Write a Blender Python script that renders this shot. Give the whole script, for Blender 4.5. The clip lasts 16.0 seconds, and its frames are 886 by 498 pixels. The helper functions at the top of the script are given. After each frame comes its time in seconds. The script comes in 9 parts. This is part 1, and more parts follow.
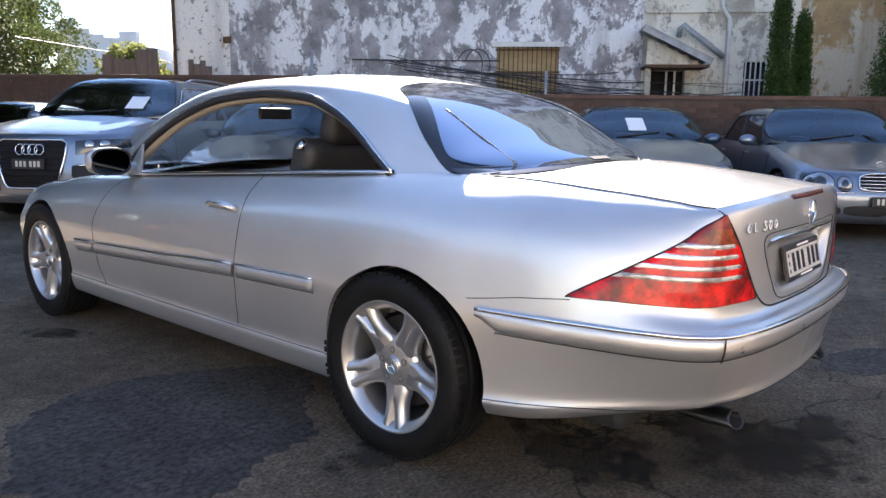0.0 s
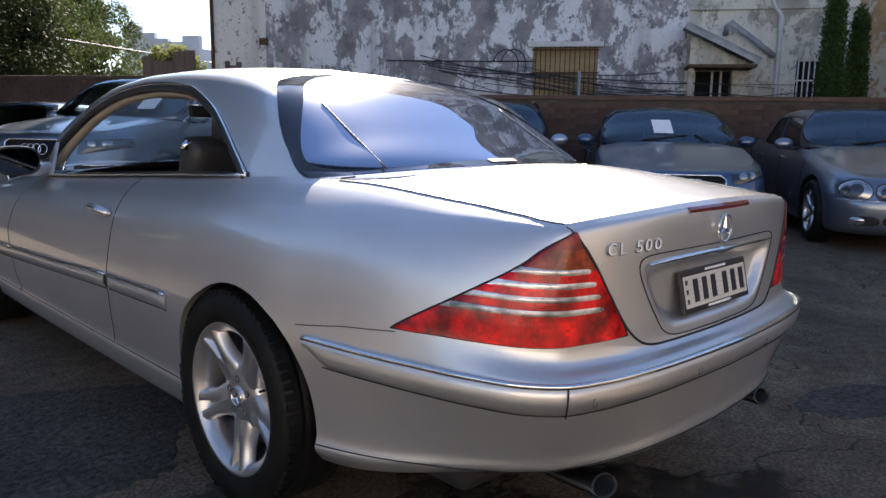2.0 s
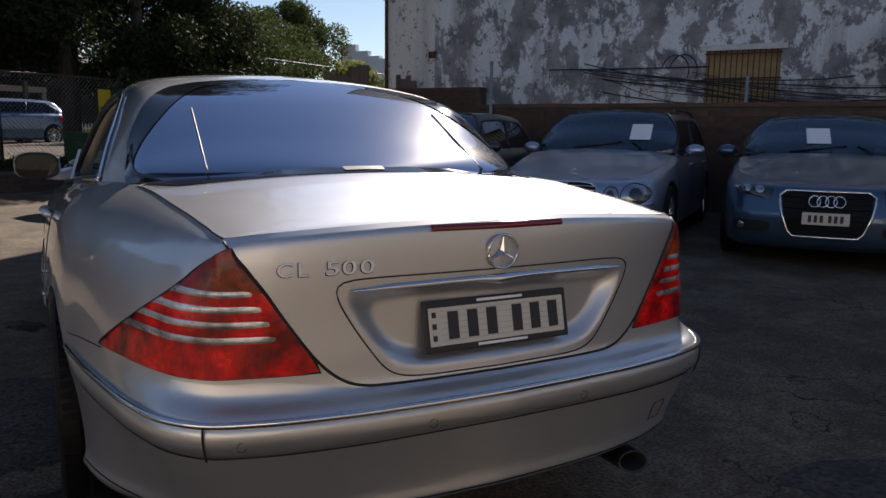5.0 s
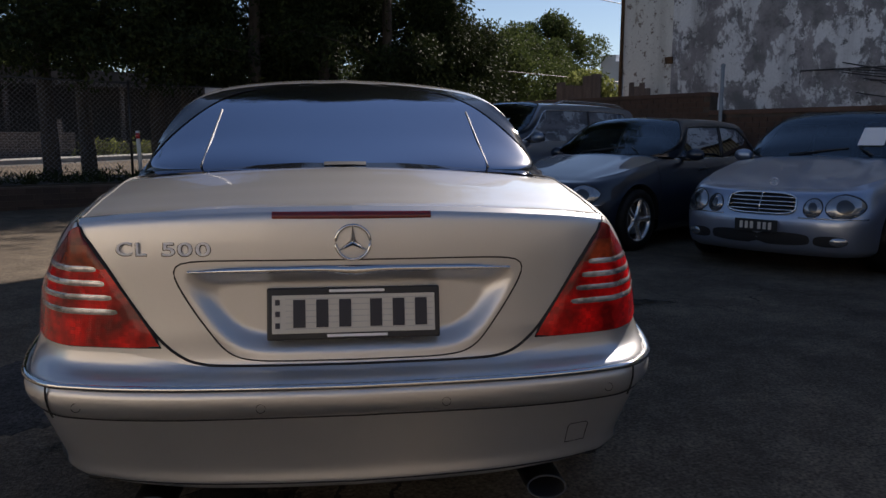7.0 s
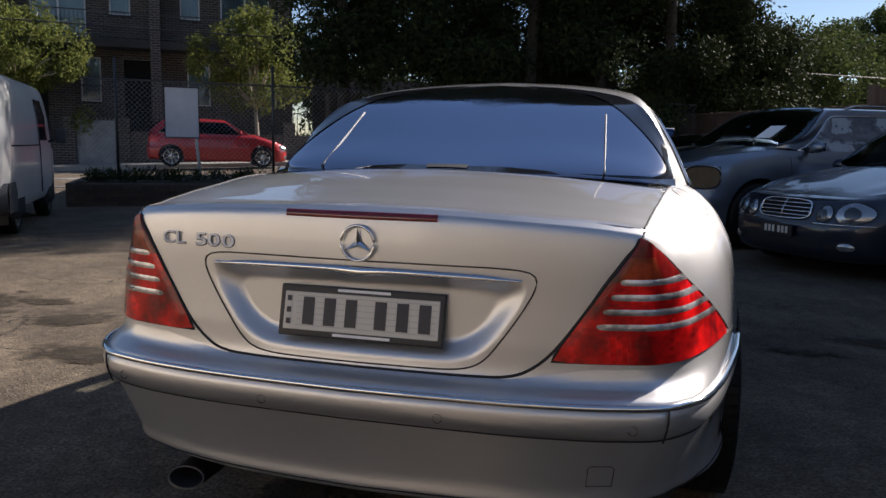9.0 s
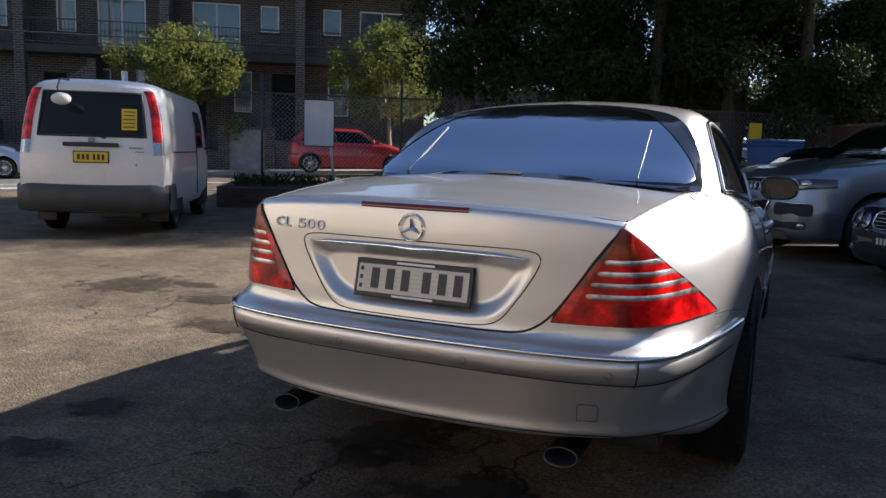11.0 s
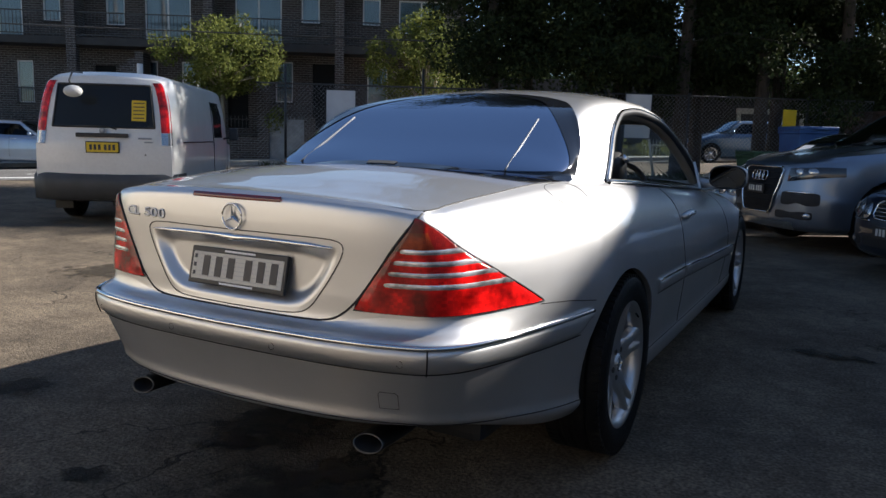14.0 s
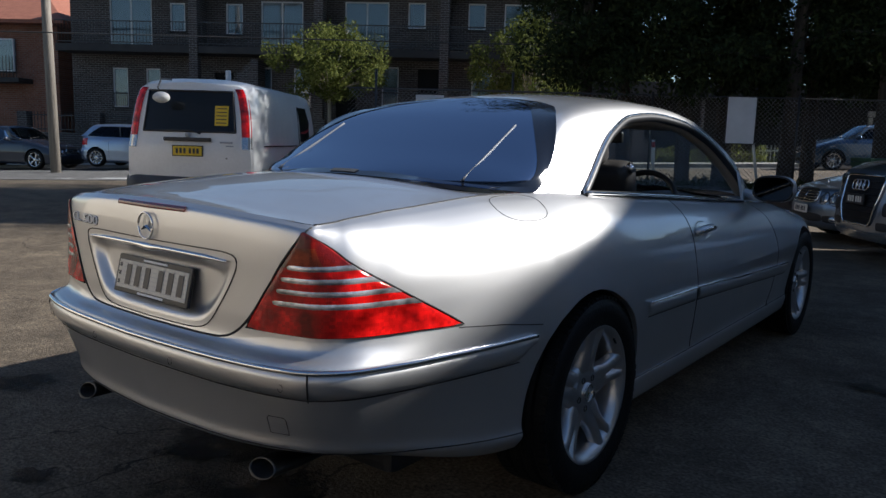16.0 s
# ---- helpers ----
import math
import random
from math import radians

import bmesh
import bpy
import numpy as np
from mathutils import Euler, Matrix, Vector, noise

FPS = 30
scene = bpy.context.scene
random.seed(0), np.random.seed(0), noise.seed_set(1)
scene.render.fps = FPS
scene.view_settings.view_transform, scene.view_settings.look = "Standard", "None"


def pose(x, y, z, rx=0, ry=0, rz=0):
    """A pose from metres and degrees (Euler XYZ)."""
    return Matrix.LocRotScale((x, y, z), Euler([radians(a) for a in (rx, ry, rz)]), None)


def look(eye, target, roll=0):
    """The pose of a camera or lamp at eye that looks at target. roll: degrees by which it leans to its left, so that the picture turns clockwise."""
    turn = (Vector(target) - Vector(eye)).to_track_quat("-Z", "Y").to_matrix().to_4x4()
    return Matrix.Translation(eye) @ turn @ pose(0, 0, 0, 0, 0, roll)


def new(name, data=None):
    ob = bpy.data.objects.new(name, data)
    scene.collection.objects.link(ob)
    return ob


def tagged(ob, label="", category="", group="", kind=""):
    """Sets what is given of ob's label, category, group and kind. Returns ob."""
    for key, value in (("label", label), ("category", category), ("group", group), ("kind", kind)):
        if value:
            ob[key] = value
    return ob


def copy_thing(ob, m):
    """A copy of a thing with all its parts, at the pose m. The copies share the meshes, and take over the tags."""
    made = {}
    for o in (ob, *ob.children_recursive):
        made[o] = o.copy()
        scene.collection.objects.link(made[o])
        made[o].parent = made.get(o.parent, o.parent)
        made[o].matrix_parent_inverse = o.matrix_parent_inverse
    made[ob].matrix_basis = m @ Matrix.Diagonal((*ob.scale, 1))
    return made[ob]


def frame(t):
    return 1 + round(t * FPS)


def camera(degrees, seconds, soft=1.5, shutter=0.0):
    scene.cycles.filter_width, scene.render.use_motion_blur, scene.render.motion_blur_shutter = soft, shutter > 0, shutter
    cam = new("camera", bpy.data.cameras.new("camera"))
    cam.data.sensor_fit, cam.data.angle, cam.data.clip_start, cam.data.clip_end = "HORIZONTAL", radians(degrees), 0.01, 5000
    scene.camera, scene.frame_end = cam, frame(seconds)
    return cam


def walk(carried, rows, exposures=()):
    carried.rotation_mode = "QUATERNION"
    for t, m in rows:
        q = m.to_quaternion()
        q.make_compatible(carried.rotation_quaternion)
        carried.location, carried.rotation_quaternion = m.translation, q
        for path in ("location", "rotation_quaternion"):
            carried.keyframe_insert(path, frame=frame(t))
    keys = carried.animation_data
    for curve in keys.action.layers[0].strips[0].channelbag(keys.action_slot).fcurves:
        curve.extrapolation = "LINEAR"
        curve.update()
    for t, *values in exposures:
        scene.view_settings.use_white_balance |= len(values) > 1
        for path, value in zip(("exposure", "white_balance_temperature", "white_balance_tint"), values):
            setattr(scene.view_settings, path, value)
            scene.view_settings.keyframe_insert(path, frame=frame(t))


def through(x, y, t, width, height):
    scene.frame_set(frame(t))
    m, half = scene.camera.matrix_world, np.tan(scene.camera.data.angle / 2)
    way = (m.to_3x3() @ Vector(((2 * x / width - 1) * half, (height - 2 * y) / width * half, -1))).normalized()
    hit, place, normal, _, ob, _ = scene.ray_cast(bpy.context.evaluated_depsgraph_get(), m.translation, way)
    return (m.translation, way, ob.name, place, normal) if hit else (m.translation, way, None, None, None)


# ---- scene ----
cam = camera(61.4, 16.0)
PATH = [
    (0, (-2.652, -1.775, 1.183), (-1.159, -0.487, 0.846), 0.7),
    (0.5, (-2.473, -1.887, 1.18), (-0.982, -0.599, 0.841), 0.7),
    (1, (-2.23, -1.921, 1.152), (-0.751, -0.618, 0.812), 0.4),
    (1.5, (-2.061, -1.921, 1.152), (-0.624, -0.572, 0.811), 0.8),
    (2, (-1.932, -1.988, 1.169), (-0.554, -0.577, 0.838), 0.9),
    (2.5, (-1.825, -2.126, 1.174), (-0.584, -0.592, 0.849), 0.2),
    (3, (-1.665, -2.237, 1.145), (-0.508, -0.636, 0.829), 0.4),
    (3.5, (-1.432, -2.298, 1.134), (-0.306, -0.675, 0.817), 0.3),
    (4, (-1.247, -2.354, 1.166), (-0.133, -0.722, 0.851), 0.3),
    (4.2, (-1.18, -2.386, 1.166), (-0.082, -0.745, 0.852), 0.4),
    (6.3, (-0.338, -2.635, 1.136), (0.138, -0.714, 0.847), 0.3),
    (6.5, (-0.249, -2.677, 1.13), (0.163, -0.741, 0.845), 0.1),
    (7, (-0.032, -2.685, 1.117), (0.235, -0.723, 0.835), 0.3),
    (7.5, (0.19, -2.58, 1.128), (0.381, -0.61, 0.839), 0.5),
    (8, (0.332, -2.483, 1.129), (0.399, -0.506, 0.84), 0.8),
    (8.5, (0.453, -2.477, 1.119), (0.242, -0.509, 0.832), 0.6),
    (9, (0.552, -2.553, 1.11), (0.056, -0.635, 0.838), 1.2),
    (9.5, (0.642, -2.702, 1.119), (0.003, -0.825, 0.859), 0.9),
    (10, (0.748, -2.822, 1.123), (0.033, -0.972, 0.866), 1.1),
    (10.2, (0.801, -2.843, 1.117), (0.062, -1.002, 0.863), 1.3),
    (12.3, (1.216, -3.104, 1.117), (0.311, -1.341, 0.847), 1.2),
    (12.5, (1.296, -3.088, 1.123), (0.387, -1.327, 0.853), 1.0),
    (13, (1.431, -3.006, 1.121), (0.502, -1.256, 0.845), 1.2),
    (13.5, (1.488, -2.798, 1.131), (0.546, -1.057, 0.843), 1.4),
    (14, (1.55, -2.675, 1.139), (0.598, -0.94, 0.85), 1.5),
    (14.5, (1.663, -2.603, 1.149), (0.674, -0.888, 0.865), 1.2),
    (15, (1.834, -2.543, 1.156), (0.753, -0.883, 0.876), 1.2),
    (15.5, (1.883, -2.437, 1.152), (0.735, -0.824, 0.872), 1.8),
    (16, (1.923, -2.237, 1.166), (0.716, -0.668, 0.879), 1.7),
]
EXPOSURES = [
    (0.0, 2.78, 7000, 17), (1.0, 2.46, 7000, 17), (2.0, 1.95, 6800, 17), (3.5, 1.45, 6900, 17), (4.2, 1.10, 6900, 17), (7.0, 0.64, 6900, 17), (9.0, 0.92, 6700, 16), (10.2, 1.12, 6650, 15), (12.5, 1.45, 6600, 13), (14.0, 1.18, 6500, 11), (16.0, 0.70, 6200, 10),
]
walk(cam, [(t, look(eye, target, roll)) for t, eye, target, roll in PATH], EXPOSURES)

# ---- sun and sky ----
SUN = Vector((0.70, 0.80, 0.6745)).normalized()      # towards the sun
world = bpy.data.worlds.new("sky")
scene.world = world
world.use_nodes = True
sky = world.node_tree.nodes.new("ShaderNodeTexSky")
sky.sky_type = "NISHITA"
sky.sun_disc = False
sky.sun_elevation = math.asin(SUN.z)
sky.sun_rotation = math.atan2(SUN.x, SUN.y)
sky.air_density, sky.dust_density, sky.ozone_density = 1.0, 0.1, 3.0
background = world.node_tree.nodes["Background"]
background.inputs["Strength"].default_value = 0.060
world.node_tree.links.new(sky.outputs[0], background.inputs[0])
sun = new("sun", bpy.data.lights.new("sun", "SUN"))
sun.data.energy, sun.data.angle, sun.data.color = 5.0, radians(0.53), (1.0, 0.945, 0.87)
sun.matrix_world = look(SUN * 50, (0, 0, 0))

# ---- materials ----
def node_material(name, color, rough=0.6, metal=0.0, coat=0.0, spec=0.5):
    m = bpy.data.materials.new(name)
    m.use_nodes = True
    b = m.node_tree.nodes["Principled BSDF"]
    b.inputs["Base Color"].default_value = (*color, 1)
    b.inputs["Roughness"].default_value = rough
    b.inputs["Metallic"].default_value = metal
    b.inputs["Coat Weight"].default_value = coat
    b.inputs["Coat Roughness"].default_value = 0.03
    b.inputs["Specular IOR Level"].default_value = spec
    return m


def varied(m, stops, scale=3.0, detail=8.0, rough=None, bump=0.0, bump_scale=None, second=None, stretch=(1, 1, 1), distort=0.0, random_tint=0.0):
    """Two scales of variation in colour, and relief. stops: (place, colour) along the first noise; second: (scale, amount) of a finer one."""
    t = m.node_tree
    b = t.nodes["Principled BSDF"]
    geo = t.nodes.new("ShaderNodeTexCoord")
    mapping = t.nodes.new("ShaderNodeMapping")
    mapping.inputs["Scale"].default_value = stretch
    t.links.new(geo.outputs["Object"], mapping.inputs["Vector"])
    n = t.nodes.new("ShaderNodeTexNoise")
    n.inputs["Scale"].default_value, n.inputs["Detail"].default_value = scale, detail
    n.inputs["Distortion"].default_value = distort
    n.inputs["Roughness"].default_value = 0.6
    t.links.new(mapping.outputs[0], n.inputs["Vector"])
    ramp = t.nodes.new("ShaderNodeValToRGB")
    e = ramp.color_ramp.elements
    while len(e) < len(stops):
        e.new(0.5)
    for k, (at, c) in enumerate(stops):
        e[k].position, e[k].color = at, (*c, 1)
    t.links.new(n.outputs["Fac"], ramp.inputs[0])
    out = ramp.outputs[0]
    if second:
        n2 = t.nodes.new("ShaderNodeTexNoise")
        n2.inputs["Scale"].default_value, n2.inputs["Detail"].default_value = second[0], 4
        t.links.new(mapping.outputs[0], n2.inputs["Vector"])
        r2 = t.nodes.new("ShaderNodeMapRange")
        r2.inputs["From Min"].default_value, r2.inputs["From Max"].default_value = 0.3, 0.7
        r2.inputs["To Min"].default_value, r2.inputs["To Max"].default_value = 1 - second[1], 1 + second[1]
        t.links.new(n2.outputs["Fac"], r2.inputs["Value"])
        mul = t.nodes.new("ShaderNodeVectorMath")
        mul.operation = "SCALE"
        t.links.new(out, mul.inputs[0])
        t.links.new(r2.outputs[0], mul.inputs["Scale"])
        out = mul.outputs[0]
    if random_tint:
        info = t.nodes.new("ShaderNodeObjectInfo")
        r3 = t.nodes.new("ShaderNodeMapRange")
        r3.inputs["To Min"].default_value, r3.inputs["To Max"].default_value = 1 - random_tint, 1 + random_tint
        t.links.new(info.outputs["Random"], r3.inputs["Value"])
        mul = t.nodes.new("ShaderNodeVectorMath")
        mul.operation = "SCALE"
        t.links.new(out, mul.inputs[0])
        t.links.new(r3.outputs[0], mul.inputs["Scale"])
        out = mul.outputs[0]
    t.links.new(out, b.inputs["Base Color"])
    if rough:
        rr = t.nodes.new("ShaderNodeMapRange")
        rr.inputs["To Min"].default_value, rr.inputs["To Max"].default_value = rough
        t.links.new(n.outputs["Fac"], rr.inputs["Value"])
        t.links.new(rr.outputs[0], b.inputs["Roughness"])
    if bump:
        nb = t.nodes.new("ShaderNodeTexNoise")
        nb.inputs["Scale"].default_value, nb.inputs["Detail"].default_value = bump_scale or scale * 8, 6
        t.links.new(mapping.outputs[0], nb.inputs["Vector"])
        bp = t.nodes.new("ShaderNodeBump")
        bp.inputs["Strength"].default_value, bp.inputs["Distance"].default_value = bump, 0.02
        t.links.new(nb.outputs["Fac"], bp.inputs["Height"])
        t.links.new(bp.outputs[0], b.inputs["Normal"])
    return m


def car_paint(name, color, metal=0.80, rough=0.37):
    m = node_material(name, color, rough, metal, 1.0)
    d = tuple(c * 0.93 for c in color)
    varied(m, [(0.35, d), (0.65, color)], scale=2.2, detail=3, second=(900, 0.05))
    return m


SILVER = car_paint("silver_paint", (0.69, 0.69, 0.69), 0.85, 0.40)
BLUE_GREY = car_paint("blue_grey_paint", (0.055, 0.105, 0.18), 0.7, 0.33)
# these two silvers carry the sky's blue reflection in their base colour
GREY_SILVER = car_paint("grey_silver_paint", (0.21, 0.25, 0.31), 0.8, 0.32)
PALE_SILVER = car_paint("pale_silver_paint", (0.36, 0.43, 0.55), 0.8, 0.32)
BLACK_PAINT = car_paint("black_blue_paint", (0.010, 0.016, 0.032), 0.3)
RED_PAINT = car_paint("red_paint", (0.42, 0.012, 0.015), 0.2)
WHITE_PAINT = varied(node_material("white_van_paint", (0.75, 0.75, 0.73), 0.3, 0, 0.6), [(0.3, (0.66, 0.66, 0.64)), (0.7, (0.78, 0.78, 0.77))], 1.5, second=(30, 0.03))
CHROME = node_material("chrome", (0.78, 0.78, 0.78), 0.06, 1.0)
SATIN_ALLOY = node_material("satin_alloy", (0.54, 0.54, 0.545), 0.34, 0.88, 0.3)
ALLOY = node_material("alloy", (0.66, 0.66, 0.66), 0.26, 0.9, 0.5)
DARK_METAL = node_material("dark_metal", (0.06, 0.06, 0.06), 0.5, 0.8)
RUBBER = varied(node_material("rubber", (0.008, 0.008, 0.008), 0.55, 0, 0, 0.18), [(0.3, (0.005, 0.005, 0.005)), (0.7, (0.011, 0.0108, 0.0105))], 12, second=(60, 0.15), bump=0.15)
BLACK_PLASTIC = node_material("black_plastic", (0.018, 0.018, 0.019), 0.42)
CERAMIC = node_material("black_glass_border", (0.012, 0.014, 0.02), 0.06, 0, 0.6, 0.6)
GREY_PLASTIC = varied(node_material("grey_plastic", (0.055, 0.058, 0.062), 0.6), [(0.3, (0.045, 0.048, 0.05)), (0.7, (0.07, 0.073, 0.078))], 4)
GAP = node_material("panel_gap", (0.012, 0.012, 0.013), 0.7)
PAPER = node_material("paper", (0.88, 0.88, 0.88), 0.8)
LEATHER = varied(node_material("grey_leather", (0.06, 0.056, 0.053), 0.5), [(0.3, (0.022, 0.021, 0.020)), (0.7, (0.042, 0.039, 0.037))], 6, bump=0.1)
DASH = varied(node_material("dash_plastic", (0.16, 0.165, 0.17), 0.6), [(0.3, (0.13, 0.135, 0.14)), (0.7, (0.2, 0.2, 0.205))], 5, bump=0.1)
BEIGE = node_material("beige_trim", (0.32, 0.27, 0.21), 0.8)


def glass_material(name, tint, ior=1.6, gloss_color=(1, 1, 1), rough=0.0, dust=0.0):
    """Car or window glass: a coat of reflection over a tinted see-through body, with a thin film of dust."""
    m = bpy.data.materials.new(name)
    m.use_nodes = True
    t = m.node_tree
    t.nodes.remove(t.nodes["Principled BSDF"])
    fresnel = t.nodes.new("ShaderNodeFresnel")
    fresnel.inputs["IOR"].default_value = ior
    gloss = t.nodes.new("ShaderNodeBsdfGlossy")
    gloss.inputs["Roughness"].default_value = rough
    gloss.inputs["Color"].default_value = (*gloss_color, 1)
    clear = t.nodes.new("ShaderNodeBsdfTransparent")
    clear.inputs["Color"].default_value = (*tint, 1)
    mix = t.nodes.new("ShaderNodeMixShader")
    t.links.new(fresnel.outputs[0], mix.inputs[0])
    t.links.new(clear.outputs[0], mix.inputs[1])
    t.links.new(gloss.outputs[0], mix.inputs[2])
    last = mix
    if dust:
        film = t.nodes.new("ShaderNodeBsdfGlossy")
        film.inputs["Roughness"].default_value = 0.30
        film.inputs["Color"].default_value = (0.8, 0.8, 0.8, 1)
        last = t.nodes.new("ShaderNodeMixShader")
        last.inputs[0].default_value = dust
        t.links.new(mix.outputs[0], last.inputs[1])
        t.links.new(film.outputs[0], last.inputs[2])
    t.links.new(last.outputs[0], t.nodes["Material Output"].inputs[0])
    return m


GLASS = glass_material("glass", (0.62, 0.68, 0.68))
DARK_GLASS = glass_material("tinted_glass", (0.10, 0.12, 0.14), 1.35, (0.35, 0.42, 0.52))
REAR_GLASS = glass_material("rear_glass", (0.14, 0.17, 0.25), 1.50, (0.46, 0.51, 0.62), 0.0, 0.03)
LENS = node_material("clear_lens", (0.36, 0.38, 0.41), 0.16, 0.75, 1.0)


# ---- mesh helpers ----
def link_mesh(name, verts, faces, mat, parent=None, smooth=True, label="", merge=0.0):
    me = bpy.data.meshes.new(name)
    me.from_pydata([tuple(map(float, v)) for v in verts], [], faces)
    if merge:
        bm = bmesh.new()
        bm.from_mesh(me)
        bmesh.ops.remove_doubles(bm, verts=bm.verts, dist=merge)
        bmesh.ops.dissolve_degenerate(bm, edges=bm.edges, dist=merge)
        bm.to_mesh(me)
        bm.free()
    if smooth:
        me.shade_smooth()
    me.materials.append(mat)
    ob = new(name, me)
    if parent:
        ob.parent = parent
    if label:
        tagged(ob, label)
    return ob


def part(name, bm, mat, parent=None, label="", smooth=False):
    me = bpy.data.meshes.new(name)
    bm.to_mesh(me)
    bm.free()
    if smooth:
        me.shade_smooth()
    me.materials.append(mat)
    ob = new(name, me)
    if parent:
        ob.parent = parent
    if label:
        tagged(ob, label)
    return ob


def empty(name, m=None, parent=None):
    ob = new(name)
    ob.empty_display_size = 0.1
    if m is not None:
        ob.matrix_world = m
    if parent:
        ob.parent = parent
    return ob


def grid_faces(n, m, flip=False, start=0, loop=False):
    f = []
    for i in range(n - 1):
        for j in range(m if loop else m - 1):
            k = (j + 1) % m
            q = (start + i * m + j, start + (i + 1) * m + j, start + (i + 1) * m + k, start + i * m + k)
            f.append(q[::-1] if flip else q)
    return f


def grid(name, rows, mat, parent=None, flip=False, loop=False, label="", merge=1e-5, smooth=True):
    """A sheet over an n by m array of points."""
    a = np.asarray(rows, float)
    n, m = a.shape[:2]
    return link_mesh(name, a.reshape(-1, 3), grid_faces(n, m, flip, 0, loop), mat, parent, smooth, label, merge)


def boxes(items, bevel=0.0, segments=2):
    """One bmesh of boxes: (centre, size) or (centre, size, turn matrix)."""
    bm = bmesh.new()
    for it in items:
        c, s = it[0], it[1]
        m = Matrix.Translation(c) @ (it[2] if len(it) > 2 else Matrix()) @ Matrix.Diagonal((*s, 1))
        r = bmesh.ops.create_cube(bm, size=1, matrix=m)
    if bevel:
        bmesh.ops.bevel(bm, geom=bm.edges[:], offset=bevel, segments=segments, affect="EDGES", profile=0.6)
    return bm


def tube_mesh(points, radius, sides=6, closed=False):
    """Verts and faces of a tube along points; radius a number or one for each point."""
    p = np.asarray(points, float)
    n = len(p)
    r = np.broadcast_to(np.asarray(radius, float), (n,))
    d = np.gradient(p, axis=0)
    if closed:
        d = np.roll(p, -1, 0) - np.roll(p, 1, 0)
    d /= np.linalg.norm(d, axis=1)[:, None] + 1e-12
    ref = np.array([0, 0, 1.0]) if abs(d[:, 2]).mean() < 0.8 else np.array([1.0, 0, 0])
    a = np.cross(d, ref)
    a /= np.linalg.norm(a, axis=1)[:, None] + 1e-12
    b = np.cross(d, a)
    ang = np.linspace(0, 2 * np.pi, sides, endpoint=False)
    v = p[:, None] + r[:, None, None] * (a[:, None] * np.cos(ang)[:, None] + b[:, None] * np.sin(ang)[:, None])
    f = grid_faces(n, sides, False, 0, True)
    if closed:
        f += [((n - 1) * sides + j, j, (j + 1) % sides, (n - 1) * sides + (j + 1) % sides) for j in range(sides)]
    else:
        f += [tuple(range(sides)), tuple(reversed(range((n - 1) * sides, n * sides)))]
    return v.reshape(-1, 3), f


def tube(name, points, radius, mat, parent=None, sides=6, closed=False, label=""):
    v, f = tube_mesh(points, radius, sides, closed)
    return link_mesh(name, v, f, mat, parent, True, label)


def lathe(name, profile, mat, parent=None, steps=40, axis="x", label="", at=(0, 0, 0), smooth=True):
    """A body turned round an axis from (along, radius) pairs."""
    pr = np.asarray(profile, float)
    ang = np.linspace(0, 2 * np.pi, steps, endpoint=False)
    c, s = np.cos(ang), np.sin(ang)
    along = np.repeat(pr[:, :1], steps, 1)
    u, w = pr[:, 1:] * c, pr[:, 1:] * s
    v = {"x": np.stack([along, u, w], -1), "z": np.stack([u, w, along], -1), "y": np.stack([w, along, u], -1)}[axis]
    v = v + np.array(at)
    return link_mesh(name, v.reshape(-1, 3), grid_faces(len(pr), steps, False, 0, True), mat, parent, smooth, label, 1e-6)


def spline(ts, ps, t):
    """Catmull-Rom through points ps at knots ts, with monotone-limited slopes for single values."""
    ts, ps, t = np.asarray(ts, float), np.asarray(ps, float), np.asarray(t, float)
    one = ps.ndim == 1
    if one:
        ps = ps[:, None]
    h = np.diff(ts)[:, None]
    d = np.diff(ps, axis=0) / h
    m = np.empty_like(ps)
    m[0], m[-1] = d[0], d[-1]
    m[1:-1] = np.where(d[:-1] * d[1:] > 0, 2 * d[:-1] * d[1:] / (d[:-1] + d[1:] + 1e-12 * np.sign(d[:-1] + d[1:] + 1e-30)), 0) if one else (d[:-1] * h[1:] + d[1:] * h[:-1]) / (h[:-1] + h[1:])
    k = np.clip(np.searchsorted(ts, t, side="right") - 1, 0, len(ts) - 2)
    u = ((t - ts[k]) / h[k, 0])[..., None]
    hk = h[k, 0][..., None]
    out = (2 * u**3 - 3 * u**2 + 1) * ps[k] + (u**3 - 2 * u**2 + u) * hk * m[k] + (-2 * u**3 + 3 * u**2) * ps[k + 1] + (u**3 - u**2) * hk * m[k + 1]
    return out[..., 0] if one else out


def smooth01(x):
    x = np.clip(x, 0, 1)
    return x * x * (3 - 2 * x)


# the yard's own directions: U along the street, N towards it
UX, UY = 0.835, 0.55
_l = math.hypot(UX, UY)
UX, UY = UX / _l, UY / _l
YARD_TURN = math.degrees(math.atan2(UY, UX))


def yard(u, n, z=0.0):
    return Vector((UX * u - UY * n, UY * u + UX * n, z))


def yard_pose(u, n, z=0.0, turn=0.0):
    """A pose whose x runs along U and y along N, turned by more degrees."""
    p = yard(u, n, z)
    return pose(p.x, p.y, p.z, 0, 0, YARD_TURN + turn)


def ground_z(u, n):
    """The yard is level round the cars and rises a little to the street, which climbs along U."""
    a = np.clip((np.asarray(n, float) - 9.0) / 8.0, 0, 1)
    return a * a * (3 - 2 * a) * np.clip(0.27 + 0.033 * np.asarray(u, float), -0.6, 0.7)

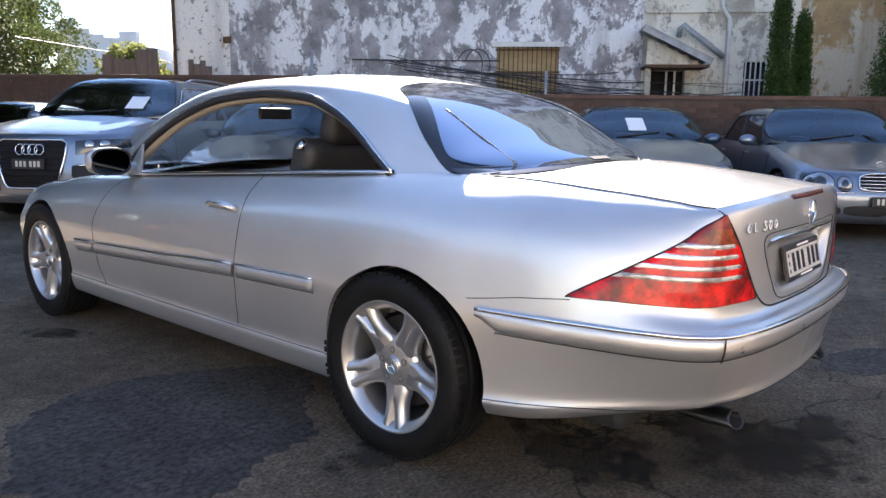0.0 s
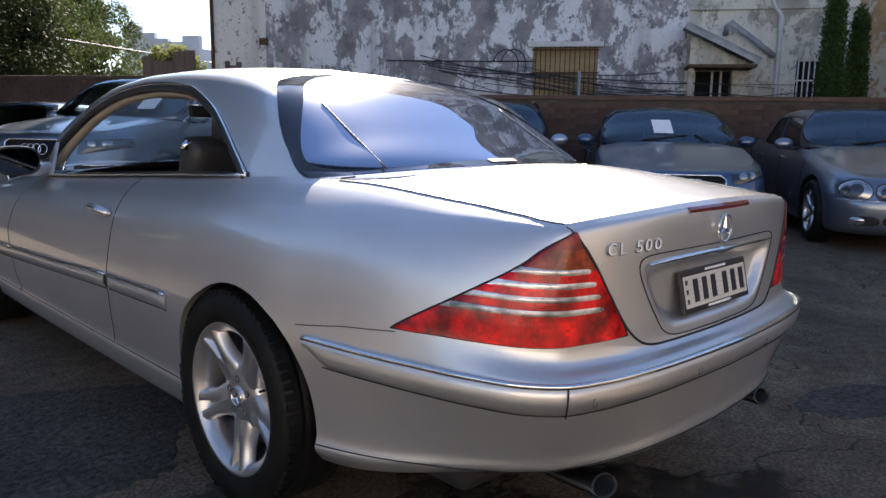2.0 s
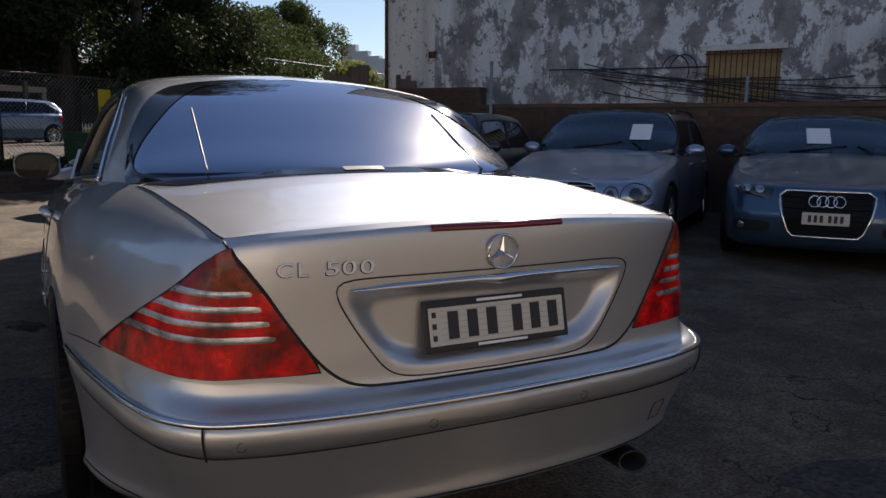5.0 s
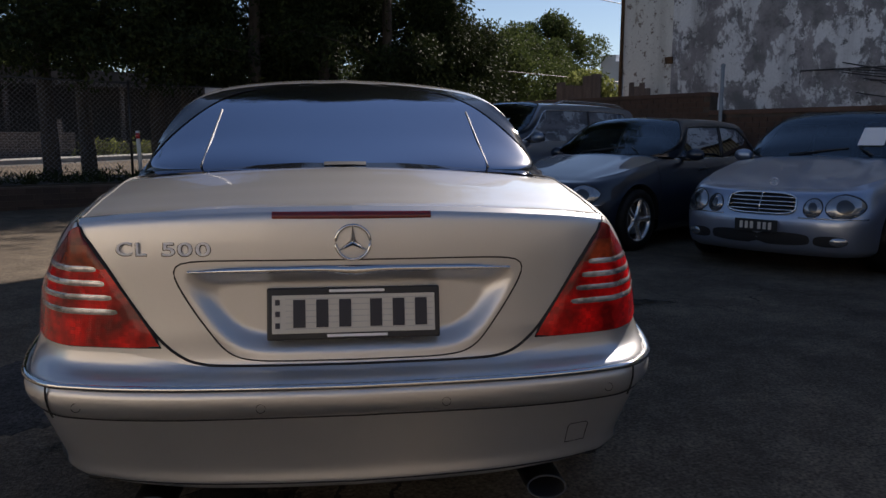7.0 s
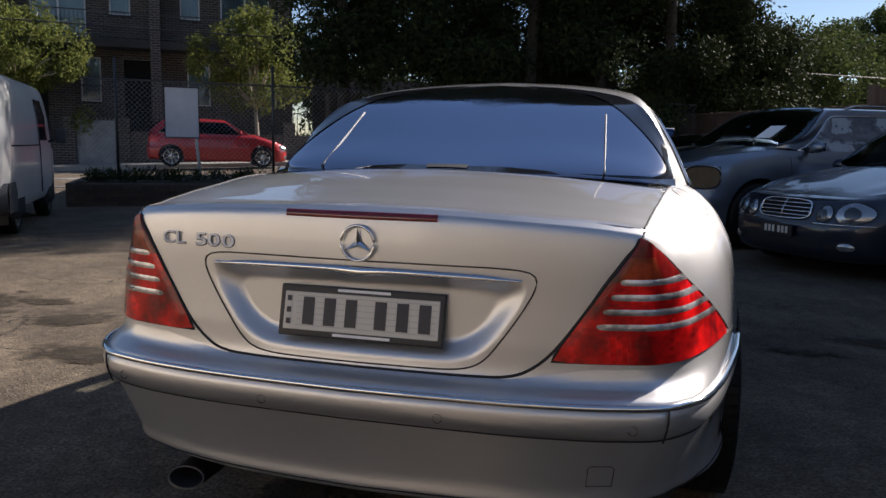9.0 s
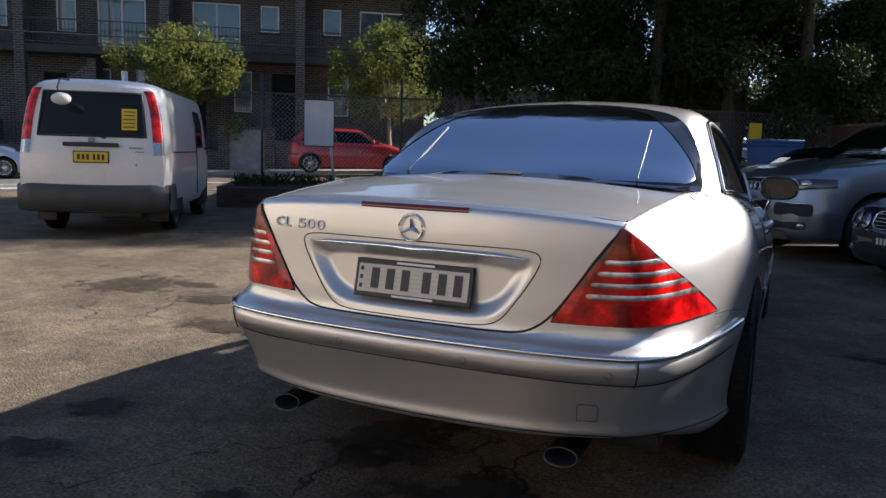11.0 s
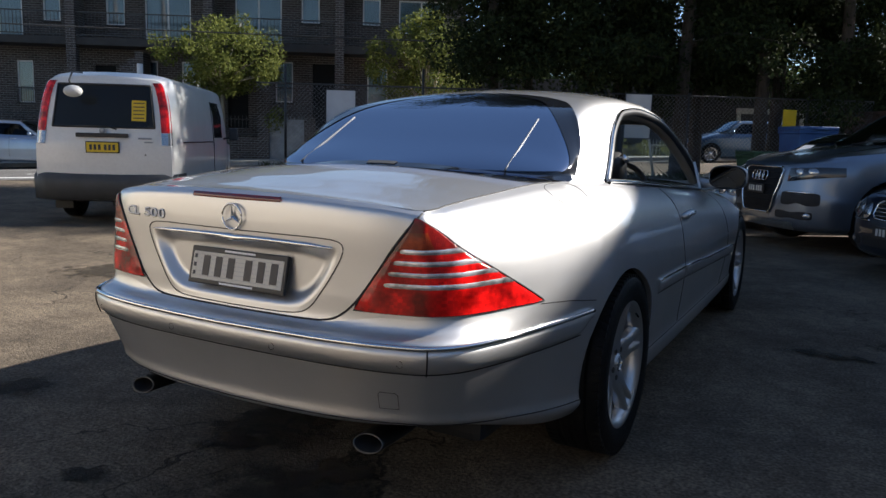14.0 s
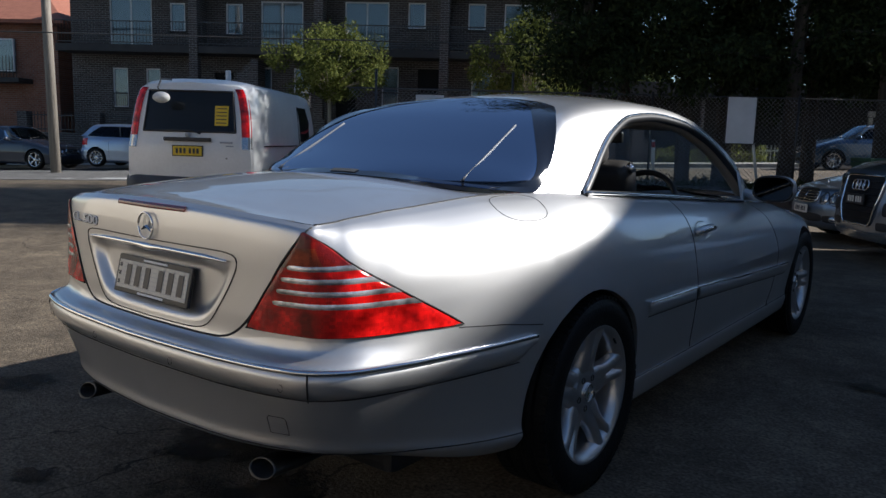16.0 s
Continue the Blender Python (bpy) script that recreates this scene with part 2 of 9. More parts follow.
# ---- the silver coupe ----
def coupe():
    car = empty("coupe", pose(-0.010, 0, 0))
    tagged(car, "silver two-door coupe parked on asphalt with its front windows down", "car")

    # plan of the body at its widest, from the middle of the tail round to the middle of the nose
    plan = np.array([(0, -1.150), (0.2, -1.143), (0.4, -1.127), (0.55, -1.098), (0.635, -1.066), (0.698, -1.000), (0.745, -0.885), (0.786, -0.72), (0.820, -0.55), (0.849, -0.36), (0.874, -0.20), (0.889, 0.0), (0.897, 0.5), (0.900, 1.2), (0.900, 2.0), (0.897, 2.5), (0.889, 2.9), (0.865, 3.2), (0.81, 3.42), (0.70, 3.58), (0.45, 3.70), (0, 3.75)])
    knots = np.r_[0, np.cumsum(np.linalg.norm(np.diff(plan, axis=0), axis=1))]
    fine = np.linspace(0, knots[-1], 1500)
    pc = spline(knots, plan, fine)
    tang = np.gradient(pc, axis=0)
    tang /= np.linalg.norm(tang, axis=1)[:, None]
    norm = np.stack([tang[:, 1], -tang[:, 0]], 1)
    norm[0], norm[-1] = (0, -1), (0, 1)
    s_end = knots[-1]

    k7 = int(np.argmax(pc[:, 0] > 0.7))
    j7 = len(pc) - int(np.argmax(pc[::-1, 0] > 0.7))
    k84 = int(np.argmax(pc[:, 0] > 0.84))

    def s_of_y(y):
        k, j = k7, j7
        return float(np.interp(y, pc[k:j, 1], fine[k:j]))

    def s_of_x(x):
        k = k84
        return float(np.interp(x, pc[:k, 0], fine[:k]))

    rear = np.array([(0.345, 0.12), (0.349, 0.080), (0.356, 0.050), (0.374, 0.034), (0.410, 0.036), (0.49, 0.022), (0.57, 0.0), (0.608, 0.0), (0.622, 0.012), (0.640, 0.050), (0.72, 0.056), (0.80, 0.058), (0.89, 0.058), (0.95, 0.062), (0.972, 0.070), (0.982, 0.085)])
    side = np.array([(0.19, 0.09), (0.21, 0.045), (0.25, 0.026), (0.30, 0.018), (0.33, 0.024), (0.45, 0.010), (0.56, 0.0), (0.605, 0.0), (0.63, 0.002), (0.70, 0.010), (0.78, 0.022), (0.85, 0.040), (0.91, 0.070), (0.95, 0.105), (0.98, 0.14), (0.995, 0.166)])
    front = np.array([(0.20, 0.12), (0.22, 0.07), (0.26, 0.04), (0.32, 0.02), (0.40, 0.01), (0.48, 0.0), (0.52, 0.0), (0.56, 0.01), (0.58, 0.02), (0.60, 0.035), (0.63, 0.05), (0.66, 0.07), (0.69, 0.10), (0.71, 0.14), (0.73, 0.19), (0.74, 0.23)])
    side_tail = side.copy()
    side_tail[:6] = [(0.238, 0.085), (0.246, 0.050), (0.262, 0.032), (0.296, 0.010), (0.335, 0.018), (0.45, 0.012)]
    nq = len(side) - 1

    def top_z(s, p):
        """Height of the body's upper edge along the plan."""
        return float(spline([0, s_of_x(0.15), s_of_x(0.30), s_of_x(0.45), s_of_x(0.55), s_of_x(0.61), s_of_y(-0.75), s_of_y(-0.35), s_of_y(-0.1), s_of_y(0.13), s_of_y(0.86), s_of_y(1.49), s_of_y(2.13), s_of_y(2.6), s_of_y(3.1), s_end], [0.982, 0.980, 0.975, 0.967, 0.9595, 0.953, 0.980, 1.006, 1.006, 0.995, 0.957, 0.917, 0.878, 0.85, 0.79, 0.72], s))

    def top_in(s):
        """How far the upper edge stands in from the widest plan; straight beside the boot lid."""
        o = table_in(s)
        if s_of_x(0.60) < s < s_of_y(-0.02):
            (px, py), (nx, ny) = (np.array([np.interp(s, fine, a[:, c]) for c in (0, 1)]) for a in (pc, norm))
            line = (px - 0.6808 - 0.102 * py) / (nx - 0.102 * ny)
            w = smooth01((s - s_of_x(0.60)) / 0.05) * smooth01((s_of_y(-0.02) - s) / 0.25)
            o = o + (line - o) * w
        return o

    def table_in(s):
        return np.interp(s, [0, s_of_x(0.30), s_of_x(0.62), s_of_y(-0.75), s_of_y(-0.35), s_of_y(-0.1), s_of_y(0.13), s_of_y(2.3), s_of_y(2.8), s_end], [0.085, 0.083, 0.085, 0.20, 0.222, 0.20, 0.166, 0.166, 0.20, 0.23])

    def column_at(s):
        k = smooth01((s - s_of_x(0.50)) / (s_of_y(-0.60) - s_of_x(0.50)))
        kf = smooth01((s - s_of_y(2.9)) / (s_of_y(3.5) - s_of_y(2.9)))
        kb = smooth01((s - s_of_x(0.60)) / (s_of_y(-0.37) - s_of_x(0.60)))
        kw = smooth01((s - s_of_y(-0.36)) / (s_of_y(0.25) - s_of_y(-0.36)))
        kk = np.where(np.arange(len(side)) < 6, kb, k)[:, None]
        a = (1 - kk) * rear + kk * ((1 - kw) * side_tail + kw * side)
        a = (1 - kf) * a + kf * front
        zt = top_z(s, None)
        base = 0.608
        up = a[:, 0] > base
        a = a.copy()
        a[up, 0] = base + (a[up, 0] - base) * (zt - base) / (a[-1, 0] - base)
        w = np.clip((a[:, 0] - 0.80 * zt) / (0.2 * zt), 0, 1) ** 2
        a[:, 1] += w * (top_in(s) - a[-1, 1])
        # the bumper's lower half rolls under, most of all round its corners
        corner = math.exp(-((s - s_of_x(0.70)) / 0.30) ** 2) if s < s_of_y(-0.36) else 0.0
        low = np.clip((0.56 - a[:, 0]) / 0.20, 0, 1.3)
        a[:, 1] += low**1.4 * (0.034 * corner + 0.010 * (1 - smooth01((s - s_of_x(0.55)) / 0.4)))
        drop = a[:, 0] < 0.45
        a[drop, 0] += 0.018 * corner * (0.45 - a[drop, 0]) / 0.15
        return a

    lut_s = np.linspace(0, s_end, 420)
    lut = np.array([column_at(s) for s in lut_s])

    def column(s):
        i = min(max(s / s_end * 419, 0), 418.999)
        j = int(i)
        return lut[j] + (lut[j + 1] - lut[j]) * (i - j)

    def recess(x, z):
        """Depth of the number plate's hollow in the boot lid."""
        return 0.027 * smooth01((recess_depth(x, z) - 0.012) / 0.040)

    def recess_depth(x, z):
        """How far inside the hollow's rounded outline a point lies; 0 on the outline."""
        side_d = (0.272 + (z - 0.654) * 0.66 - abs(x)) * 0.835
        k = 0.024
        return -k * math.log(math.exp(-min(side_d, 0.3) / k) + math.exp(-(z - 0.652) / k) + math.exp(-(0.866 - z) / k))

    def surf(s, q, out=0.0, dent=True):
        """Point on the right-hand body side: s along the plan, q the row (0 sill .. nq edge)."""
        a = column(s)
        z, o = float(np.interp(q, range(nq + 1), a[:, 0])), float(np.interp(q, range(nq + 1), a[:, 1]))
        i0 = int(min(max(q, 1), nq - 1.001))
        u = min(max(q - i0, 0), 1)
        if 0 < i0 < nq - 1:
            p0, p1, p2, p3 = a[i0 - 1], a[i0], a[i0 + 1], a[min(i0 + 2, nq)]
            zo = 0.5 * (2 * p1 + (p2 - p0) * u + (2 * p0 - 5 * p1 + 4 * p2 - p3) * u * u + (3 * p1 - p0 - 3 * p2 + p3) * u**3)
            if q <= nq - 1 and q >= 1:
                z, o = zo
        px, py = np.interp(s, fine, pc[:, 0]), np.interp(s, fine, pc[:, 1])
        nx, ny = np.interp(s, fine, norm[:, 0]), np.interp(s, fine, norm[:, 1])
        x, y = px - nx * o, py - ny * o
        if dent and s < 0.5:
            y += recess(x, z)
        return np.array([x, y, z])

    def q_of_z(s, z):
        a = column(s)
        return float(np.interp(z, a[:, 0], range(nq + 1)))

    def at(s, z, out=0.0, dent=True):
        q = q_of_z(s, z)
        p = surf(s, q, dent=dent)
        if out:
            e = 0.004
            du = surf(min(s + e, s_end), q, dent=dent) - surf(max(s - e, 0), q, dent=dent)
            dv = surf(s, min(q + 0.05, nq), dent=dent) - surf(s, max(q - 0.05, 0), dent=dent)
            n = np.cross(du, dv)
            p = p + out * n / (np.linalg.norm(n) + 1e-12)
        return p

    mirror = np.array([-1, 1, 1])

    def both(name, rows, mat, parent=car, label="", flip=False):
        r = np.asarray(rows)
        a = grid(name, r, mat, parent, flip, label=label)
        b = grid(name, r * mirror, mat, parent, not flip, label=label)
        return a, b

    def whole(name, rows, mat, label=""):
        """A panel that runs across the middle: the right half and its mirror image as one mesh."""
        r = np.asarray(rows)
        full = np.concatenate([(r * mirror)[::-1], r[1:]], 0)
        return grid(name, full, mat, car, False, label=label)

    def panel(ss, low, high, n):
        out = []
        for s in ss:
            ql, qh = q_of_z(s, low(s)) if low else 0.0, q_of_z(s, high(s)) if high else float(nq)
            out.append([surf(s, q) for q in np.linspace(ql, qh, n)])
        return out

    # the wheel arches
    AR, AZ = 0.355, 0.345

    def arch(yc):
        def f(s):
            y = np.interp(s, fine, pc[:, 1])
            d = max(AR**2 - (y - yc) ** 2, 0)
            return AZ + math.sqrt(d)
        return f

    def arch_ss(yc, n=28):
        return [s_of_y(yc - AR * math.cos(a)) for a in np.linspace(0, math.pi, n)]

    RW, FW = -0.035, 2.885

    # seam between bumper and quarter panel
    def bumper_top(s):
        return float(np.interp(s, [0, s_of_x(0.33), s_of_x(0.40), s_of_x(0.50), s_of_y(-0.66), s_of_y(-0.5), s_of_y(-0.3)], [0.640, 0.640, 0.655, 0.672, 0.676, 0.662, 0.63]))

    s_a0, s_a1 = s_of_y(RW - AR), s_of_y(RW + AR)
    s_lid = s_of_x(0.45)
    ss = list(np.linspace(0, s_a0, 70))
    whole("rear_bumper", panel(ss, None, bumper_top, 36), SILVER)
    whole("boot_lid_face", panel(list(np.linspace(0, s_lid, 110)), bumper_top, None, 80), SILVER)
    # quarter panel with the arch
    rows = panel(list(np.linspace(s_lid, s_a0, 50)), bumper_top, None, 40)
    both("quarter_panel", rows, SILVER)
    arch_rows = panel(arch_ss(RW), arch(RW), None, 40)
    both("quarter_panel", arch_rows, SILVER)
    s_door, s_fend = s_of_y(0.86), s_of_y(2.10)
    both("quarter_panel", panel(list(np.linspace(s_a1, s_door, 22)), None, None, 50), SILVER)
    both("door", panel(list(np.linspace(s_door, s_fend, 40)), None, None, 50), SILVER)
    s_b0, s_b1 = s_of_y(FW - AR), s_of_y(FW + AR)
    both("front_wing", panel(list(np.linspace(s_fend, s_b0, 16)), None, None, 50), SILVER)
    both("front_wing", panel(arch_ss(FW), arch(FW), None, 40), SILVER)
    whole("front_bumper", panel(list(np.linspace(s_end, s_b1, 40)), None, None, 40), SILVER)
    # arch lips and dark liners
    for yc in (RW, FW):
        lip = [at(s, arch(yc)(s), -0.002) for s in arch_ss(yc)]
        a, b = np.array(lip), np.array(lip)
        inner = b.copy()
        inner[:, 0] -= 0.025
        both("arch_lip", [a, inner], SILVER, flip=True)
        deep = inner.copy()
        deep[:, 0] = 0.42
        both("wheel_well", [inner, deep], GAP, flip=True)
        wall = [[p, (p[0], yc, AZ - 0.15)] for p in deep]
        both("wheel_well", wall, GAP)
    # boot lid top: from the lip forward to under the rear window
    side_s = np.linspace(s_of_x(0.62), s_of_y(0.05), 26)
    edge = np.array([surf(s, nq) for s in side_s])
    rows = []
    for a in np.linspace(0, 1, 22):
        xr = a * edge[0][0]
        s0 = s_of_x(min(xr + 0.02 * a, 0.62)) if a < 1 else side_s[0]
        lip = surf(s0, nq)
        line = []
        for k, e in enumerate(edge):
            b = k / (len(edge) - 1)
            fade = (1 - b) ** 1.6
            x = a * e[0]
            y = e[1] + (lip[1] - edge[0][1]) * fade
            z = e[2] + (lip[2] - edge[0][2]) * fade + (1 - a**2) * (0.034 * smooth01(b / 0.5)) - 0.020 * smooth01((b - 0.58) / 0.08) * (1 - a**6)
            line.append((x, y, z))
        rows.append(line)
    whole("boot_lid_top", rows, SILVER)
    # bonnet
    side_s = np.linspace(s_of_y(1.95), s_of_y(3.35), 22)
    edge = np.array([surf(s, nq) for s in side_s])
    nose = surf(s_end, nq)
    rows = []
    for a in np.linspace(0, 1, 14):
        line = []
        for k, e in enumerate(edge):
            b = k / (len(edge) - 1)
            y = e[1] + (nose[1] - edge[-1][1]) * (1 - a**2) * b**2
            z = e[2] + (1 - a**2) * (0.06 - 0.05 * b) + (nose[2] - edge[-1][2]) * (1 - a**2) * b**2
            line.append((a * e[0], y, z))
        rows.append(line)
    whole("bonnet", rows, SILVER)
    rows = []
    for s in np.linspace(s_of_y(3.30), s_end, 18):
        p = surf(s, nq)
        rows.append([(p[0] * k, p[1], p[2] - 0.003) for k in np.linspace(-1, 1, 9)])
    grid("bonnet_front", rows, SILVER, car)

    # ---- the cabin: one dome, cut into panes and panels ----
    ys_b = [-0.335, -0.31, -0.25, -0.13, 0.13, 0.5, 1.0, 1.5, 2.1, 2.35, 2.55, 2.62]
    wb_v = [0.02, 0.36, 0.55, 0.664, 0.727, 0.748, 0.752, 0.752, 0.745, 0.70, 0.45, 0.02]
    zb_v = [1.040, 1.030, 1.018, 1.003, 0.995, 0.978, 0.948, 0.917, 0.880, 0.885, 0.905, 0.91]
    ys_e = [-0.335, -0.25, -0.13, 0.0, 0.23, 0.5, 0.75, 1.0, 1.3, 1.6, 1.85, 2.1, 2.35, 2.62]
    we_v = [0.01, 0.50, 0.640, 0.605, 0.556, 0.538, 0.532, 0.530, 0.532, 0.545, 0.570, 0.61, 0.60, 0.01]
    ze_v = [1.0405, 1.035, 1.050, 1.135, 1.268, 1.318, 1.338, 1.346, 1.342, 1.312, 1.238, 1.115, 0.975, 0.911]
    zr_v = [1.041, 1.081, 1.137, 1.196, 1.295, 1.364, 1.392, 1.402, 1.398, 1.370, 1.303, 1.185, 1.055, 0.912]

    def dome(y, f):
        wb, zb = np.interp(y, ys_b, wb_v), np.interp(y, ys_b, zb_v)
        we, ze, zr = spline(ys_e, we_v, np.array([y]))[0], spline(ys_e, ze_v, np.array([y]))[0], spline(ys_e, zr_v, np.array([y]))[0]
        c = zr - ze
        pts = np.array([(wb, zb), (wb - 0.42 * (wb - we), zb + 0.53 * (ze - zb)), (we, ze), (we * 0.86, ze + 0.40 * c), (we * 0.5, ze + 0.80 * c), (0, zr)])
        ts = np.array([0, 0.28, 0.55, 0.66, 0.82, 1.0])
        x, z = spline(ts, pts, np.array([f]))[0]
        return np.array([max(x, 0), y, z])

    # upper edge of the side windows: outer frame and glass
    arc_y = [0.12, 0.19, 0.36, 0.54, 0.79, 1.085, 1.386, 1.68, 1.92, 2.12]
    arc_z = [0.997, 1.038, 1.140, 1.224, 1.290, 1.308, 1.289, 1.212, 1.094, 0.93]

    def f_at_z(y, z):
        fs = np.linspace(0, 0.62, 40)
        zs = [dome(y, f)[2] for f in fs]
        return float(np.interp(z, zs, fs))

    def f_side(y):
        if y <= 0.12 or y >= 2.12:
            return 0.0
        return f_at_z(y, float(spline(arc_y, arc_z, np.array([y]))[0]))

    def f_glass(y):
        """Where rear window and windscreen begin across the dome; 1 where there is roof."""
        if y < 0.50:
            pts_y = [-0.335, -0.115, -0.06, 0.0, 0.06, 0.12, 0.21, 0.28, 0.34, 0.40, 0.44, 0.46]
            pts_f = [0.0, 0.015, 0.19, 0.33, 0.42, 0.48, 0.555, 0.61, 0.66, 0.75, 0.87, 1.0]
            return float(np.interp(y, pts_y, pts_f))
        if y > 1.60:
            pts_y = [1.62, 1.65, 1.72, 1.85, 2.1, 2.35, 2.62]
            pts_f = [1.0, 0.80, 0.66, 0.56, 0.48, 0.30, 0.0]
            return float(np.interp(y, pts_y, pts_f))
        return 1.0

    yy = np.r_[np.linspace(-0.335, -0.13, 8), np.linspace(-0.12, 0.5, 36), np.linspace(0.52, 1.6, 32), np.linspace(1.62, 2.62, 32)]
    roof, rear_glass, screen = [], [], []
    for y in yy:
        f1, f2 = f_side(y), f_glass(y)
        f1 = min(f1, f2)
        roof.append([dome(y, f) for f in np.linspace(f2, f1, 26)])
        if y <= 0.462:
            rear_glass.append([dome(y, f) for f in np.linspace(1, f2, 22)])
        if y >= 1.619:
            screen.append([dome(y, f) for f in np.linspace(1, f2, 18)])
    both("roof_panel", roof, SILVER)

    def full(rows):
        r = np.asarray(rows)
        return np.concatenate([(r * mirror)[:, ::-1][:, :-1], r], 1)

    pane = full(rear_glass)
    for _ in range(25):
        pane[1:-1, 1:-1] = 0.5 * pane[1:-1, 1:-1] + 0.125 * (pane[:-2, 1:-1] + pane[2:, 1:-1] + pane[1:-1, :-2] + pane[1:-1, 2:])
    flat_pane = pane.reshape(-1, 3)

    def pane_z(x, y):
        d = (flat_pane[:, 0] - x) ** 2 + (flat_pane[:, 1] - y) ** 2 + 1e-8
        near = np.argsort(d)[:5]
        w = 1 / d[near]
        return float((flat_pane[near, 2] * w).sum() / w.sum())

    grid("rear_window", pane, REAR_GLASS, car, label="dark tinted rear window")
    grid("windscreen", full(screen), GLASS, car)
    # black ceramic border of the rear window, just proud of the glass
    for sg, cols in ((1, pane[:, -7:]), (-1, pane[:, :7])):
        du = np.gradient(cols, axis=0)
        dv = np.gradient(cols, axis=1)
        nn = np.cross(dv, du)
        nn /= np.linalg.norm(nn, axis=2)[..., None] + 1e-9
        nn *= np.where(nn[..., 2:] < 0, -1, 1)
        grid("glass_border", cols + nn * 0.003, CERAMIC, car)
    # band along the foot of the window, with a sticker in its middle
    def foot_y(x, k):
        return float(spline([0, 0.36, 0.56, 0.68], [-0.333, -0.305, -0.245, -0.135], abs(x))) + 0.034 * k

    fx = np.linspace(-0.64, 0.64, 33)
    inner_fit = np.polyfit(fx, [pane_z(x, foot_y(x, 1)) for x in fx], 4)

    def foot(x, k, up=0.004):
        z0 = float(np.interp(abs(x), [0, 0.36, 0.56, 0.68], [1.041, 1.031, 1.019, 1.004]))
        return (x, foot_y(x, k), z0 + (float(np.polyval(inner_fit, x)) - z0) * k + up)

    band = [[foot(x, k) for k in (-0.25, 0.2, 0.6, 1.0)] for x in np.linspace(0, 0.674, 28)]
    grid("sticker", [[foot(x, k, 0.007) for k in (0.1, 0.85)] for x in np.linspace(-0.075, 0.055, 5)], GREY_PLASTIC, car, True)
    whole("glass_border", band, CERAMIC)
    # window frames: black seal with a chrome line, along the arc and along the sill
    arc = np.linspace(0.125, 2.10, 60)
    line = np.array([dome(y, f_side(y)) for y in arc])
    for sgn in (1, -1):
        tube("window_seal", line * (sgn, 1, 1) + (0.002 * sgn, 0, -0.012), 0.017, BLACK_PLASTIC, car, 8)
        tube("chrome_trim", line * (sgn, 1, 1) + (0.006 * sgn, 0, 0.006), 0.0055, CHROME, car, 6)
        sill = np.array([dome(y, 0.0) for y in np.linspace(0.12, 2.05, 30)])
        tube("window_seal", sill * (sgn, 1, 1) + (-0.008 * sgn, 0, 0.004), 0.012, BLACK_PLASTIC, car, 6)
        tube("chrome_trim", sill * (sgn, 1, 1) + (0.006 * sgn, 0, 0.006), 0.006, CHROME, car, 6)
        # inner lining of the frame, behind the opening
        inner = line * (sgn * 0.955, 1, 1) - (0, 0, 0.02)
        tube("frame_lining", inner, 0.028, BEIGE, car, 8)

    # ---- joints between panels, drawn as fine dark grooves ----
    def groove(pts, r=0.0032, name="panel_joint", mat=GAP):
        pts = np.array(pts)
        tube(name, pts, r, mat, car, 5)
        tube(name, pts * mirror, r, mat, car, 5)

    def groove_mid(pts, r=0.0032, name="panel_joint", mat=GAP, sides=5):
        pts = np.array(pts)
        tube(name, np.concatenate([(pts * mirror)[::-1], pts[1:]]), r, mat, car, sides)

    # boot lid: along the bottom, up beside the lamp, then along the deck
    lid_x = [0, 0.20, 0.30, 0.345, 0.385, 0.42, 0.47, 0.53, 0.585, 0.612]
    lid_z = [0.640, 0.640, 0.643, 0.652, 0.672, 0.70, 0.765, 0.85, 0.92, 0.948]
    groove_mid([at(s_of_x(x + 0.0), z, 0.000) for x, z in zip(np.linspace(0, 0.612, 40), spline(lid_x, lid_z, np.linspace(0, 0.612, 40)))], 0.0034)
    deck = [surf(s, nq) + np.array((0, 0, 0.0)) for s in np.linspace(s_of_x(0.615), s_of_y(-0.30), 24)]
    p1 = deck[-1]
    deck += [p1 + np.array((-0.03 * k, 0.03 * math.sin(k * 1.5), 0.004 * k)) for k in (0.5, 1, 2)]
    groove(deck, 0.0026)
    groove([at(s, bumper_top(s), 0.0) for s in np.linspace(s_of_y(-0.67), s_a0 + 0.06, 20)], 0.0016)
    groove([at(s_door + 0.06 * (0.80 - z) * 1.4, z, 0) for z in np.linspace(0.325, 0.945, 30)], 0.0021)
    groove([at(s_of_y(y), z, 0) for y, z in zip(spline([0.31, 0.42, 0.62, 0.80, 0.875], [2.10, 2.165, 2.18, 2.08, 2.02], np.linspace(0.31, 0.872, 24)), np.linspace(0.31, 0.872, 24))], 0.0021)
    groove([at(s, 0.318, 0) for s in np.linspace(s_a1 + 0.01, s_b0 - 0.005, 40)], 0.0018)
    # lower valance line of the rear bumper
    groove_mid([at(s, float(np.interp(s, [0, s_of_x(0.6), s_a0], [0.374, 0.378, 0.312])), 0.001) for s in np.linspace(0, s_a0, 50)], 0.0018, "valance_line", GAP)
    # impact strip of the bumper: a broad moulding with a chrome line on top and a dark joint under it
    s_strip = s_of_y(-0.365)
    strip = []
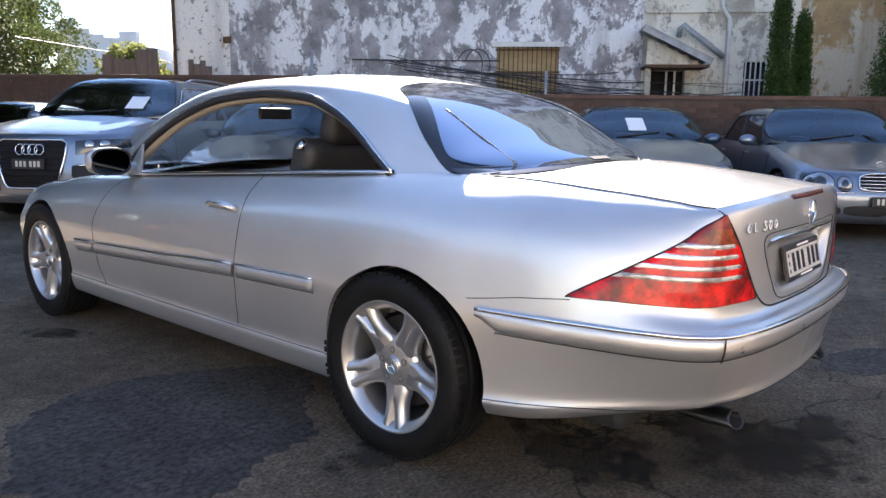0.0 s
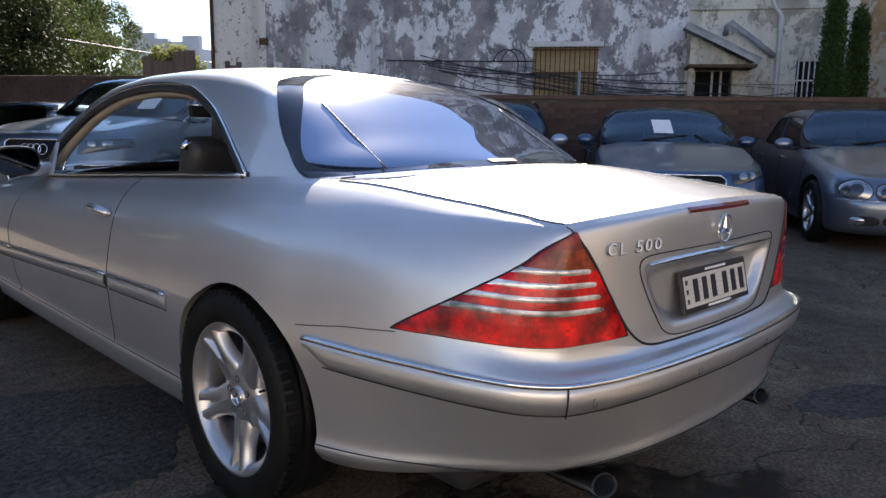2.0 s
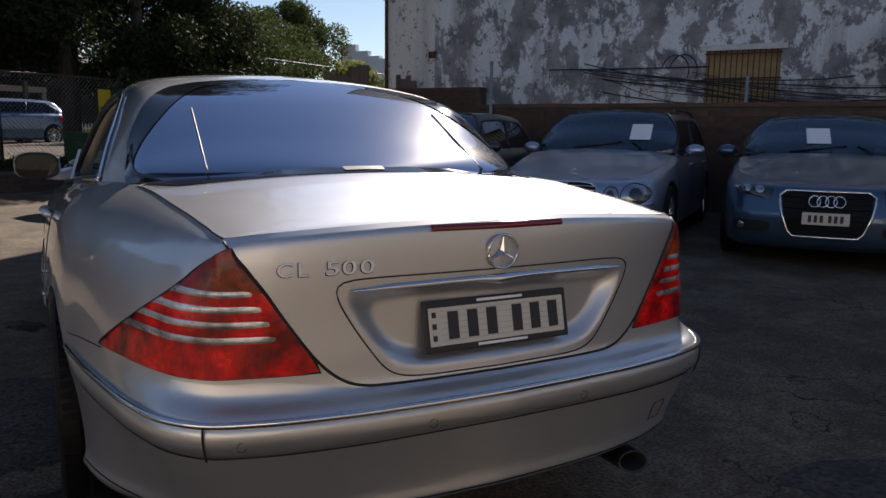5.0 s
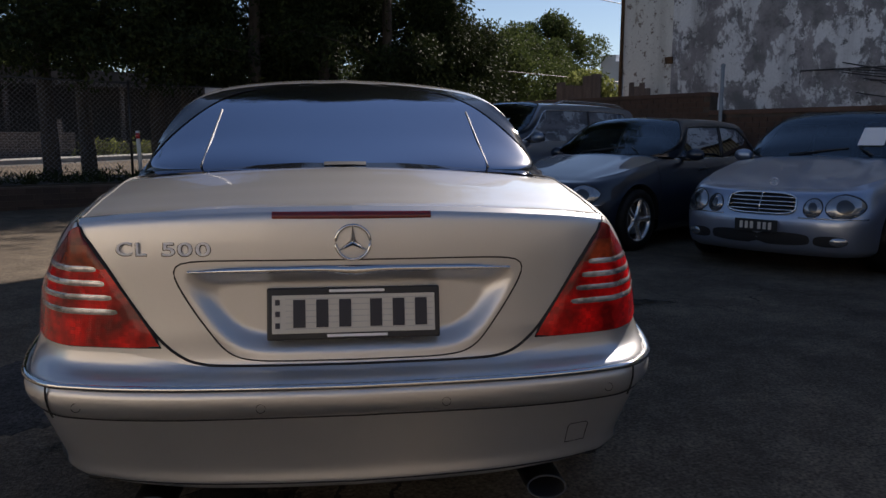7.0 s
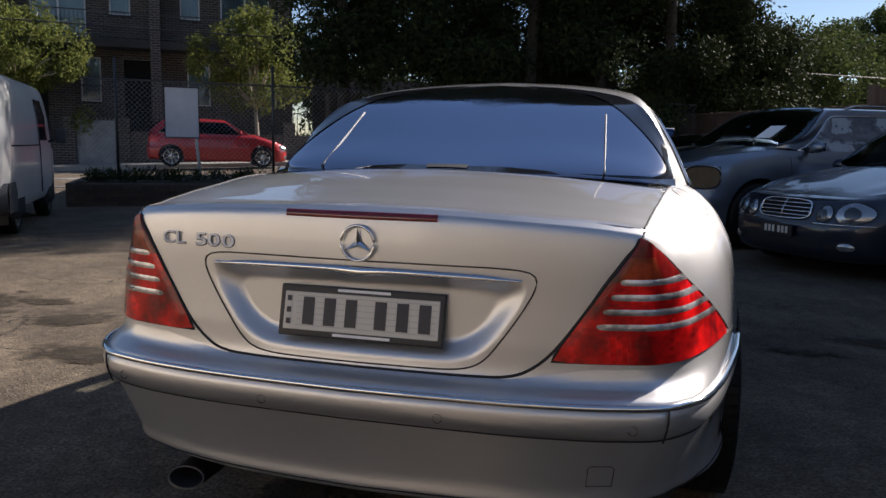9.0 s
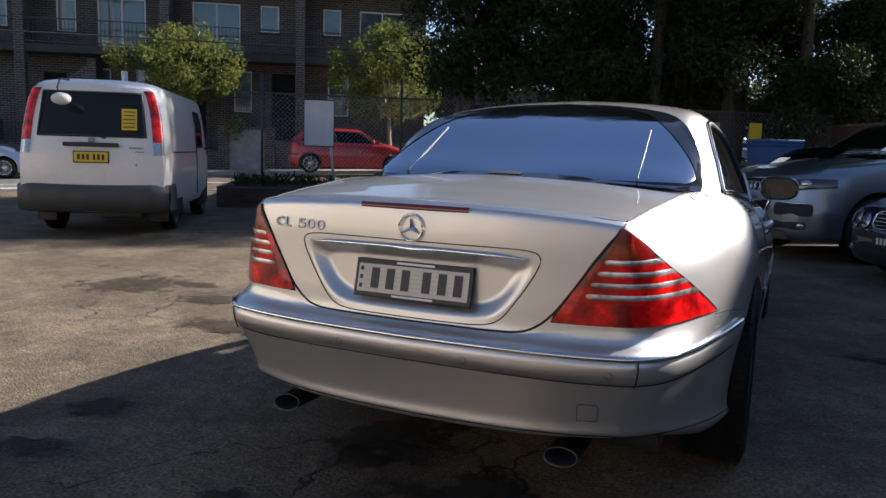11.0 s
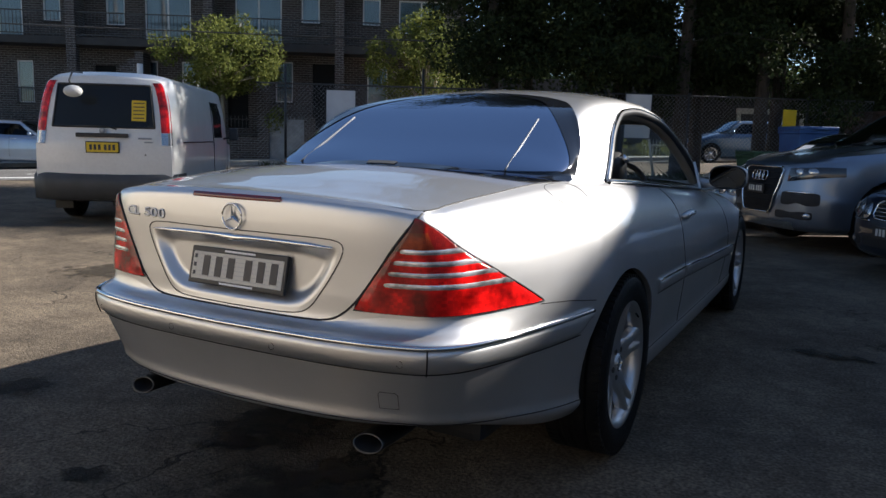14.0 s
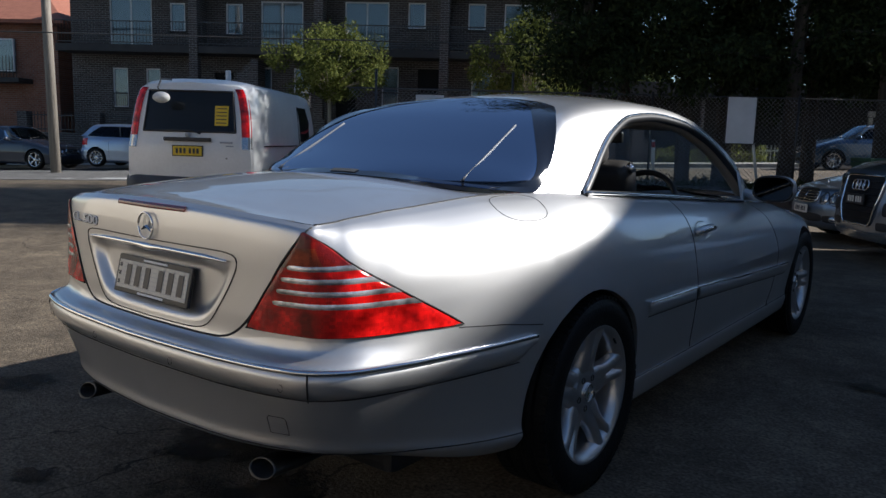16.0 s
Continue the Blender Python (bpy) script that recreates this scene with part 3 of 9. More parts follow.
    for s in np.linspace(0, s_strip, 80):
        end = smooth01((s_strip - s) / 0.10)
        zt = 0.608
        zb = 0.608 - 0.068 - 0.008 * smooth01(s / s_of_x(0.6))
        zb = zt - 0.012 - (zt - 0.012 - zb) * (0.35 + 0.65 * end)
        line = []
        for k, o in zip(np.linspace(0, 1, 7), [0.000, 0.008, 0.011, 0.012, 0.011, 0.008, 0.0]):
            line.append(at(s, zb + (zt - zb) * k, o))
        strip.append(line)
    whole("bumper_strip", strip, SILVER)
    groove_mid([at(s, 0.607, 0.010) for s in np.linspace(0, s_strip - 0.004, 80)], 0.0075, "chrome_strip", CHROME, 8)
    groove_mid([at(s, 0.536 - 0.004 * smooth01(s / s_of_x(0.6)), 0.002) for s in np.linspace(0, s_strip - 0.07, 70)], 0.0017)
    groove([at(s_of_x(0.637), z, 0.0135) for z in np.linspace(0.536, 0.607, 6)], 0.0022)
    # parking sensors
    for x in (-0.575, -0.195, 0.195, 0.575):
        c = at(s_of_x(abs(x)), 0.568, 0.0125) * (np.sign(x), 1, 1)
        ring = [(c[0] + 0.0095 * math.cos(a), c[1] - 0.0005 - abs(0.0095 * math.cos(a)) * 0.0, c[2] + 0.0095 * math.sin(a)) for a in np.linspace(0, 2 * math.pi, 16, endpoint=False)]
        tube("parking_sensor", ring, 0.0008, GAP, car, 5, True)
    hook = [(dx, dz) for dx, dz in [(-0.028, -0.024), (0.028, -0.024), (0.028, 0.02), (0.022, 0.026), (-0.022, 0.026), (-0.028, 0.02)]]
    tube("towing_eye_cover", [at(s_of_x(0.53 + dx), 0.445 + dz, 0.0005) for dx, dz in hook], 0.0010, GAP, car, 5, True)
    # door mouldings
    for y0, y1, z0, z1 in ((0.37, 0.862, 0.600, 0.588), (0.885, 2.17, 0.587, 0.530), (2.19, 2.40, 0.529, 0.522)):
        rows = []
        for k in np.linspace(0, 1, 24):
            y, zt = y0 + (y1 - y0) * k, z0 + (z1 - z0) * k
            end = smooth01(min(k, 1 - k) / 0.04) if y0 == 0.37 else 1
            h = 0.060 if y0 > 0.3 else 0.06
            rows.append([at(s_of_y(y), zt - h * (1 - j), o * (0.4 + 0.6 * end)) for j, o in zip(np.linspace(0, 1, 6), (0, 0.009, 0.011, 0.011, 0.009, 0.0))])
        both("door_moulding", rows, SILVER)
        groove([at(s_of_y(y0 + (y1 - y0) * k), z0 + (z1 - z0) * k - 0.002, 0.009) for k in np.linspace(0, 1, 20)], 0.0055, "chrome_strip", CHROME)
        groove([at(s_of_y(y0 + (y1 - y0) * k), z0 + (z1 - z0) * k - 0.061, 0.001) for k in np.linspace(0, 1, 20)], 0.0015)
    # fuel flap on the right-hand quarter
    flap = []
    for a in np.linspace(0, 2 * math.pi, 40, endpoint=False):
        ca, sa = math.cos(a), math.sin(a)
        y = -0.288 + 0.118 * np.sign(ca) * abs(ca) ** 0.75
        q = nq - 1.45 + 1.25 * np.sign(sa) * abs(sa) ** 0.8
        flap.append(surf(s_of_y(y), q))
    tube("fuel_flap", flap, 0.0014, GAP, car, 5, True)

    # ---- boot lid fittings ----
    xs_bar = np.linspace(-0.352, 0.352, 45)
    rows = []
    for x in xs_bar:
        k = smooth01((0.356 - abs(x)) / 0.10)
        drop = 0.006 * math.exp(-(x / 0.045) ** 2)
        zc = 0.843 + 0.005 * (1 - (x / 0.35) ** 2)
        half = 0.003 + 0.0045 * k + drop * 0.7
        sx = np.sign(x) if x else 1
        rows.append([at(s_of_x(abs(x)), zc - drop * 0.6 + half * dz, o, False) * (sx, 1, 1) for dz, o in ((-1, -0.008), (-0.9, 0.004), (-0.3, 0.009), (0.4, 0.007), (0.9, 0.002), (1, -0.008))])
    grid("chrome_bar", rows, CHROME, car)
    rim = []
    for a in np.linspace(-math.pi / 2, math.pi / 2, 120):
        lo, hi = 0.02, 0.55
        for _ in range(26):
            r = 0.5 * (lo + hi)
            if recess_depth(r * math.cos(a), 0.765 + r * math.sin(a)) > 0:
                lo = r
            else:
                hi = r
        rim.append(at(s_of_x(max(lo * math.cos(a), 0.0)), 0.765 + lo * math.sin(a), 0.0005, False))
    groove_mid(rim, 0.0018)
    groove_mid([rim[-1] * (0, 1, 1), rim[-1]], 0.0018)
    # star badge
    sc = at(0, 0.903, 0.004)
    badge = empty("star_badge", None, car)
    tube("ring", [(sc[0] + 0.037 * math.cos(a), sc[1] - 0.003, sc[2] + 0.037 * math.sin(a)) for a in np.linspace(0, 2 * math.pi, 40, endpoint=False)], 0.0034, CHROME, badge, 8, True)
    bm = bmesh.new()
    for k in range(3):
        a = math.pi / 2 + k * 2 * math.pi / 3
        tip = Vector((sc[0] + 0.036 * math.cos(a), sc[1] - 0.003, sc[2] + 0.036 * math.sin(a)))
        side_a, side_b = a + math.pi / 3, a - math.pi / 3
        top = bm.verts.new((sc[0], sc[1] - 0.008, sc[2]))
        t = bm.verts.new(tip)
        l = bm.verts.new((sc[0] + 0.007 * math.cos(side_a), sc[1] - 0.001, sc[2] + 0.007 * math.sin(side_a)))
        r = bm.verts.new((sc[0] + 0.007 * math.cos(side_b), sc[1] - 0.001, sc[2] + 0.007 * math.sin(side_b)))
        bm.faces.new((top, l, t))
        bm.faces.new((top, t, r))
    part("star", bm, CHROME, badge)
    # model lettering
    lettering(car, "CL", (-0.494, -1.0, 0.879), 0.050, lambda x: at(s_of_x(abs(x)), 0.89, 0.002)[1], 1.0, BADGE, "model_badge")
    lettering(car, "500", (-0.400, -1.0, 0.879), 0.050, lambda x: at(s_of_x(abs(x)), 0.89, 0.002)[1], 1.30, BADGE, "model_badge")
    # high brake light in the lip
    rows = [[at(s_of_x(abs(x)), z, o) * (np.sign(x) if x else 1, 1, 1) for z, o in ((0.953, 0.001), (0.956, 0.004), (0.967, 0.004), (0.970, 0.001))] for x in np.linspace(-0.172, 0.172, 30)]
    grid("brake_light", rows, RED_LENS_DARK, car, label="narrow dark red high brake light")
    # number plate in a black surround
    pb, pt = Vector((0, -1.080, 0.696)), Vector((0, -1.056, 0.802))
    tilt = math.degrees(math.atan2(pt.y - pb.y, pt.z - pb.z))
    holder = empty("number_plate", None, car)
    mid = (pb + pt) / 2
    plate_m = pose(mid.x + 0.002, mid.y - 0.012, mid.z, 90 - tilt, 0, 0)
    holder.matrix_local = plate_m
    h = (pt - pb).length
    part("surround", boxes([((0, 0, 0), (0.374, h + 0.004, 0.012))], 0.004), BLACK_PLASTIC, holder, "black plate surround")
    part("plate", boxes([((0, -0.001, 0.0045), (0.352, h - 0.026, 0.006))], 0.002), PLATE_WHITE, holder, "white number plate")
    for y in np.linspace(-0.032, 0.032, 6):
        part("plate_line", boxes([((0.012, y, 0.0079), (0.318, 0.0012, 0.0006))]), PLATE_LINE, holder)
    for k in range(6):
        x = -0.118 + 0.049 * k + (0.018 if k > 2 else 0)
        part("plate_bar", boxes([((x, 0, 0.0085), (0.026, 0.060, 0.001))]), PLATE_TEXT, holder)
    for y in (0.025, 0.0, -0.025):
        part("plate_bar", boxes([((-0.164, y, 0.0085), (0.010, 0.012, 0.001))]), PLATE_TEXT, holder)
    part("surround_bar", boxes([((0.006, h / 2 - 0.006, 0.0062), (0.12, 0.006, 0.001))]), PAPER, holder)
    part("surround_bar", boxes([((0.006, -h / 2 + 0.006, 0.0062), (0.13, 0.006, 0.001))]), PAPER, holder)

    # ---- tail lamps ----
    tail_lamps(car, at, s_of_x, s_of_y)

    # ---- exhausts: flat ovals, cut at a slant ----
    for x in (-0.452, 0.452):
        pipe = empty("exhaust_pipe", None, car)
        def oval(grow, y0, slant):
            return [(x + (0.047 + grow) * math.cos(a), y0 + slant * math.sin(a), 0.308 + (0.022 + grow) * math.sin(a)) for a in np.linspace(0, 2 * math.pi, 28, endpoint=False)]
        grid("tailpipe", [oval(-0.003, -1.055, 0.014), oval(0.0, -1.060, 0.015), oval(0.002, -1.052, 0.014), oval(0.002, -0.95, 0.0), oval(-0.004, -0.80, 0.0)], STEEL, pipe, True, True)
        grid("bore", [oval(-0.003, -1.054, 0.014), oval(-0.005, -0.95, 0.0), oval(-0.028, -0.93, 0.0)], GAP, pipe, True, True)
    # underbody
    part("underbody", boxes([((0, 1.3, 0.33), (1.35, 4.2, 0.14))], 0.03), GAP, car)

    # ---- mirrors and handles ----
    for sg in (1, -1):
        door_mirror(car, sg, (0.905, 1.90, 0.968))
        c = at(s_of_y(1.0), 0.815, 0)
        cup = [[at(s_of_y(1.0 + 0.098 * r * math.cos(a)), 0.815 + 0.040 * r * math.sin(a), 0.002 - 0.014 * (1 - r) if r < 1 else 0.0008) * (sg, 1, 1) for r in (1, 0.9, 0.6, 0.3, 0.02)] for a in np.linspace(0, 2 * math.pi, 24)]
        hd = empty("door_handle", None, car)
        grid("handle_cup", cup, SILVER, hd, sg < 0)
        pts = [at(s_of_y(1.0 + d), 0.818 - 0.006 * (d / 0.1) ** 2, o) * (sg, 1, 1) for d, o in ((-0.105, 0.004), (-0.09, 0.020), (-0.04, 0.030), (0.03, 0.030), (0.08, 0.022), (0.10, 0.004))]
        tube("handle_bar", pts, [0.012, 0.016, 0.017, 0.016, 0.014, 0.010], SILVER, hd, 10)
        tube("chrome_insert", [p + np.array((0.012 * sg, 0, 0.003)) for p in pts[1:5]], 0.006, CHROME, hd, 6)
    cabin(car, dome, pane_z)
    first = None
    for x, y in ((0.776, 0), (0.780, 2.885)):
        for sg in (1, -1):
            m = pose(x * sg, y, 0.336, 0, 0, 0 if sg > 0 else 180) @ pose(0, 0, 0, 20 * y + 14 * sg, 0, 0)
            if first is None:
                first = coupe_wheel(car)
                first.matrix_basis = m
            else:
                copy_thing(first, m)
    return car


BADGE = node_material("bright_badge", (0.90, 0.90, 0.90), 0.25, 0.0)
PLATE_WHITE = node_material("plate_white", (0.62, 0.60, 0.54), 0.35)
PLATE_LINE = node_material("plate_line", (0.40, 0.40, 0.40), 0.4)
PLATE_TEXT = node_material("plate_text", (0.02, 0.02, 0.03), 0.4)
RED_LENS_DARK = node_material("dark_red_lens", (0.16, 0.008, 0.008), 0.12, 0, 0.8)


def lens_material(name, color, rough=0.1, ribs=260.0):
    """Moulded lamp plastic: fine vertical prisms under a smooth coat."""
    m = node_material(name, color, rough, 0, 0.35, 0.35)
    t = m.node_tree
    b = t.nodes["Principled BSDF"]
    co = t.nodes.new("ShaderNodeTexCoord")
    mp = t.nodes.new("ShaderNodeMapping")
    mp.inputs["Scale"].default_value = (ribs, ribs * 0.7, ribs)
    v = t.nodes.new("ShaderNodeTexVoronoi")
    v.feature, v.distance = "F1", "CHEBYCHEV"
    v.inputs["Randomness"].default_value = 0.15
    t.links.new(co.outputs["Object"], mp.inputs["Vector"])
    t.links.new(mp.outputs[0], v.inputs["Vector"])
    v.inputs["Scale"].default_value = 1.0
    bp = t.nodes.new("ShaderNodeBump")
    bp.inputs["Strength"].default_value, bp.inputs["Distance"].default_value = 0.35, 0.002
    t.links.new(v.outputs["Distance"], bp.inputs["Height"])
    t.links.new(bp.outputs[0], b.inputs["Normal"])
    n = t.nodes.new("ShaderNodeTexNoise")
    n.inputs["Scale"].default_value = 14.0
    r = t.nodes.new("ShaderNodeMapRange")
    r.inputs["From Min"].default_value, r.inputs["From Max"].default_value = 0.34, 0.66
    r.inputs["To Min"].default_value, r.inputs["To Max"].default_value = 0.30, 1.55
    t.links.new(co.outputs["Object"], n.inputs["Vector"])
    t.links.new(n.outputs["Fac"], r.inputs["Value"])
    mul = t.nodes.new("ShaderNodeVectorMath")
    mul.operation = "SCALE"
    mul.inputs[0].default_value = color
    cells = t.nodes.new("ShaderNodeTexVoronoi")
    cells.distance = "CHEBYCHEV"
    cells.inputs["Randomness"].default_value = 0.4
    cells.inputs["Scale"].default_value = 1.0
    mp2 = t.nodes.new("ShaderNodeMapping")
    mp2.inputs["Scale"].default_value = (85, 85, 120)
    t.links.new(co.outputs["Object"], mp2.inputs["Vector"])
    t.links.new(mp2.outputs[0], cells.inputs["Vector"])
    cr = t.nodes.new("ShaderNodeMapRange")
    cr.inputs["To Min"].default_value, cr.inputs["To Max"].default_value = 0.72, 1.25
    t.links.new(cells.outputs["Color"], cr.inputs["Value"])
    both_ = t.nodes.new("ShaderNodeMath")
    both_.operation = "MULTIPLY"
    t.links.new(r.outputs[0], both_.inputs[0])
    t.links.new(cr.outputs[0], both_.inputs[1])
    t.links.new(both_.outputs[0], mul.inputs["Scale"])
    t.links.new(mul.outputs[0], b.inputs["Base Color"])
    return m


RED_LENS = lens_material("red_lens", (0.62, 0.007, 0.006))
AMBER_RED = lens_material("amber_red_lens", (0.20, 0.008, 0.006))
TURN_LENS = lens_material("brown_turn_lens", (0.26, 0.035, 0.010))
CLEAR_STRIP = lens_material("clear_strip", (0.62, 0.60, 0.60), 0.22)
CLEAR_STRIP.node_tree.nodes["Principled BSDF"].inputs["Metallic"].default_value = 0.7


def lettering(parent, text, place, size, y_of, wide, mat, name):
    """Raised letters, set upright on the tail one by one."""
    x = place[0]
    for ch in text:
        cu = bpy.data.curves.new(name, "FONT")
        cu.body, cu.size, cu.extrude, cu.bevel_depth, cu.offset = ch, size, 0.0015, 0.0006, -0.0003
        tmp = bpy.data.objects.new("tmp", cu)
        scene.collection.objects.link(tmp)
        me = bpy.data.meshes.new_from_object(tmp.evaluated_get(bpy.context.evaluated_depsgraph_get()))
        bpy.data.objects.remove(tmp)
        me.materials.clear()
        me.materials.append(mat)
        xs = [v.co.x for v in me.vertices]
        ob = new(name, me)
        ob.parent = parent
        ob.matrix_local = pose(x, y_of(x + 0.012), place[2], 90, 0, 0) @ Matrix.Diagonal((wide, 0.8, 1, 1))
        cu.extrude, cu.bevel_depth, cu.offset = 0.0006, 0.0, 0.0014
        tmp = bpy.data.objects.new("tmp", cu)
        scene.collection.objects.link(tmp)
        back = bpy.data.meshes.new_from_object(tmp.evaluated_get(bpy.context.evaluated_depsgraph_get()))
        bpy.data.objects.remove(tmp)
        back.materials.clear()
        back.materials.append(GAP)
        edge = new("badge_shadow", back)
        edge.parent = parent
        edge.matrix_local = pose(x - 0.0004, y_of(x + 0.012) + 0.0004, place[2] - 0.0010, 90, 0, 0) @ Matrix.Diagonal((wide, 0.8, 1, 1))
        x += (max(xs) - min(xs)) * wide + 0.008


def tail_lamps(car, at, s_of_x, s_of_y):
    """Triangular lamps that wrap round the corners: red, with pale stripes across."""
    z0, z1 = 0.684, 0.932
    inner_x = [0.418, 0.436, 0.476, 0.528, 0.570, 0.590]
    inner_z = [0.684, 0.715, 0.775, 0.845, 0.900, 0.932]
    tip_s = s_of_y(-0.655)
    top_s = s_of_x(0.598)
    outer_t = [0.0, 0.11, 0.335, 0.59, 0.82, 0.93, 1.0]
    outer_z = [0.684, 0.716, 0.775, 0.842, 0.900, 0.922, 0.932]
    stripes = [(0.750, 0.7645, 0.045), (0.781, 0.7945, 0.036), (0.8105, 0.824, 0.030), (0.840, 0.8535, 0.026)]

    def ends(z):
        a = s_of_x(float(np.interp(z, inner_z, inner_x)))
        b = tip_s + (top_s - tip_s) * float(spline(outer_z, outer_t, np.array([z]))[0])
        return a, max(b, a + 0.002)

    for sg in (1, -1):
        lamp = empty("tail_lamp", None, car)
        tagged(lamp, "red wrap-round tail lamp with pale stripes")
        for za, zb, mat, nm in ((z0, 0.7575, RED_LENS, "lower_lens"), (0.7575, 0.847, RED_LENS, "middle_lens"), (0.895, z1, AMBER_RED, "upper_lens")):
            rows = []
            for z in np.linspace(za, zb, 12):
                a, b = ends(z)
                rows.append([at(a + (b - a) * k, z, 0.006 * min(1, 0.2 + 12 * min(k, 1 - k))) * (sg, 1, 1) for k in np.linspace(0, 1, 30)])
            grid(nm, rows, mat, lamp, sg > 0)
        for k0, k1, mat, nm in ((0, 0.56, TURN_LENS, "turn_lens"), (0.56, 1, AMBER_RED, "upper_lens")):
            rows = []
            for z in np.linspace(0.847, 0.895, 8):
                a, b = ends(z)
                rows.append([at(a + (b - a) * k, z, 0.006 * min(1, 0.2 + 12 * min(k, 1 - k))) * (sg, 1, 1) for k in np.linspace(k0, k1, 18)])
            grid(nm, rows, mat, lamp, sg > 0)
        for za, zb, gap in stripes:
            rows = []
            for j, k0 in enumerate(np.linspace(0, 1, 5)):
                line = []
                for k in np.linspace(0, 1, 40):
                    z = za + (zb - za) * k0
                    a, b = ends(z)
                    a, b = a + gap * (1.0 - 0.25 * k0), b - 0.012
                    zz = z + 0.003 * smooth01((k - 0.6) / 0.4)
                    o = 0.0058 + 0.0015 * (1 - (2 * k0 - 1) ** 2) * min(1, 10 * min(k, 1 - k))
                    line.append(at(a + (b - a) * k, zz, o) * (sg, 1, 1))
                rows.append(line)
            grid("clear_strip", rows, CLEAR_STRIP, lamp, sg > 0)
        rim = [at(ends(z)[0], z, 0.002) for z in np.linspace(z0, z1, 20)] + [at(ends(z)[1], z, 0.002) for z in np.linspace(z1, z0, 30)]
        rim += [at(ends(z0)[1] + (ends(z0)[0] - ends(z0)[1]) * k, z0, 0.002) for k in np.linspace(0.05, 0.95, 20)]
        tube("lamp_seal", np.array(rim) * (sg, 1, 1), 0.0026, GAP, lamp, 5, True)


def door_mirror(car, sg, c):
    m = empty("door_mirror", None, car)
    rows = []
    for a in np.linspace(0, math.pi, 11):
        r = math.sin(a)
        yo = -0.035 + 0.125 * (1 - math.cos(a)) / 2 * 1.0
        ring = []
        for b in np.linspace(0, 2 * math.pi, 24, endpoint=False):
            cb, sb = math.cos(b), math.sin(b)
            ring.append(((c[0] + 0.005 + 0.108 * np.sign(cb) * abs(cb) ** 0.7 * max(r, 0.0) ** 0.5) * sg, c[1] + yo, c[2] + 0.070 * np.sign(sb) * abs(sb) ** 0.7 * max(r, 0.0) ** 0.5))
        rows.append(ring)
    rows = rows[3:]
    grid("mirror_shell", rows, SILVER, m, sg < 0, True)
    first = np.array(rows[0])
    cen = first.mean(0)
    tube("mirror_rim", first, 0.006, BLACK_PLASTIC, m, 6, True)
    inner = np.stack([first + (0, 0.004, 0), cen + (first - cen) * 0.02 + (0, 0.004, 0)])
    grid("mirror_glass", inner, MIRROR, m, False, True)
    rows = [[((0.742 + 0.04 * k) * sg, 1.985 - 0.07 * k, z) for k in (0, 1, 2, 3)] for z in (0.905, 0.94)]
    tube("mirror_arm", [((0.75) * sg, 1.985, 0.925), (0.82 * sg, 1.955, 0.918), (0.87 * sg, 1.94, 0.925)], [0.035, 0.028, 0.03], SILVER, m, 10)
    tri = [(0.738 * sg, 2.06, 0.90), (0.752 * sg, 1.90, 0.90), (0.700 * sg, 1.955, 1.05)]
    v = [np.array(p) for p in tri] + [np.array(p) + (0.014 * sg, 0, 0) for p in tri]
    link_mesh("mirror_base", v, [(0, 1, 2), (5, 4, 3), (0, 3, 4, 1), (1, 4, 5, 2), (2, 5, 3, 0)], SILVER, m, False)


MIRROR = node_material("mirror", (0.035, 0.038, 0.042), 0.02, 1.0)


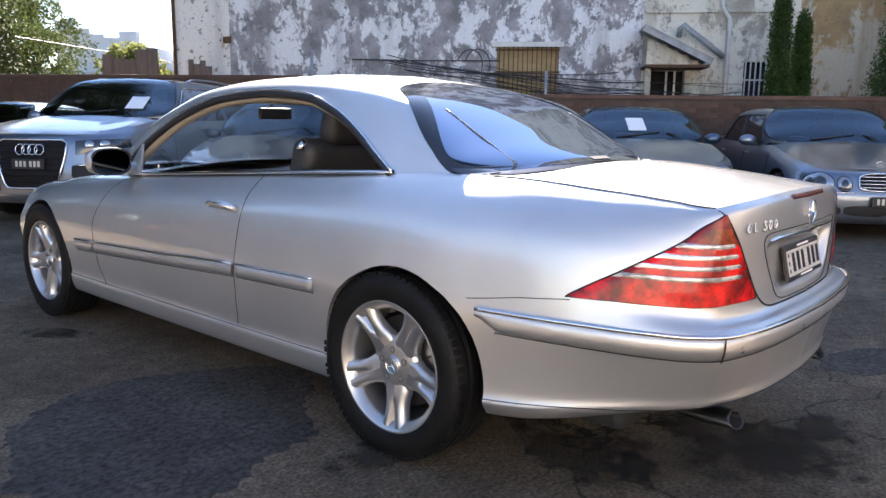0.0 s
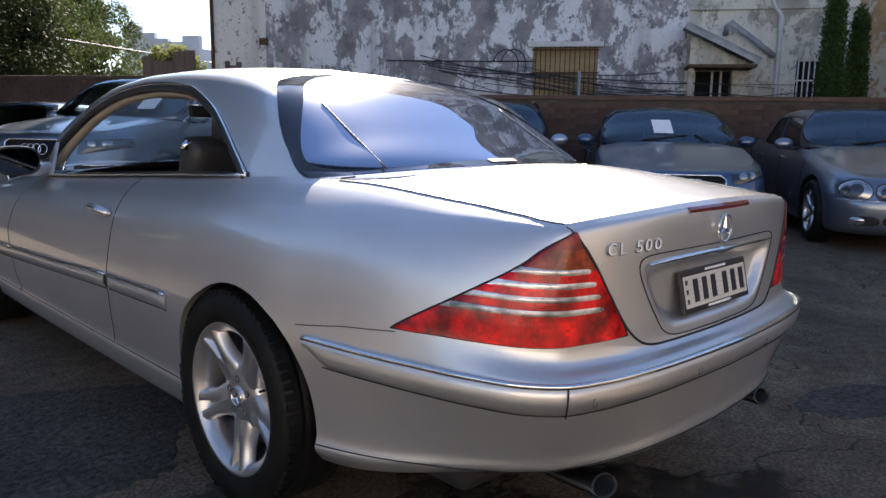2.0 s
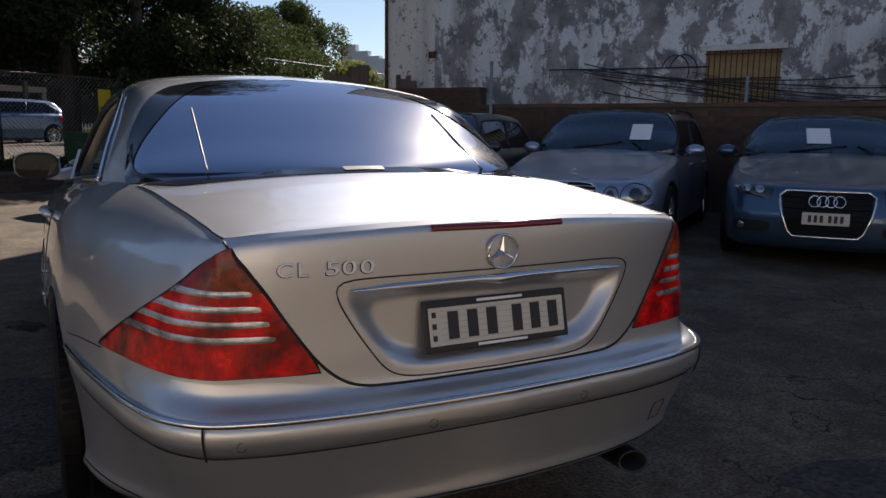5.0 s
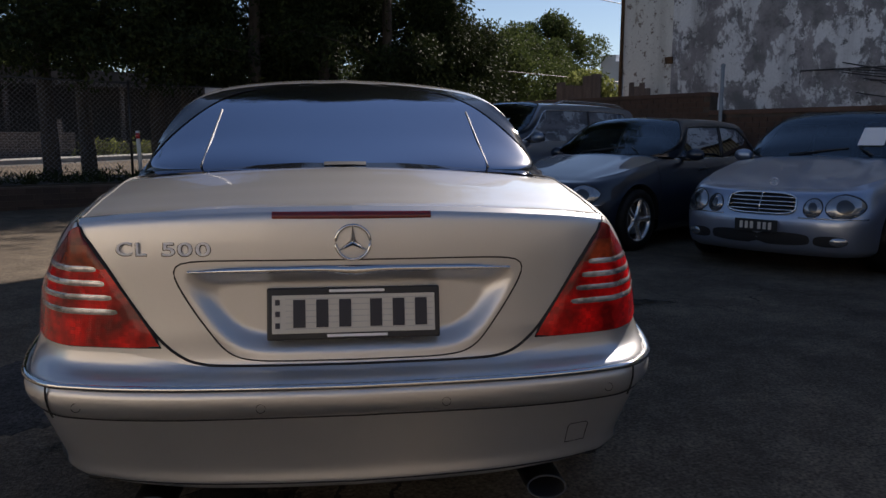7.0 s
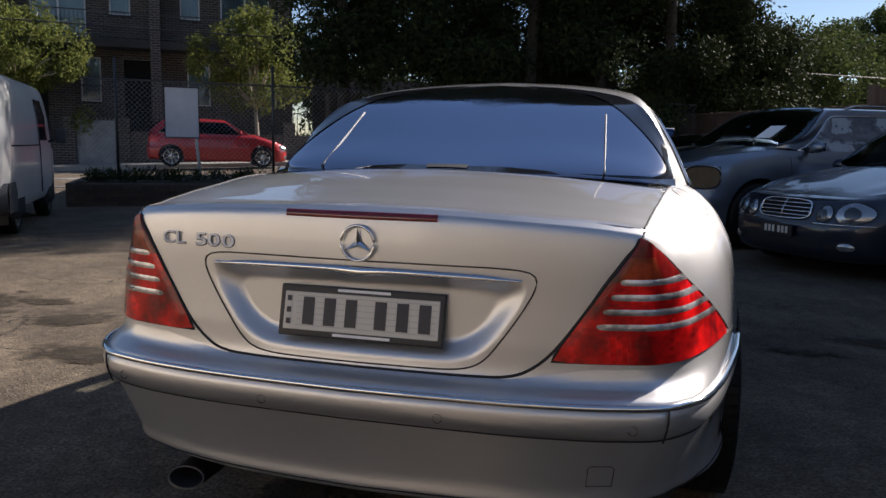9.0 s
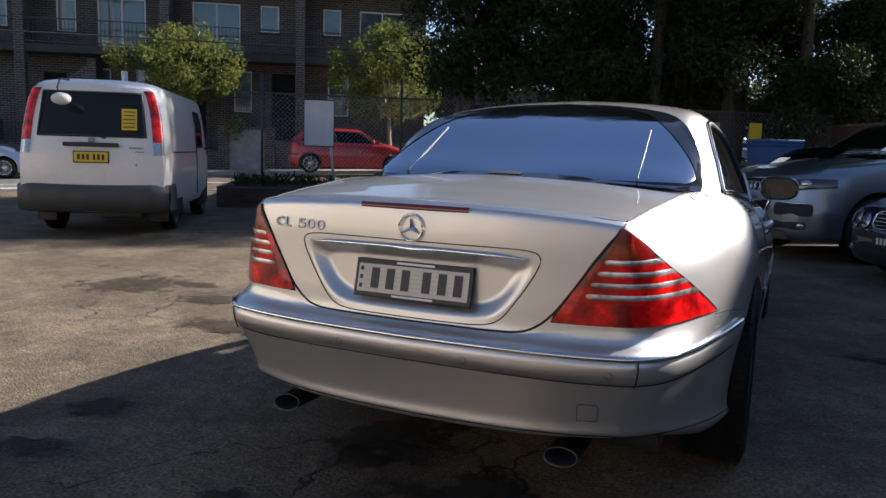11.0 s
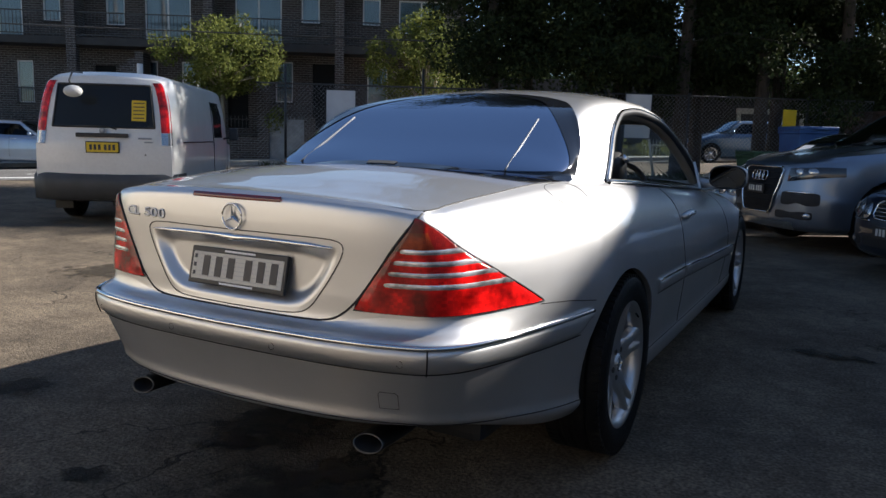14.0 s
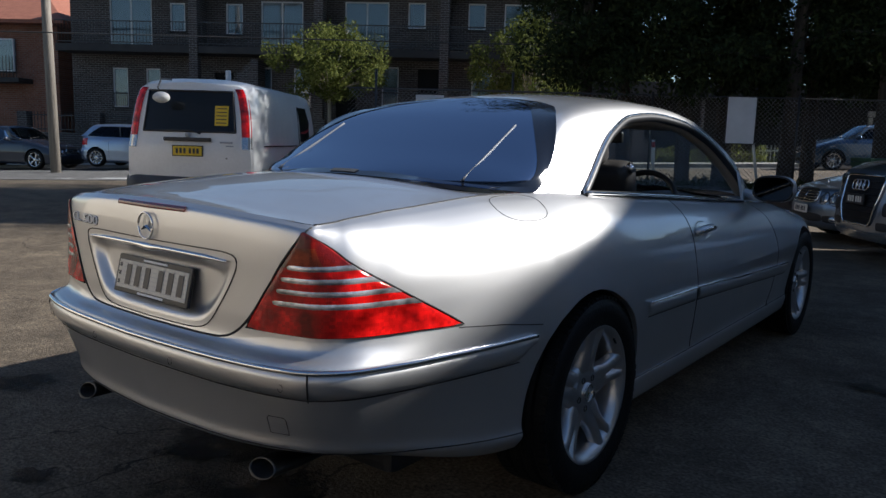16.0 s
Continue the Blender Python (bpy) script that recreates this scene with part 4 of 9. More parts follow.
def cabin(car, dome, pane_z):
    """Seats, dashboard and wheel, as they show through the open windows."""
    part("cabin_floor", boxes([((0, 1.1, 0.42), (1.45, 2.2, 0.10))], 0.02), GAP, car)
    for sg in (1, -1):
        part("door_lining", boxes([((0.722 * sg, 1.1, 0.675), (0.05, 1.95, 0.50), pose(0, 0, 0, -3.2))], 0.02), DASH, car, smooth=False)
        seat = empty("front_seat", None, car)
        x = 0.37 * sg
        part("cushion", boxes([((x, 1.18, 0.55), (0.50, 0.52, 0.16))], 0.06, 4), LEATHER, seat, smooth=True)
        part("backrest", boxes([((x, 0.87, 0.80), (0.48, 0.15, 0.62), pose(0, 0, 0, 16).to_3x3().to_4x4())], 0.065, 4), LEATHER, seat, smooth=True)
        part("head_restraint", boxes([((x, 0.745, 1.165), (0.27, 0.11, 0.17), pose(0, 0, 0, 14).to_3x3().to_4x4())], 0.05, 4), LEATHER, seat, smooth=True)
        tube("belt_guide", [(x + 0.20 * sg, 0.79, 1.06), (x + 0.235 * sg, 0.78, 1.085), (x + 0.25 * sg, 0.78, 1.055)], 0.018, CHROME, seat, 8)
        for d in (-0.05, 0.05):
            tube("head_post", [(x + d, 0.775, 1.03), (x + d, 0.757, 1.12)], 0.006, CHROME, seat)
    part("rear_bench", boxes([((0, 0.30, 0.55), (1.20, 0.45, 0.16)), ((0, 0.06, 0.76), (1.20, 0.14, 0.40), pose(0, 0, 0, 22).to_3x3().to_4x4())], 0.05, 3), LEATHER, car, smooth=True)
    part("parcel_shelf", boxes([((0, -0.10, 0.985), (1.25, 0.40, 0.02))], 0.008), BLACK_PLASTIC, car)
    rows = []
    for x in np.linspace(-0.71, 0.71, 21):
        hump = 0.035 * math.exp(-((x - 0.37) / 0.17) ** 2)
        rows.append([(x, y, z + h * hump) for y, z, h in ((1.66, 0.60, 0), (1.64, 0.76, 0), (1.66, 0.845, 0.6), (1.72, 0.885, 1), (1.85, 0.895, 1), (2.1, 0.885, 0.2), (2.45, 0.885, 0))])
    grid("dashboard", rows, DASH, car, True)
    for vx, vw in ((-0.05, 0.16), (-0.62, 0.10), (0.62, 0.10)):
        part("dash_vent", boxes([((vx, 1.655, 0.82), (vw, 0.02, 0.05))], 0.006), BLACK_PLASTIC, car)
    wheel = empty("steering_wheel", None, car)
    c, up, right = Vector((0.37, 1.47, 0.865)), Vector((0, 0.42, 0.91)).normalized(), Vector((1, 0, 0))
    tube("rim", [c + 0.185 * (math.cos(a) * right + math.sin(a) * up) for a in np.linspace(0, 2 * math.pi, 36, endpoint=False)], 0.015, BLACK_PLASTIC, wheel, 8, True)
    for a in (0.1, math.pi - 0.1, -math.pi / 2):
        tube("spoke", [c + Vector((0, 0.02, -0.01)), c + 0.185 * (math.cos(a) * right + math.sin(a) * up)], [0.03, 0.016], BLACK_PLASTIC, wheel, 8)
    part("hub", boxes([((0, 0, 0), (0.15, 0.05, 0.13), pose(0.37, 1.48, 0.86, -25))], 0.025, 3), BLACK_PLASTIC, wheel, smooth=True)
    part("inside_mirror", boxes([((0.0, 1.78, 1.215), (0.22, 0.03, 0.065))], 0.014, 3), BLACK_PLASTIC, car, smooth=True)
    tube("mirror_stalk", [(0, 1.80, 1.24), (0, 1.84, 1.30)], 0.008, BLACK_PLASTIC, car)
    # head lining under the roof
    rows = [[dome(y, f) * (0.965, 1, 1) - (0, 0, 0.03) for f in np.linspace(0.50, 1, 9)] for y in np.linspace(0.45, 1.65, 14)]
    r = np.asarray(rows)
    grid("head_lining", np.concatenate([(r * (-1, 1, 1))[:, ::-1][:, :-1], r], 1), BEIGE, car, True)
    # pale belt lines behind the rear window, and a sticker at its foot
    for sg in (1, -1):
        pts = []
        ks = np.linspace(0, 1, 14)
        fit = np.polyfit(ks, [pane_z((0.462 - 0.02 * k) * sg, -0.235 + 0.35 * k) for k in ks], 3)
        for k in ks:
            pts.append(((0.462 - 0.02 * k) * sg, -0.235 + 0.35 * k, float(np.polyval(fit, k)) + 0.001))
        tube("belt_line", pts, 0.0035, WHITE_LINE, car, 6)


WHITE_LINE = node_material("white_line", (0.16, 0.165, 0.18), 0.5)


def coupe_wheel(car):
    """Five twin-spoke alloy wheel with a low tyre; its outer face looks along +x."""
    w = empty("wheel", None, car)
    R = 0.336
    prof = [(-0.105, 0.215), (-0.112, 0.25), (-0.112, 0.30), (-0.100, 0.325), (-0.080, R - 0.002)]
    grooves = []
    for x in np.linspace(-0.075, 0.075, 25):
        g = min(abs(abs(x) - 0.045), abs(x))
        grooves.append((x, R - (0.007 if g < 0.006 else 0.0) - 0.35 * x * x))
    prof += grooves + [(0.080, R - 0.003), (0.098, 0.326), (0.110, 0.305), (0.113, 0.285), (0.112, 0.262), (0.104, 0.240), (0.098, 0.228), (0.092, 0.222)]
    lathe("tyre", prof, RUBBER, w, 72)
    # tread blocks
    bm = bmesh.new()
    for k in range(72):
        a = 2 * math.pi * k / 72
        for x0 in (-0.082, 0.082):
            m = pose(0, 0, 0, math.degrees(a)) @ Matrix.Translation((x0, 0, R - 0.0065))
            bmesh.ops.create_cube(bm, size=1, matrix=m @ Matrix.Diagonal((0.036, 0.021, 0.012, 1)))
    tagged(part("tread", bm, RUBBER, w), kind="stuff")
    lathe("rim", [(-0.10, 0.212), (-0.09, 0.205), (0.06, 0.203), (0.080, 0.208), (0.094, 0.222), (0.100, 0.230), (0.103, 0.236), (0.1005, 0.2385), (0.096, 0.236)], SATIN_ALLOY, w, 64)
    lathe("rim_barrel", [(-0.10, 0.212), (0.06, 0.204)], SATIN_ALLOY, w, 48)
    lathe("brake_disc", [(0.0, 0.06), (0.0, 0.165), (-0.02, 0.165)], DARK_STEEL, w, 40)
    lathe("hub", [(0.03, 0.108), (0.056, 0.103), (0.062, 0.088), (0.067, 0.062), (0.068, 0.036)], SATIN_ALLOY, w, 40)
    lathe("hub_cap", [(0.062, 0.037), (0.072, 0.035), (0.076, 0.028), (0.077, 0.0)], SATIN_ALLOY, w, 32)
    tube("cap_ring", [(0.077, 0.029 * math.cos(a), 0.029 * math.sin(a)) for a in np.linspace(0, 2 * math.pi, 28, endpoint=False)], 0.0025, CHROME, w, 6, True)
    bm = bmesh.new()
    for k in range(3):
        a = math.pi / 2 + k * 2 * math.pi / 3
        top = bm.verts.new((0.081, 0, 0))
        t = bm.verts.new((0.078, 0.028 * math.cos(a), 0.028 * math.sin(a)))
        l = bm.verts.new((0.077, 0.006 * math.cos(a + 1.05), 0.006 * math.sin(a + 1.05)))
        r = bm.verts.new((0.077, 0.006 * math.cos(a - 1.05), 0.006 * math.sin(a - 1.05)))
        bm.faces.new((top, l, t))
        bm.faces.new((top, t, r))
    part("cap_star", bm, CHROME, w)
    stations = ((0.045, 0.034, 0.061, 0.030, 0.0), (0.075, 0.053, 0.065, 0.034, 0.0), (0.100, 0.052, 0.069, 0.036, 0.0), (0.125, 0.045, 0.074, 0.036, 0.0), (0.145, 0.043, 0.078, 0.036, 0.002), (0.165, 0.044, 0.082, 0.035, 0.006), (0.19, 0.048, 0.087, 0.034, 0.010), (0.210, 0.055, 0.091, 0.032, 0.013), (0.228, 0.070, 0.096, 0.028, 0.016))
    for k in range(5):
        a0 = 2 * math.pi * k / 5
        rows = []
        for r, half, xo, dp, slot in stations:
            ring = []
            for o, x in ((-half - 0.004, xo - dp), (-half, xo - 0.012), (-half * 0.86, xo - 0.003), (-max(half * 0.55, slot + 0.008), xo + 0.001), (-slot - 0.003, xo), (-slot, xo + 0.0012 if slot == 0 else xo - 0.022), (0, xo + 0.0015 if slot == 0 else xo - 0.024), (slot, xo + 0.0012 if slot == 0 else xo - 0.022), (slot + 0.003, xo), (max(half * 0.55, slot + 0.008), xo + 0.001), (half * 0.86, xo - 0.003), (half, xo - 0.012), (half + 0.004, xo - dp)):
                ring.append((x, r * math.cos(a0) - o * math.sin(a0), r * math.sin(a0) + o * math.cos(a0)))
            rows.append(ring)
        grid("spoke", rows, SATIN_ALLOY, w)
        ab = a0 + math.pi / 5
        lathe_at = (0.069, 0.056 * math.cos(ab), 0.056 * math.sin(ab))
        lathe("wheel_bolt", [(0.0, 0.012), (0.003, 0.010), (-0.004, 0.009), (-0.004, 0.0)], DARK_STEEL, w, 10, "x", at=lathe_at)
    tube("valve", [(0.092, 0.215 * math.cos(0.63), 0.215 * math.sin(0.63)), (0.105, 0.20 * math.cos(0.63), 0.20 * math.sin(0.63))], 0.004, RUBBER, w)
    return w


STEEL = node_material("pipe_steel", (0.08, 0.077, 0.073), 0.42, 1.0)
DARK_STEEL = node_material("dark_steel", (0.16, 0.155, 0.15), 0.4, 0.9)
coupe()

# ---- the other cars ----
def road_wheel(car, R=0.32, width=0.20, spokes=5, mat=None, face=0.0):
    """A plain alloy wheel; its outer face looks along +x."""
    w = empty("wheel", None, car)
    rr = R * 0.68
    h = width / 2
    lathe("tyre", [(-h + 0.01, rr), (-h, R * 0.80), (-h + 0.01, R * 0.95), (-h + 0.035, R), (h - 0.035, R), (h - 0.01, R * 0.95), (h, R * 0.82), (h - 0.008, rr + 0.012), (h - 0.02, rr)], RUBBER, w, 36)
    lathe("rim", [(-h, rr), (h - 0.05, rr - 0.02), (h - 0.02, rr - 0.008), (h - 0.010, rr + 0.004), (h - 0.014, rr + 0.010)], mat or ALLOY, w, 36)
    lathe("hub", [(h - 0.07, 0.07), (h - 0.035, 0.06), (h - 0.03, 0.03), (h - 0.03, 0.0)], mat or ALLOY, w, 18)
    lathe("brake_disc", [(h - 0.09, 0.02), (h - 0.09, rr * 0.7), (h - 0.11, rr * 0.7)], DARK_STEEL, w, 20)
    for k in range(spokes):
        a = 2 * math.pi * k / spokes
        half = 0.85 / spokes * 0.12
        rows = []
        for r, g, x in ((0.04, 1.1, h - 0.035), (rr * 0.5, 0.9, h - 0.03), (rr * 0.8, 1.0, h - 0.024), (rr, 1.5, h - 0.016)):
            rows.append([(xx, r * math.cos(a) - o * g * math.sin(a), r * math.sin(a) + o * g * math.cos(a)) for o, xx in ((-half * 1.3, x - 0.03), (-half, x - 0.004), (0, x), (half, x - 0.004), (half * 1.3, x - 0.03))])
        grid("spoke", rows, mat or ALLOY, w)
    return w


def hatch_car(name, label, m, L, W, H, wheelbase, nose, paint, hood_z, cowl_z, belt_z, deck_z, screen, roof, wheel_r=0.32, face="star", wagon=False, rails=False, paper=None, spokes=5, face_z=None, group="cars parked in the yard", windows_dark=False, plate=True):
    """A parked car. y is forward and 0 at the nose; screen: where the windscreen's foot and head lie, roof: where the
    roof ends and the back window's foot lies, all behind the nose."""
    car = empty(name, m)
    tagged(car, label, "car", group)
    plan = np.array([(0, 0), (0.35 * W, -0.025), (0.60 * W, -0.075), (0.78 * W, -0.16), (0.89 * W, -0.30), (0.955 * W, -0.52), (0.985 * W, -0.85), (W, -1.4), (W, -0.5 * L), (W, -L + 1.3), (0.97 * W, -L + 0.65), (0.90 * W, -L + 0.28), (0.74 * W, -L + 0.10), (0.45 * W, -L + 0.03), (0, -L)])
    kn = np.r_[0, np.cumsum(np.linalg.norm(np.diff(plan, axis=0), axis=1))]
    fine = np.linspace(0, kn[-1], 600)
    pc = spline(kn, plan, fine)
    tg = np.gradient(pc, axis=0)
    tg /= np.linalg.norm(tg, axis=1)[:, None]
    nm = np.stack([-tg[:, 1], tg[:, 0]], 1)
    nm[0], nm[-1] = (0, 1), (0, -1)
    s_end = kn[-1]
    k8 = int(np.argmax(pc[:, 0] > 0.9 * W))
    j8 = len(pc) - int(np.argmax(pc[::-1, 0] > 0.9 * W))

    def s_of_y(y):
        return float(np.interp(-y, -pc[k8:j8, 1], fine[k8:j8]))

    def s_of_x(x):
        k = int(np.argmax(pc[:, 0] > 0.975 * W))
        return float(np.interp(x, pc[:k, 0], fine[:k]))

    g0 = 0.17 if H < 1.6 else 0.24
    fz = hood_z
    front = np.array([(g0, 0.10), (g0 + 0.03, 0.045), (g0 + 0.10, 0.012), (0.38 * fz + 0.10, 0.0), (0.52 * fz + 0.08, 0.0), (0.62 * fz + 0.08, 0.022), (0.84 * fz, 0.050), (0.92 * fz, 0.080), (0.97 * fz, 0.13), (fz, 0.24)])
    side = np.array([(g0, 0.07), (g0 + 0.04, 0.02), (0.32, 0.012), (0.42, 0.006), (0.55, 0.0), (0.62, 0.004), (0.74 * belt_z, 0.012), (0.86 * belt_z, 0.030), (0.95 * belt_z, 0.065), (belt_z, 0.115)])
    rear = np.array([(g0 + 0.05, 0.08), (g0 + 0.08, 0.03), (0.34, 0.01), (0.45, 0.0), (0.55, 0.0), (0.60, 0.03), (0.72, 0.045), (0.84, 0.06), (deck_z - 0.03, 0.09), (deck_z, 0.13)])
    nq = len(front) - 1

    def column_at(s):
        y = np.interp(s, fine, pc[:, 1])
        kf = 1 - smooth01((s - s_of_x(0.60 * W)) / (s_of_y(-0.75) - s_of_x(0.60 * W)))
        kr = smooth01((-y - (L - 0.7)) / 0.6)
        a = kf * front + (1 - kf) * side
        a = (1 - kr) * a + kr * rear
        zt = np.interp(-y, [0, 0.35, screen[0] - 0.1, screen[0] + 0.4, roof[1] - 0.2, roof[1] + 0.1, L], [hood_z, hood_z + 0.035, cowl_z - 0.035, belt_z, belt_z + 0.03, deck_z if not wagon else belt_z + 0.04, deck_z - 0.02 if not wagon else belt_z + 0.02])
        a = a.copy()
        up = a[:, 0] > 0.55
        a[up, 0] = 0.55 + (a[up, 0] - 0.55) * (zt - 0.55) / (a[-1, 0] - 0.55)
        return a

    lut = np.array([column_at(s) for s in np.linspace(0, s_end, 160)])

    def column(s):
        i = min(max(s / s_end * 159, 0), 158.999)
        j = int(i)
        return lut[j] + (lut[j + 1] - lut[j]) * (i - j)

    def surf(s, q):
        a = column(s)
        z, o = np.interp(q, range(nq + 1), a[:, 0]), np.interp(q, range(nq + 1), a[:, 1])
        i0 = int(q)
        if 1 <= i0 < nq - 1:
            u = q - i0
            p0, p1, p2, p3 = a[i0 - 1], a[i0], a[i0 + 1], a[i0 + 2]
            z, o = 0.5 * (2 * p1 + (p2 - p0) * u + (2 * p0 - 5 * p1 + 4 * p2 - p3) * u * u + (3 * p1 - p0 - 3 * p2 + p3) * u**3)
        return np.array([np.interp(s, fine, pc[:, 0]) - np.interp(s, fine, nm[:, 0]) * o, np.interp(s, fine, pc[:, 1]) - np.interp(s, fine, nm[:, 1]) * o, z])

    def q_of_z(s, z):
        return float(np.interp(z, column(s)[:, 0], range(nq + 1)))

    def at(s, z, out=0.0):
        q = q_of_z(s, z)
        p = surf(s, q)
        if out:
            du = surf(min(s + 0.004, s_end), q) - surf(max(s - 0.004, 0), q)
            dv = surf(s, min(q + 0.05, nq)) - surf(s, max(q - 0.05, 0))
            n = np.cross(dv, du)
            p = p + out * n / (np.linalg.norm(n) + 1e-12)
        return p

    def face_at(x, z, out=0.0):
        return at(s_of_x(abs(x)), z, out) * (-1 if x < 0 else 1, 1, 1)

    mir = np.array([-1, 1, 1])

    def both(nme, rows, mat, flip=False, parent=car):
        r = np.asarray(rows)
        grid(nme, r, mat, parent, not flip)
        grid(nme, r * mir, mat, parent, flip)

    def whole(nme, rows, mat):
        r = np.asarray(rows)
        return grid(nme, np.concatenate([(r * mir)[::-1], r[1:]], 0), mat, car, True)

    AR, AZ = wheel_r + 0.045, wheel_r + 0.01
    FA, RA = -nose, -nose - wheelbase

    def arch_ss(yc):
        return [s_of_y(yc + AR * math.cos(a)) for a in np.linspace(0, math.pi, 20)]

    def arch(yc):
        return lambda s: AZ + math.sqrt(max(AR**2 - (np.interp(s, fine, pc[:, 1]) - yc) ** 2, 0))

    def panel(ss, low=None, n=24):
        return [[surf(s, q) for q in np.linspace(q_of_z(s, low(s)) if low else 0.0, nq, n)] for s in ss]

    sf0, sf1, sr0, sr1 = s_of_y(FA + AR), s_of_y(FA - AR), s_of_y(RA + AR), s_of_y(RA - AR)
    whole("front_bumper", panel(np.linspace(0, sf0, 34)), paint)
    both("front_wing", panel(arch_ss(FA), arch(FA), 18), paint)
    s_mid = 0.5 * (sf1 + sr0)
    both("front_door", panel(np.linspace(sf1, s_mid, 12)), paint)
    both("rear_door", panel(np.linspace(s_mid, sr0, 12)), paint)
    both("rear_wing", panel(arch_ss(RA), arch(RA), 18), paint)
    whole("rear_end", panel(np.linspace(s_end, sr1, 24)), paint)
    for yc in (FA, RA):
        lip = np.array([at(s, arch(yc)(s)) for s in arch_ss(yc)])
        deep = lip.copy()
        deep[:, 0] = W * 0.45
        both("wheel_well", [lip, deep], GAP)
    part("underbody", boxes([((0, -L / 2, 0.36), (1.2 * W, L - 1.0, 0.22))], 0.03), GAP, car)
    for s in (sf1 + 0.02, s_mid, sr0 - 0.1):
        ln = np.array([at(s, z, 0.0) for z in np.linspace(0.32, column(s)[-1, 0] - 0.02, 12)])
        for sg in (1, -1):
            tube("panel_joint", ln * (sg, 1, 1), 0.004, GAP, car, 4)

    # bonnet
    hs = np.linspace(s_of_y(-0.33), s_of_y(-screen[0] - 0.10), 16)
    edge = np.array([surf(s, nq) for s in hs])
    rows = []
    for a in np.linspace(0, 1, 14):
        sx = s_of_x(min(a * edge[0][0], 0.86 * W))
        nosep = surf(sx, nq) if a < 1 else edge[0]
        line = []
        for k, e in enumerate(edge):
            b = k / (len(edge) - 1)
            f = (1 - b) ** 2
            line.append((a * e[0], e[1] + (nosep[1] - edge[0][1]) * f, e[2] + (1 - a**2) * (0.02 + 0.045 * b) + (nosep[2] - edge[0][2]) * f - (1 - a**2) * 0.02 * f + 0.012 * smooth01((a - 0.55) / 0.1) * (1 - smooth01((a - 0.72) / 0.2)) * (1 - f)))
        rows.append(line)
    whole("bonnet", rows, paint)
    # deck behind, for saloons
    if not wagon:
        ds = np.linspace(s_of_y(-roof[1] + 0.35), s_of_y(-L + 0.35), 8)
        edge = np.array([surf(s, nq) for s in ds])
        rows = [[(a * e[0], e[1] - (0.25 * (1 - a * a) * k / 7), e[2] + 0.03 * (1 - a * a)) for k, e in enumerate(edge)] for a in np.linspace(0, 1, 8)]
        whole("boot_lid", rows, paint)

    # cabin
    y0, y1, y2, y3 = -screen[0], -screen[1], -roof[0], -roof[1]
    wbf = W - 0.125
    we = W - 0.29
    ys = [y0 + 0.0, y0 - 0.06, y0 - 0.16, y0 - 0.35, y1, (y1 + y2) / 2, y2, y3 + 0.12, y3]
    order = np.argsort(ys)
    ys_a = np.array(ys)[order]
    wb_a = np.array([0.02, 0.80 * wbf, 0.97 * wbf, wbf, wbf, wbf, wbf - 0.01, 0.93 * wbf, 0.88 * wbf if wagon else 0.05])[order]
    zb_a = np.array([cowl_z, cowl_z - 0.005, cowl_z - 0.012, belt_z - 0.005, belt_z, belt_z + 0.01, belt_z + 0.02, belt_z + 0.03 if wagon else deck_z, belt_z + 0.03 if wagon else deck_z + 0.01])[order]
    we_a = np.array([0.01, 0.78 * wbf, 0.94 * wbf, 0.5 * (wbf + we) + 0.05, we, we - 0.01, we - 0.01, 0.9 * we if wagon else 0.85 * we, 0.85 * we if wagon else 0.03])[order]
    tt = 0.35 / (screen[1] - screen[0])
    t1 = 0.16 / (screen[1] - screen[0])
    ze_a = np.array([cowl_z + 0.001, cowl_z + 0.01, cowl_z + (H - cowl_z) * t1 * 0.70, cowl_z + (H - cowl_z) * tt * 0.75, H - 0.075, H - 0.055, H - 0.085, belt_z + 0.14 if wagon else deck_z + 0.04, belt_z + 0.032 if wagon else deck_z + 0.012])[order]
    zr_a = np.array([cowl_z + 0.002, cowl_z + 0.045, cowl_z + (H - cowl_z) * t1 + 0.02, cowl_z + (H - cowl_z) * tt + 0.02, H - 0.018, H, H - 0.03, belt_z + 0.22 if wagon else deck_z + 0.09, belt_z + 0.04 if wagon else deck_z + 0.02])[order]

    def dome(y, f):
        wb, zb = np.interp(y, ys_a, wb_a), np.interp(y, ys_a, zb_a)
        e, ze, zr = (float(spline(ys_a, v, np.array([y]))[0]) for v in (we_a, ze_a, zr_a))
        c = zr - ze
        pts = np.array([(wb, zb), (wb - 0.40 * (wb - e), zb + 0.53 * (ze - zb)), (e, ze), (e * 0.86, ze + 0.42 * c), (e * 0.5, ze + 0.82 * c), (0, zr)])
        x, z = spline(np.array([0, 0.28, 0.55, 0.66, 0.82, 1.0]), pts, np.array([f]))[0]
        return np.array([max(x, 0), y, z])

    def f_glass(y):
        if y > y1 - 0.12:
            return float(np.interp(-y, [-y0, -y0 + 0.06, -y0 + 0.16, -y0 + 0.35, -y1 - 0.08, -y1 - 0.02, -y1 + 0.03], [0.0, 0.30, 0.42, 0.50, 0.58, 0.66, 1.0]))
        if y < y2 + 0.02:
            return float(np.interp(-y, [-y2 - 0.01, -y2 + 0.06, -y3 - 0.1, -y3], [1.0, 0.64, 0.50, 0.1]))
        return 1.0

    ya, yb = y0 - 0.28, (y3 + 0.32 if wagon else y3 + 0.42)

    def f_side(y):
        if y > ya or y < yb:
            return 0.0
        return 0.44 * min(1, ((ya - y) / (0.62 * (ya - y1 + 0.25))) ** 0.8) * min(1, ((y - yb) / 0.42) ** 0.7)

